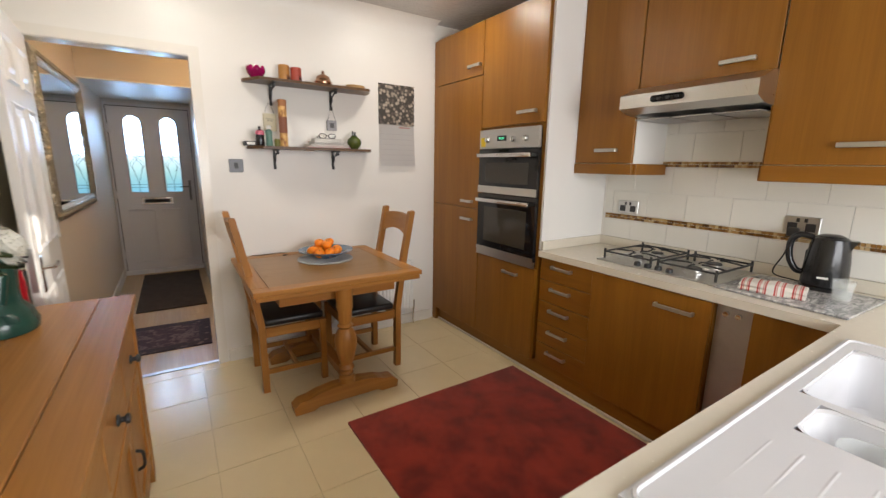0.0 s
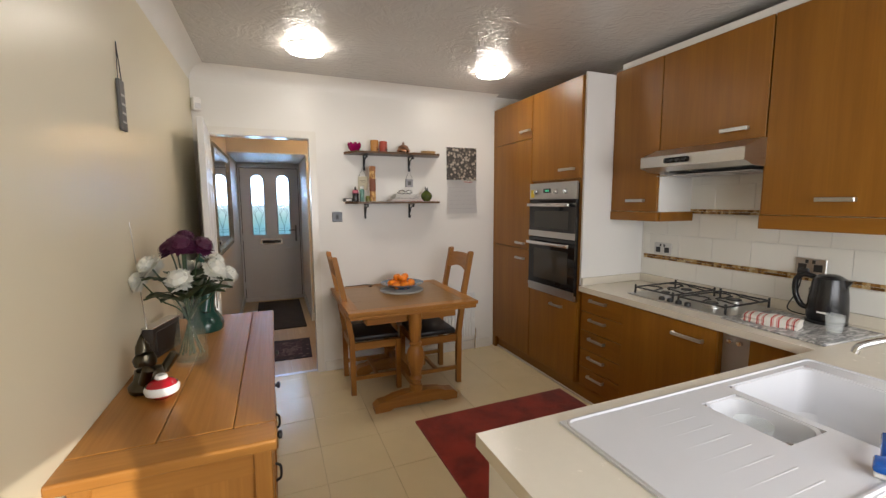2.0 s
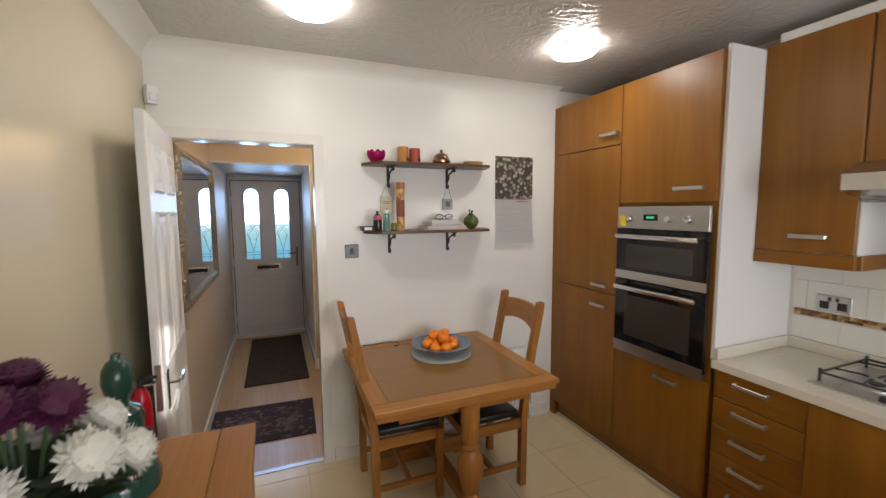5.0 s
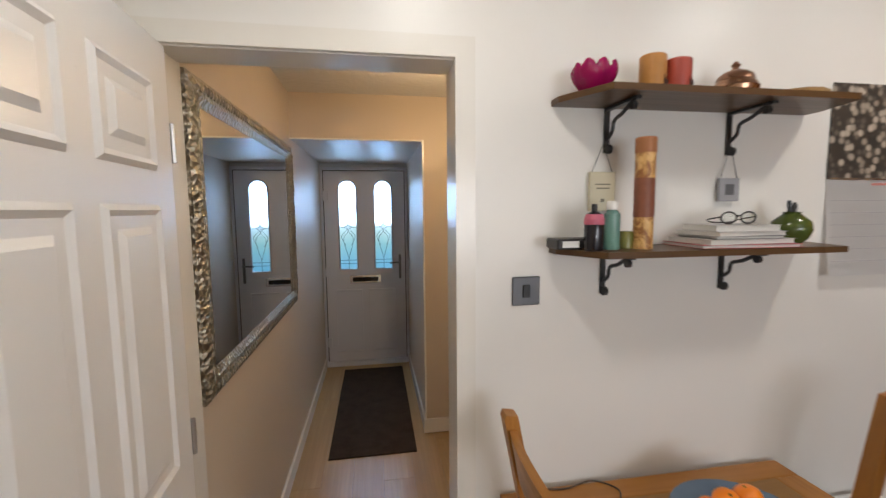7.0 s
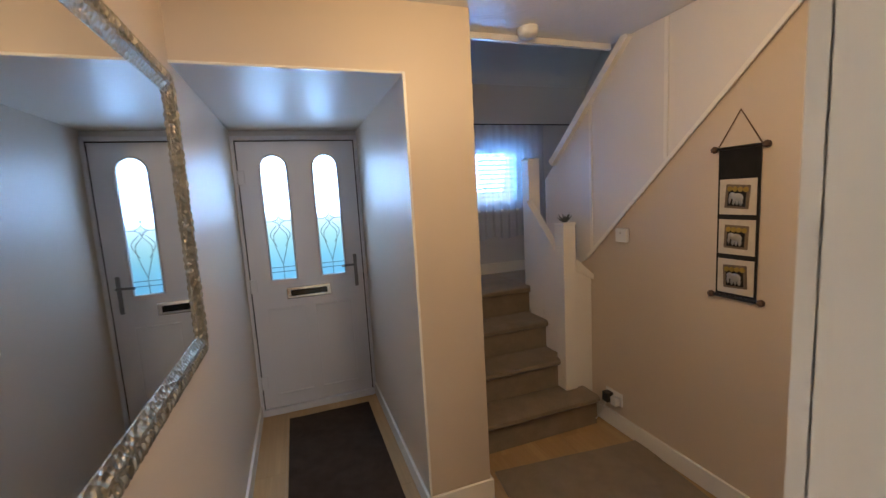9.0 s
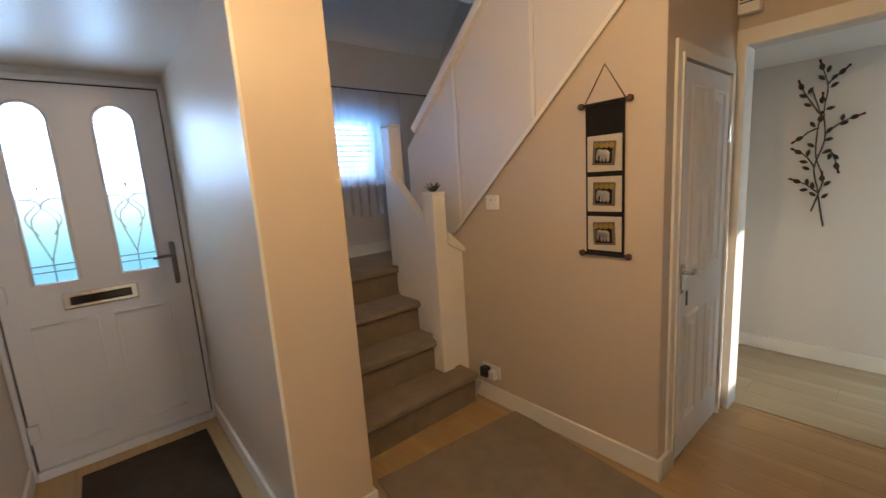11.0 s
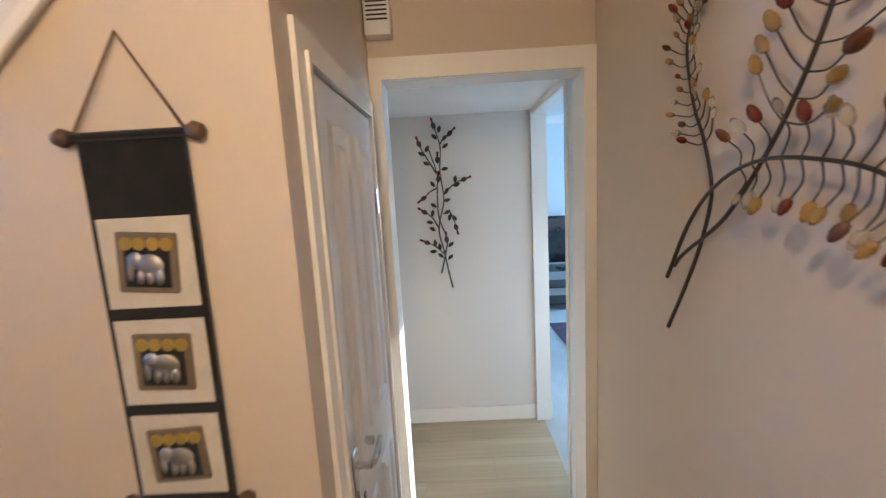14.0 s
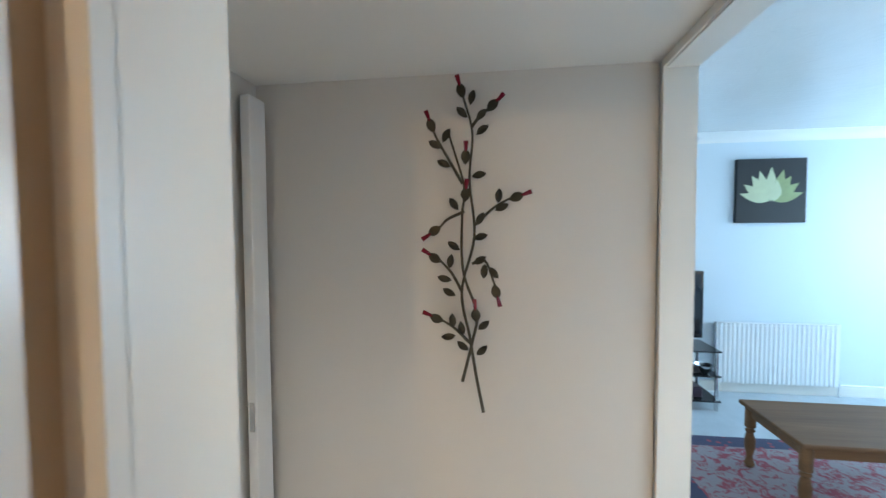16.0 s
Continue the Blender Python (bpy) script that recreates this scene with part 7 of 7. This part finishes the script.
# hall radiator and wire art with glass drops
radiator("hall_radiator", pose(2.10, 3.8195, 0.18, 0, 0, 180), 0.95, 0.60, "white panel radiator in the hall")
art = thing("glass_drop_wall_art", pose(2.39, 3.818, 1.26), "black wire branch wall art with amber and red glass drops", "wall art")
M_WIRE = paint("dark_bronze_wire", (0.035, 0.026, 0.020), 0.4, 0.3, 40)
drop_mats = [gloss("amber_drop", (0.58, 0.36, 0.10), 0.06, 0.3, trans=0.65), gloss("red_drop", (0.20, 0.030, 0.014), 0.08, 0.3, trans=0.3), gloss("clear_drop", (0.80, 0.72, 0.58), 0.05, 0.1, trans=0.8), gloss("brown_drop", (0.12, 0.04, 0.02), 0.1, 0.3)]
stems = ([(2.585, 1.235), (2.51, 1.365), (2.455, 1.48), (2.43, 1.58), (2.46, 1.68), (2.505, 1.77), (2.535, 1.88), (2.52, 1.95), (2.49, 2.0)],
         [(2.55, 1.40), (2.51, 1.437), (2.374, 1.529), (2.276, 1.644), (2.221, 1.733), (2.175, 1.831), (2.12, 2.0), (2.09, 2.12)],
         [(2.565, 1.37), (2.476, 1.515), (2.38, 1.599), (2.268, 1.634), (2.132, 1.621), (2.054, 1.593), (1.99, 1.555)])
for si, pts in enumerate(stems):
    cp = curve_pts([(x - 2.4, 0.022 + 0.008 * si, z - 1.24) for x, z in pts], 8)
    sp = part("branch", tube(bmesh.new(), cp, 0.0048, 7, 0.0028), M_WIRE, art, "", True)
    first_k = int(len(cp) * (0.50, 0.50, 0.42)[si])
    for k in range(first_k, len(cp), 3 if si == 1 else 2):
        for side in (-1, 1):
            d = (cp[min(k + 1, len(cp) - 1)] - cp[k - 1]).normalized()
            nrm = Vector((-d.z, 0, d.x)) * side
            ln = (0.05, 0.09, 0.075)[si] * random.uniform(0.75, 1.15)
            tip = cp[k] + d * ln * (0.55 if si < 2 else 0.15) + nrm * ln * 0.85 + Vector((0, random.uniform(0.0, 0.02), 0))
            mid = cp[k] + d * ln * 0.15 + nrm * ln * 0.45
            tw = part("twig", tube(bmesh.new(), curve_pts([cp[k], mid, tip], 4), 0.0017, 5), M_WIRE, sp)
            q = (tip - mid).to_track_quat("Z", "Y").to_matrix().to_4x4()
            s = (0.55, 0.88, 0.7)[si] * random.uniform(0.8, 1.15)
            part("glass_drop", lathe(bmesh.new(), [(0, -0.004 * s), (0.008 * s, 0.0), (0.0125 * s, 0.012 * s), (0.0115 * s, 0.026 * s), (0.006 * s, 0.038 * s), (0, 0.042 * s)], 9, Matrix.Translation(tip) @ q), random.choice(drop_mats + drop_mats[:1] + drop_mats[2:]), tw, "", True)

# ---- lobby branch art ----
a2 = thing("metal_branch_art", pose(4.262, 4.44, 0.95), "dark metal leaf branch wall art with red tips", "wall art")
M_BRONZE = metal("dark_bronze_leaf", (0.11, 0.10, 0.075), 0.38)
def P(cx, cy, off=0.02):
    return Vector((-off, 4.475 - 0.00100 * (cx - 285) - 4.44, 2.078 - 0.00101 * (cy - 100) - 0.95))
branches = (((367, 1190), (345, 1080), (322, 940), (296, 790), (338, 610), (322, 430), (332, 280), (303, 165)),
            ((297, 1090), (330, 960), (345, 860), (300, 720), (298, 540), (305, 450), (255, 280)),
            ((300, 440), (222, 305), (205, 268)), ((305, 530), (250, 555), (225, 580)), ((338, 575), (400, 520), (452, 490)),
            ((330, 700), (372, 690), (405, 770)), ((296, 790), (262, 730), (225, 690)), ((322, 960), (270, 912), (225, 885)), ((330, 260), (360, 222), (385, 205)))
for pts in branches:
    part("branch", tube(bmesh.new(), curve_pts([P(*p) for p in pts], 6), 0.0055, 6, 0.0035), M_BRONZE, a2, "", True)
def leaf_shape(c, ang, ln, w):
    bm = bmesh.new()
    d, s = Vector((0, -math.cos(ang), math.sin(ang))), Vector((0, math.sin(ang), math.cos(ang)))
    n = 6
    rows = []
    for k in range(n + 1):
        t = k / n
        ww = w * math.sin(math.pi * t) ** 0.8 + 0.0006
        p = c + d * ln * t + Vector((-0.010 * math.sin(2.6 * t), 0, 0))
        rows.append((bm.verts.new(p + s * ww), bm.verts.new(p + Vector((0.004, 0, 0))), bm.verts.new(p - s * ww)))
    for p, q in zip(rows, rows[1:]):
        bm.faces.new((p[0], p[1], q[1], q[0]))
        bm.faces.new((p[1], p[2], q[2], q[1]))
    bmesh.ops.solidify(bm, geom=bm.faces[:], thickness=0.0012)
    return bm
for cx, cy, deg in ((325, 190, 75), (315, 230, 135), (345, 240, 45), (345, 285, 35), (230, 325, 150), (235, 305, 60), (260, 385, 155), (330, 418, 10), (285, 525, 125), (415, 505, 85), (405, 528, 25), (345, 575, 60), (335, 618, 15), (290, 655, 145),
                    (335, 700, 30), (372, 700, 265), (385, 710, 310), (255, 715, 80), (262, 755, 165), (275, 805, 150), (268, 910, 95), (275, 938, 185), (300, 935, 100), (318, 985, 140), (345, 1000, 45), (350, 915, 40)):
    part("leaf", leaf_shape(P(cx, cy), radians(deg), 0.048, 0.0115), M_BRONZE, a2, "", True)
M_TIP = gloss("red_enamel_tip", (0.22, 0.012, 0.03), 0.2, 0.3)
for cx, cy, deg in ((303, 170, 105), (380, 215, 45), (207, 275, 110), (228, 578, 215), (450, 495, 20), (402, 765, 285), (228, 695, 145), (235, 890, 155), (345, 890, 95), (310, 380, 88), (308, 500, 85)):
    c = P(cx, cy, 0.026)
    bd = part("bud", leaf_shape(c, radians(deg), 0.05, 0.015), M_BRONZE, a2, "", True)
    d = Vector((0, -math.cos(radians(deg)), math.sin(radians(deg))))
    part("bud_tip", tube(bmesh.new(), [c + d * 0.040, c + d * 0.075 + Vector((-0.008, 0, 0))], 0.005, 7, 0.008), M_TIP, bd, "red enamel tip", True)

# ---- living room ----
tvs = thing("tv_stand", pose(6.89, 2.50, 0), "black glass television stand with chrome legs", "tv stand")
for z in (0.08, 0.30, 0.517):
    part("glass_shelf", box(bmesh.new(), -0.20, 0.22, -0.05, 0.85, z, z + 0.012, 0.003), M_BLACK, tvs, "black glass shelf")
for x in (-0.17, 0.19):
    for y in (-0.02, 0.82):
        part("chrome_leg", cyl(bmesh.new(), (x, y, 0), (x, y, 0.517), 0.017, 12), M_CHROME, tvs, "", True)
tv = thing("television", pose(6.89, 2.89, 0.530), "flat black television on the stand", "television")
part("foot", lathe(bmesh.new(), [(0, 0), (0.16, 0), (0.15, 0.014), (0.03, 0.02), (0.03, 0.08), (0, 0.08)], 24), M_BLACK, tv, "", True)
part("screen_housing", box(bmesh.new(), -0.02, 0.04, -0.36, 0.46, 0.07, 0.68, 0.008, 2), M_BLACK, tv, "", True)
part("screen", box(bmesh.new(), -0.023, -0.02, -0.335, 0.435, 0.11, 0.65), gloss("dark_screen", (0.012, 0.014, 0.018), 0.08), tv)
for z, w, h, nm, col in ((0.3125, 0.26, 0.06, "media_player", (0.03, 0.03, 0.035)), (0.0925, 0.30, 0.09, "dark_storage_box", (0.05, 0.03, 0.05))):
    e = thing(nm, pose(6.89, 2.72, z), "dark box on the television stand shelf", "media player" if nm == "media_player" else "box")
    part("casing", box(bmesh.new(), -0.12, 0.12, -w / 2, w / 2, 0, h, 0.006), gloss(nm + "_case", col, 0.3), e)
bwl = thing("silver_bowl", pose(6.80, 2.55, 0.3125), "small silver bowl on the stand shelf", "bowl")
part("bowl_body", lathe(bmesh.new(), [(0, 0), (0.04, 0), (0.075, 0.05), (0.078, 0.07), (0.07, 0.05), (0.035, 0.01), (0, 0.01)], 18), M_CHROME, bwl, "", True)
radiator("living_radiator", pose(LIV - 0.001, 2.285, 0.11, 0, 0, -90), 1.06, 0.58, "white panel radiator in the living room", 26)
lp = thing("lily_canvas", pose(LIV - 0.002, 1.83, 1.645), "square black canvas picture of a white water lily", "picture")
part("canvas", box(bmesh.new(), -0.04, 0, -0.30, 0.30, 0, 0.60, 0.004), paint("black_canvas", (0.008, 0.008, 0.009), 0.5), lp)
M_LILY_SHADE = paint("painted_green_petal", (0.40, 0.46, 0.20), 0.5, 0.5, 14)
M_LILY = paint("painted_white_petal", (0.62, 0.66, 0.42), 0.5, 0.3, 14)
for ang, ln, w, oy, k in ((90, 0.32, 0.048, 0.0, 1), (76, 0.30, 0.05, 0.03, 2), (104, 0.29, 0.05, -0.03, 3), (60, 0.27, 0.055, 0.03, 4), (122, 0.28, 0.055, -0.02, 5), (40, 0.26, 0.05, 0.03, 6), (142, 0.26, 0.05, -0.03, 7), (18, 0.25, 0.04, 0.03, 8), (163, 0.25, 0.04, -0.03, 9), (82, 0.20, 0.055, 0.02, 11), (100, 0.19, 0.055, -0.03, 13)):
    bm = bmesh.new()
    a = radians(ang)
    d, s = Vector((0, -math.cos(a), math.sin(a))), Vector((0, math.sin(a), math.cos(a)))
    c = Vector((-0.0402 - 0.0004 * k, -oy, 0.20))
    rows = [(bm.verts.new(c + d * ln * t + s * (w * math.sin(math.pi * t ** 0.8) + 0.001)), bm.verts.new(c + d * ln * t - s * (w * math.sin(math.pi * t ** 0.8) + 0.001))) for t in (0, 0.15, 0.35, 0.55, 0.75, 0.9, 1.0)]
    for p, q in zip(rows, rows[1:]):
        bm.faces.new((p[0], p[1], q[1], q[0]))
    part("painted_petal", bm, M_LILY if k % 2 else M_LILY_SHADE, lp, "pale painted petal")
flat_rug("persian_rug", pose(5.36, 2.41, 0.0, 0, 0, 1), 1.72, 1.75, 0.012, rug_mat("persian_pattern", (0.36, 0.30, 0.30), (0.07, 0.07, 0.12), (0.36, 0.07, 0.085), 1.72, 1.75, 0.15), "patterned red and navy persian rug")
ct = thing("coffee_table", pose(5.56, 2.26, 0.0135), "dark oak coffee table with turned legs on the rug", "table")
M_DOAK = wood("dark_oak", (0.20, 0.095, 0.035), (0.125, 0.056, 0.02), "y", 0.6, 0.8, 1.0, 0.15, 0.0)
part("tabletop", box(bmesh.new(), -0.30, 0.30, -0.50, 0.50, 0.405, 0.432, 0.008, 2), M_DOAK, ct)
part("apron", boxes((-0.26, -0.24, -0.46, 0.46, 0.34, 0.404), (0.24, 0.26, -0.46, 0.46, 0.34, 0.404), (-0.239, 0.239, -0.46, -0.44, 0.34, 0.404), (-0.239, 0.239, 0.44, 0.46, 0.34, 0.404)), M_DOAK, ct)
for x in (-0.25, 0.25):
    for y in (-0.45, 0.45):
        part("turned_leg", lathe(bmesh.new(), [(0, 0), (0.02, 0), (0.03, 0.02), (0.022, 0.05), (0.018, 0.08), (0.03, 0.13), (0.032, 0.18), (0.02, 0.23), (0.03, 0.245), (0.02, 0.26), (0.032, 0.27), (0.032, 0.40), (0, 0.40)], 14, pose(x, y, 0)), M_DOAK, ct, "", True)
rm = thing("remote_control", pose(5.47, 2.12, 0.447, 0, 0, 20), "black remote control on the coffee table", "remote control")
part("casing", box(bmesh.new(), -0.022, 0.022, -0.08, 0.08, 0, 0.018, 0.005, 2), M_IRON, rm, "", True)
structure("baseboard_living", boxes((LIV - 0.016, LIV, -0.45, 3.70, 0, 0.11), (4.25, LIV - 0.02, 3.74, 3.756, 0, 0.11), bevel=0.003), M_TRIM, "white living room baseboard", "baseboard")
bm = coving(bmesh.new(), 4.1, 0.09)
bmesh.ops.transform(bm, matrix=pose(LIV, -0.45, 2.5, 0, 0, 90), verts=bm.verts)
structure("trim_coving_living", bm, M_WHITE, "white living room coving", "coving", True)

# ---- landing window and net curtain ----
win = structure("window_landing", boxes((1.30, 1.35, 7.16, 7.22, 1.47, 2.04), (2.42, 2.47, 7.16, 7.22, 1.47, 2.04), (1.35, 2.42, 7.16, 7.22, 1.47, 1.52), (1.35, 2.42, 7.16, 7.22, 1.99, 2.04), (1.955, 2.0, 7.16, 7.22, 1.52, 1.99), bevel=0.003),
                M_PLASTIC_W, "white landing window frame with two panes", "window")
for a, b in ((1.35, 1.955), (2.0, 2.42)):
    p = part("pane", boxes((a, b, 7.188, 7.194, 1.52, 1.99)), M_GLASS, win)
    p.visible_shadow = False
M_SLAT = paint("white_slat", (0.75, 0.76, 0.78), 0.4)
for a, b in ((1.355, 1.95), (2.005, 2.415)):
    slat_me = None
    for k in range(11):
        if slat_me is None:
            ob = part("slat", boxes((0, b - a, -0.018, 0.018, 0, 0.003)), M_SLAT, win)
            slat_me = ob.data
        else:
            ob = new("slat", slat_me)
            ob.parent = win
        ob.location, ob.rotation_euler = (a, 7.136, 1.535 + k * 0.043), (radians(-18), 0, 0)
structure("window_sill_landing", boxes((1.28, 2.49, 7.04, 7.16, 1.445, 1.469), bevel=0.005), M_TRIM, "white landing window sill", "sill")
def net():
    m, nt, b = node_mat("white_net_voile")
    out = nt.nodes["Material Output"]
    t1, t2, mxs = nt.nodes.new("ShaderNodeBsdfTransparent"), nt.nodes.new("ShaderNodeBsdfTranslucent"), nt.nodes.new("ShaderNodeMixShader")
    t2.inputs[0].default_value = (0.85, 0.88, 0.92, 1)
    d, mx2 = nt.nodes.new("ShaderNodeBsdfDiffuse"), nt.nodes.new("ShaderNodeMixShader")
    d.inputs[0].default_value = (0.80, 0.82, 0.85, 1)
    mx2.inputs[0].default_value = 0.4
    nt.links.new(t2.outputs[0], mx2.inputs[1]), nt.links.new(d.outputs[0], mx2.inputs[2])
    nt.links.new(ranged(nt, noise_tex(nt, coords(nt), 500, 2), 0.40, 0.70), mxs.inputs[0])
    nt.links.new(t1.outputs[0], mxs.inputs[1]), nt.links.new(mx2.outputs[0], mxs.inputs[2])
    nt.links.new(mxs.outputs[0], out.inputs[0])
    return m
cu = thing("net_curtain", pose(1.93, 7.03, 1.20), "sheer white gathered net curtain over the landing window", "curtain")
bm = bmesh.new()
nx, nz = 150, 8
g = []
for i in range(nx + 1):
    x = -0.72 + 1.44 * i / nx
    g.append([bm.verts.new((x, 0.016 * math.sin(i * 0.75) * (0.5 + 0.5 * (1 - j / nz)) + 0.006 * math.sin(i * 0.31 + j), 1.03 * j / nz + (0.012 * math.sin(i * 0.22) if j == 0 else 0))) for j in range(nz + 1)])
for i in range(nx):
    for j in range(nz):
        bm.faces.new((g[i][j], g[i + 1][j], g[i + 1][j + 1], g[i][j + 1]))
part("voile", bm, net(), cu, "", True)
part("curtain_rod", cyl(bmesh.new(), (-0.70, 0, 1.035), (1.08, 0, 1.035), 0.006, 8), M_IRON, cu, "thin dark curtain rod")

# ---- floor pieces ----
def pieces(parent, x0, x1, y0, y1, w, l, mat, name, stagger=0.0, gap=0.0015, t=0.006):
    """Tiles or planks laid in a grid and cut at the edges, l along y."""
    cache = {}
    i, x = 0, x0
    while x < x1 - 0.01:
        xa, xb = x, min(x + w, x1)
        y = y0 - (stagger * (i % 3) / 3.0) * l
        while y < y1 - 0.005:
            ya, yb = max(y, y0), min(y + l, y1)
            if yb - ya > 0.03:
                key = (round(xb - xa, 3), round(yb - ya, 3))
                if key not in cache:
                    ob = part(name, box(bmesh.new(), gap, xb - xa - gap, gap, yb - ya - gap, -t + 0.0005, 0.0, 0.0012), mat, parent)
                    cache[key] = ob.data
                else:
                    ob = new(name, cache[key])
                    ob.parent = parent
                ob.location = (xa, ya, 0)
            y += l
        x += w
        i += 1


pieces(floor_k, 0.15 - 0.25, 3.24, -0.95, 3.74, 0.38, 0.38, M_VINYL, "tile", 0.0, 0.0010)
pieces(floor_h, HX0, 3.28, 3.74, 7.10, 0.19, 1.2, M_LAM, "plank", 1.0, 0.0006)
pieces(floor_l, 3.28, 4.27, 3.80, 5.2, 0.19, 1.2, M_LAMP, "plank", 1.0, 0.0006)
splash_tiles()
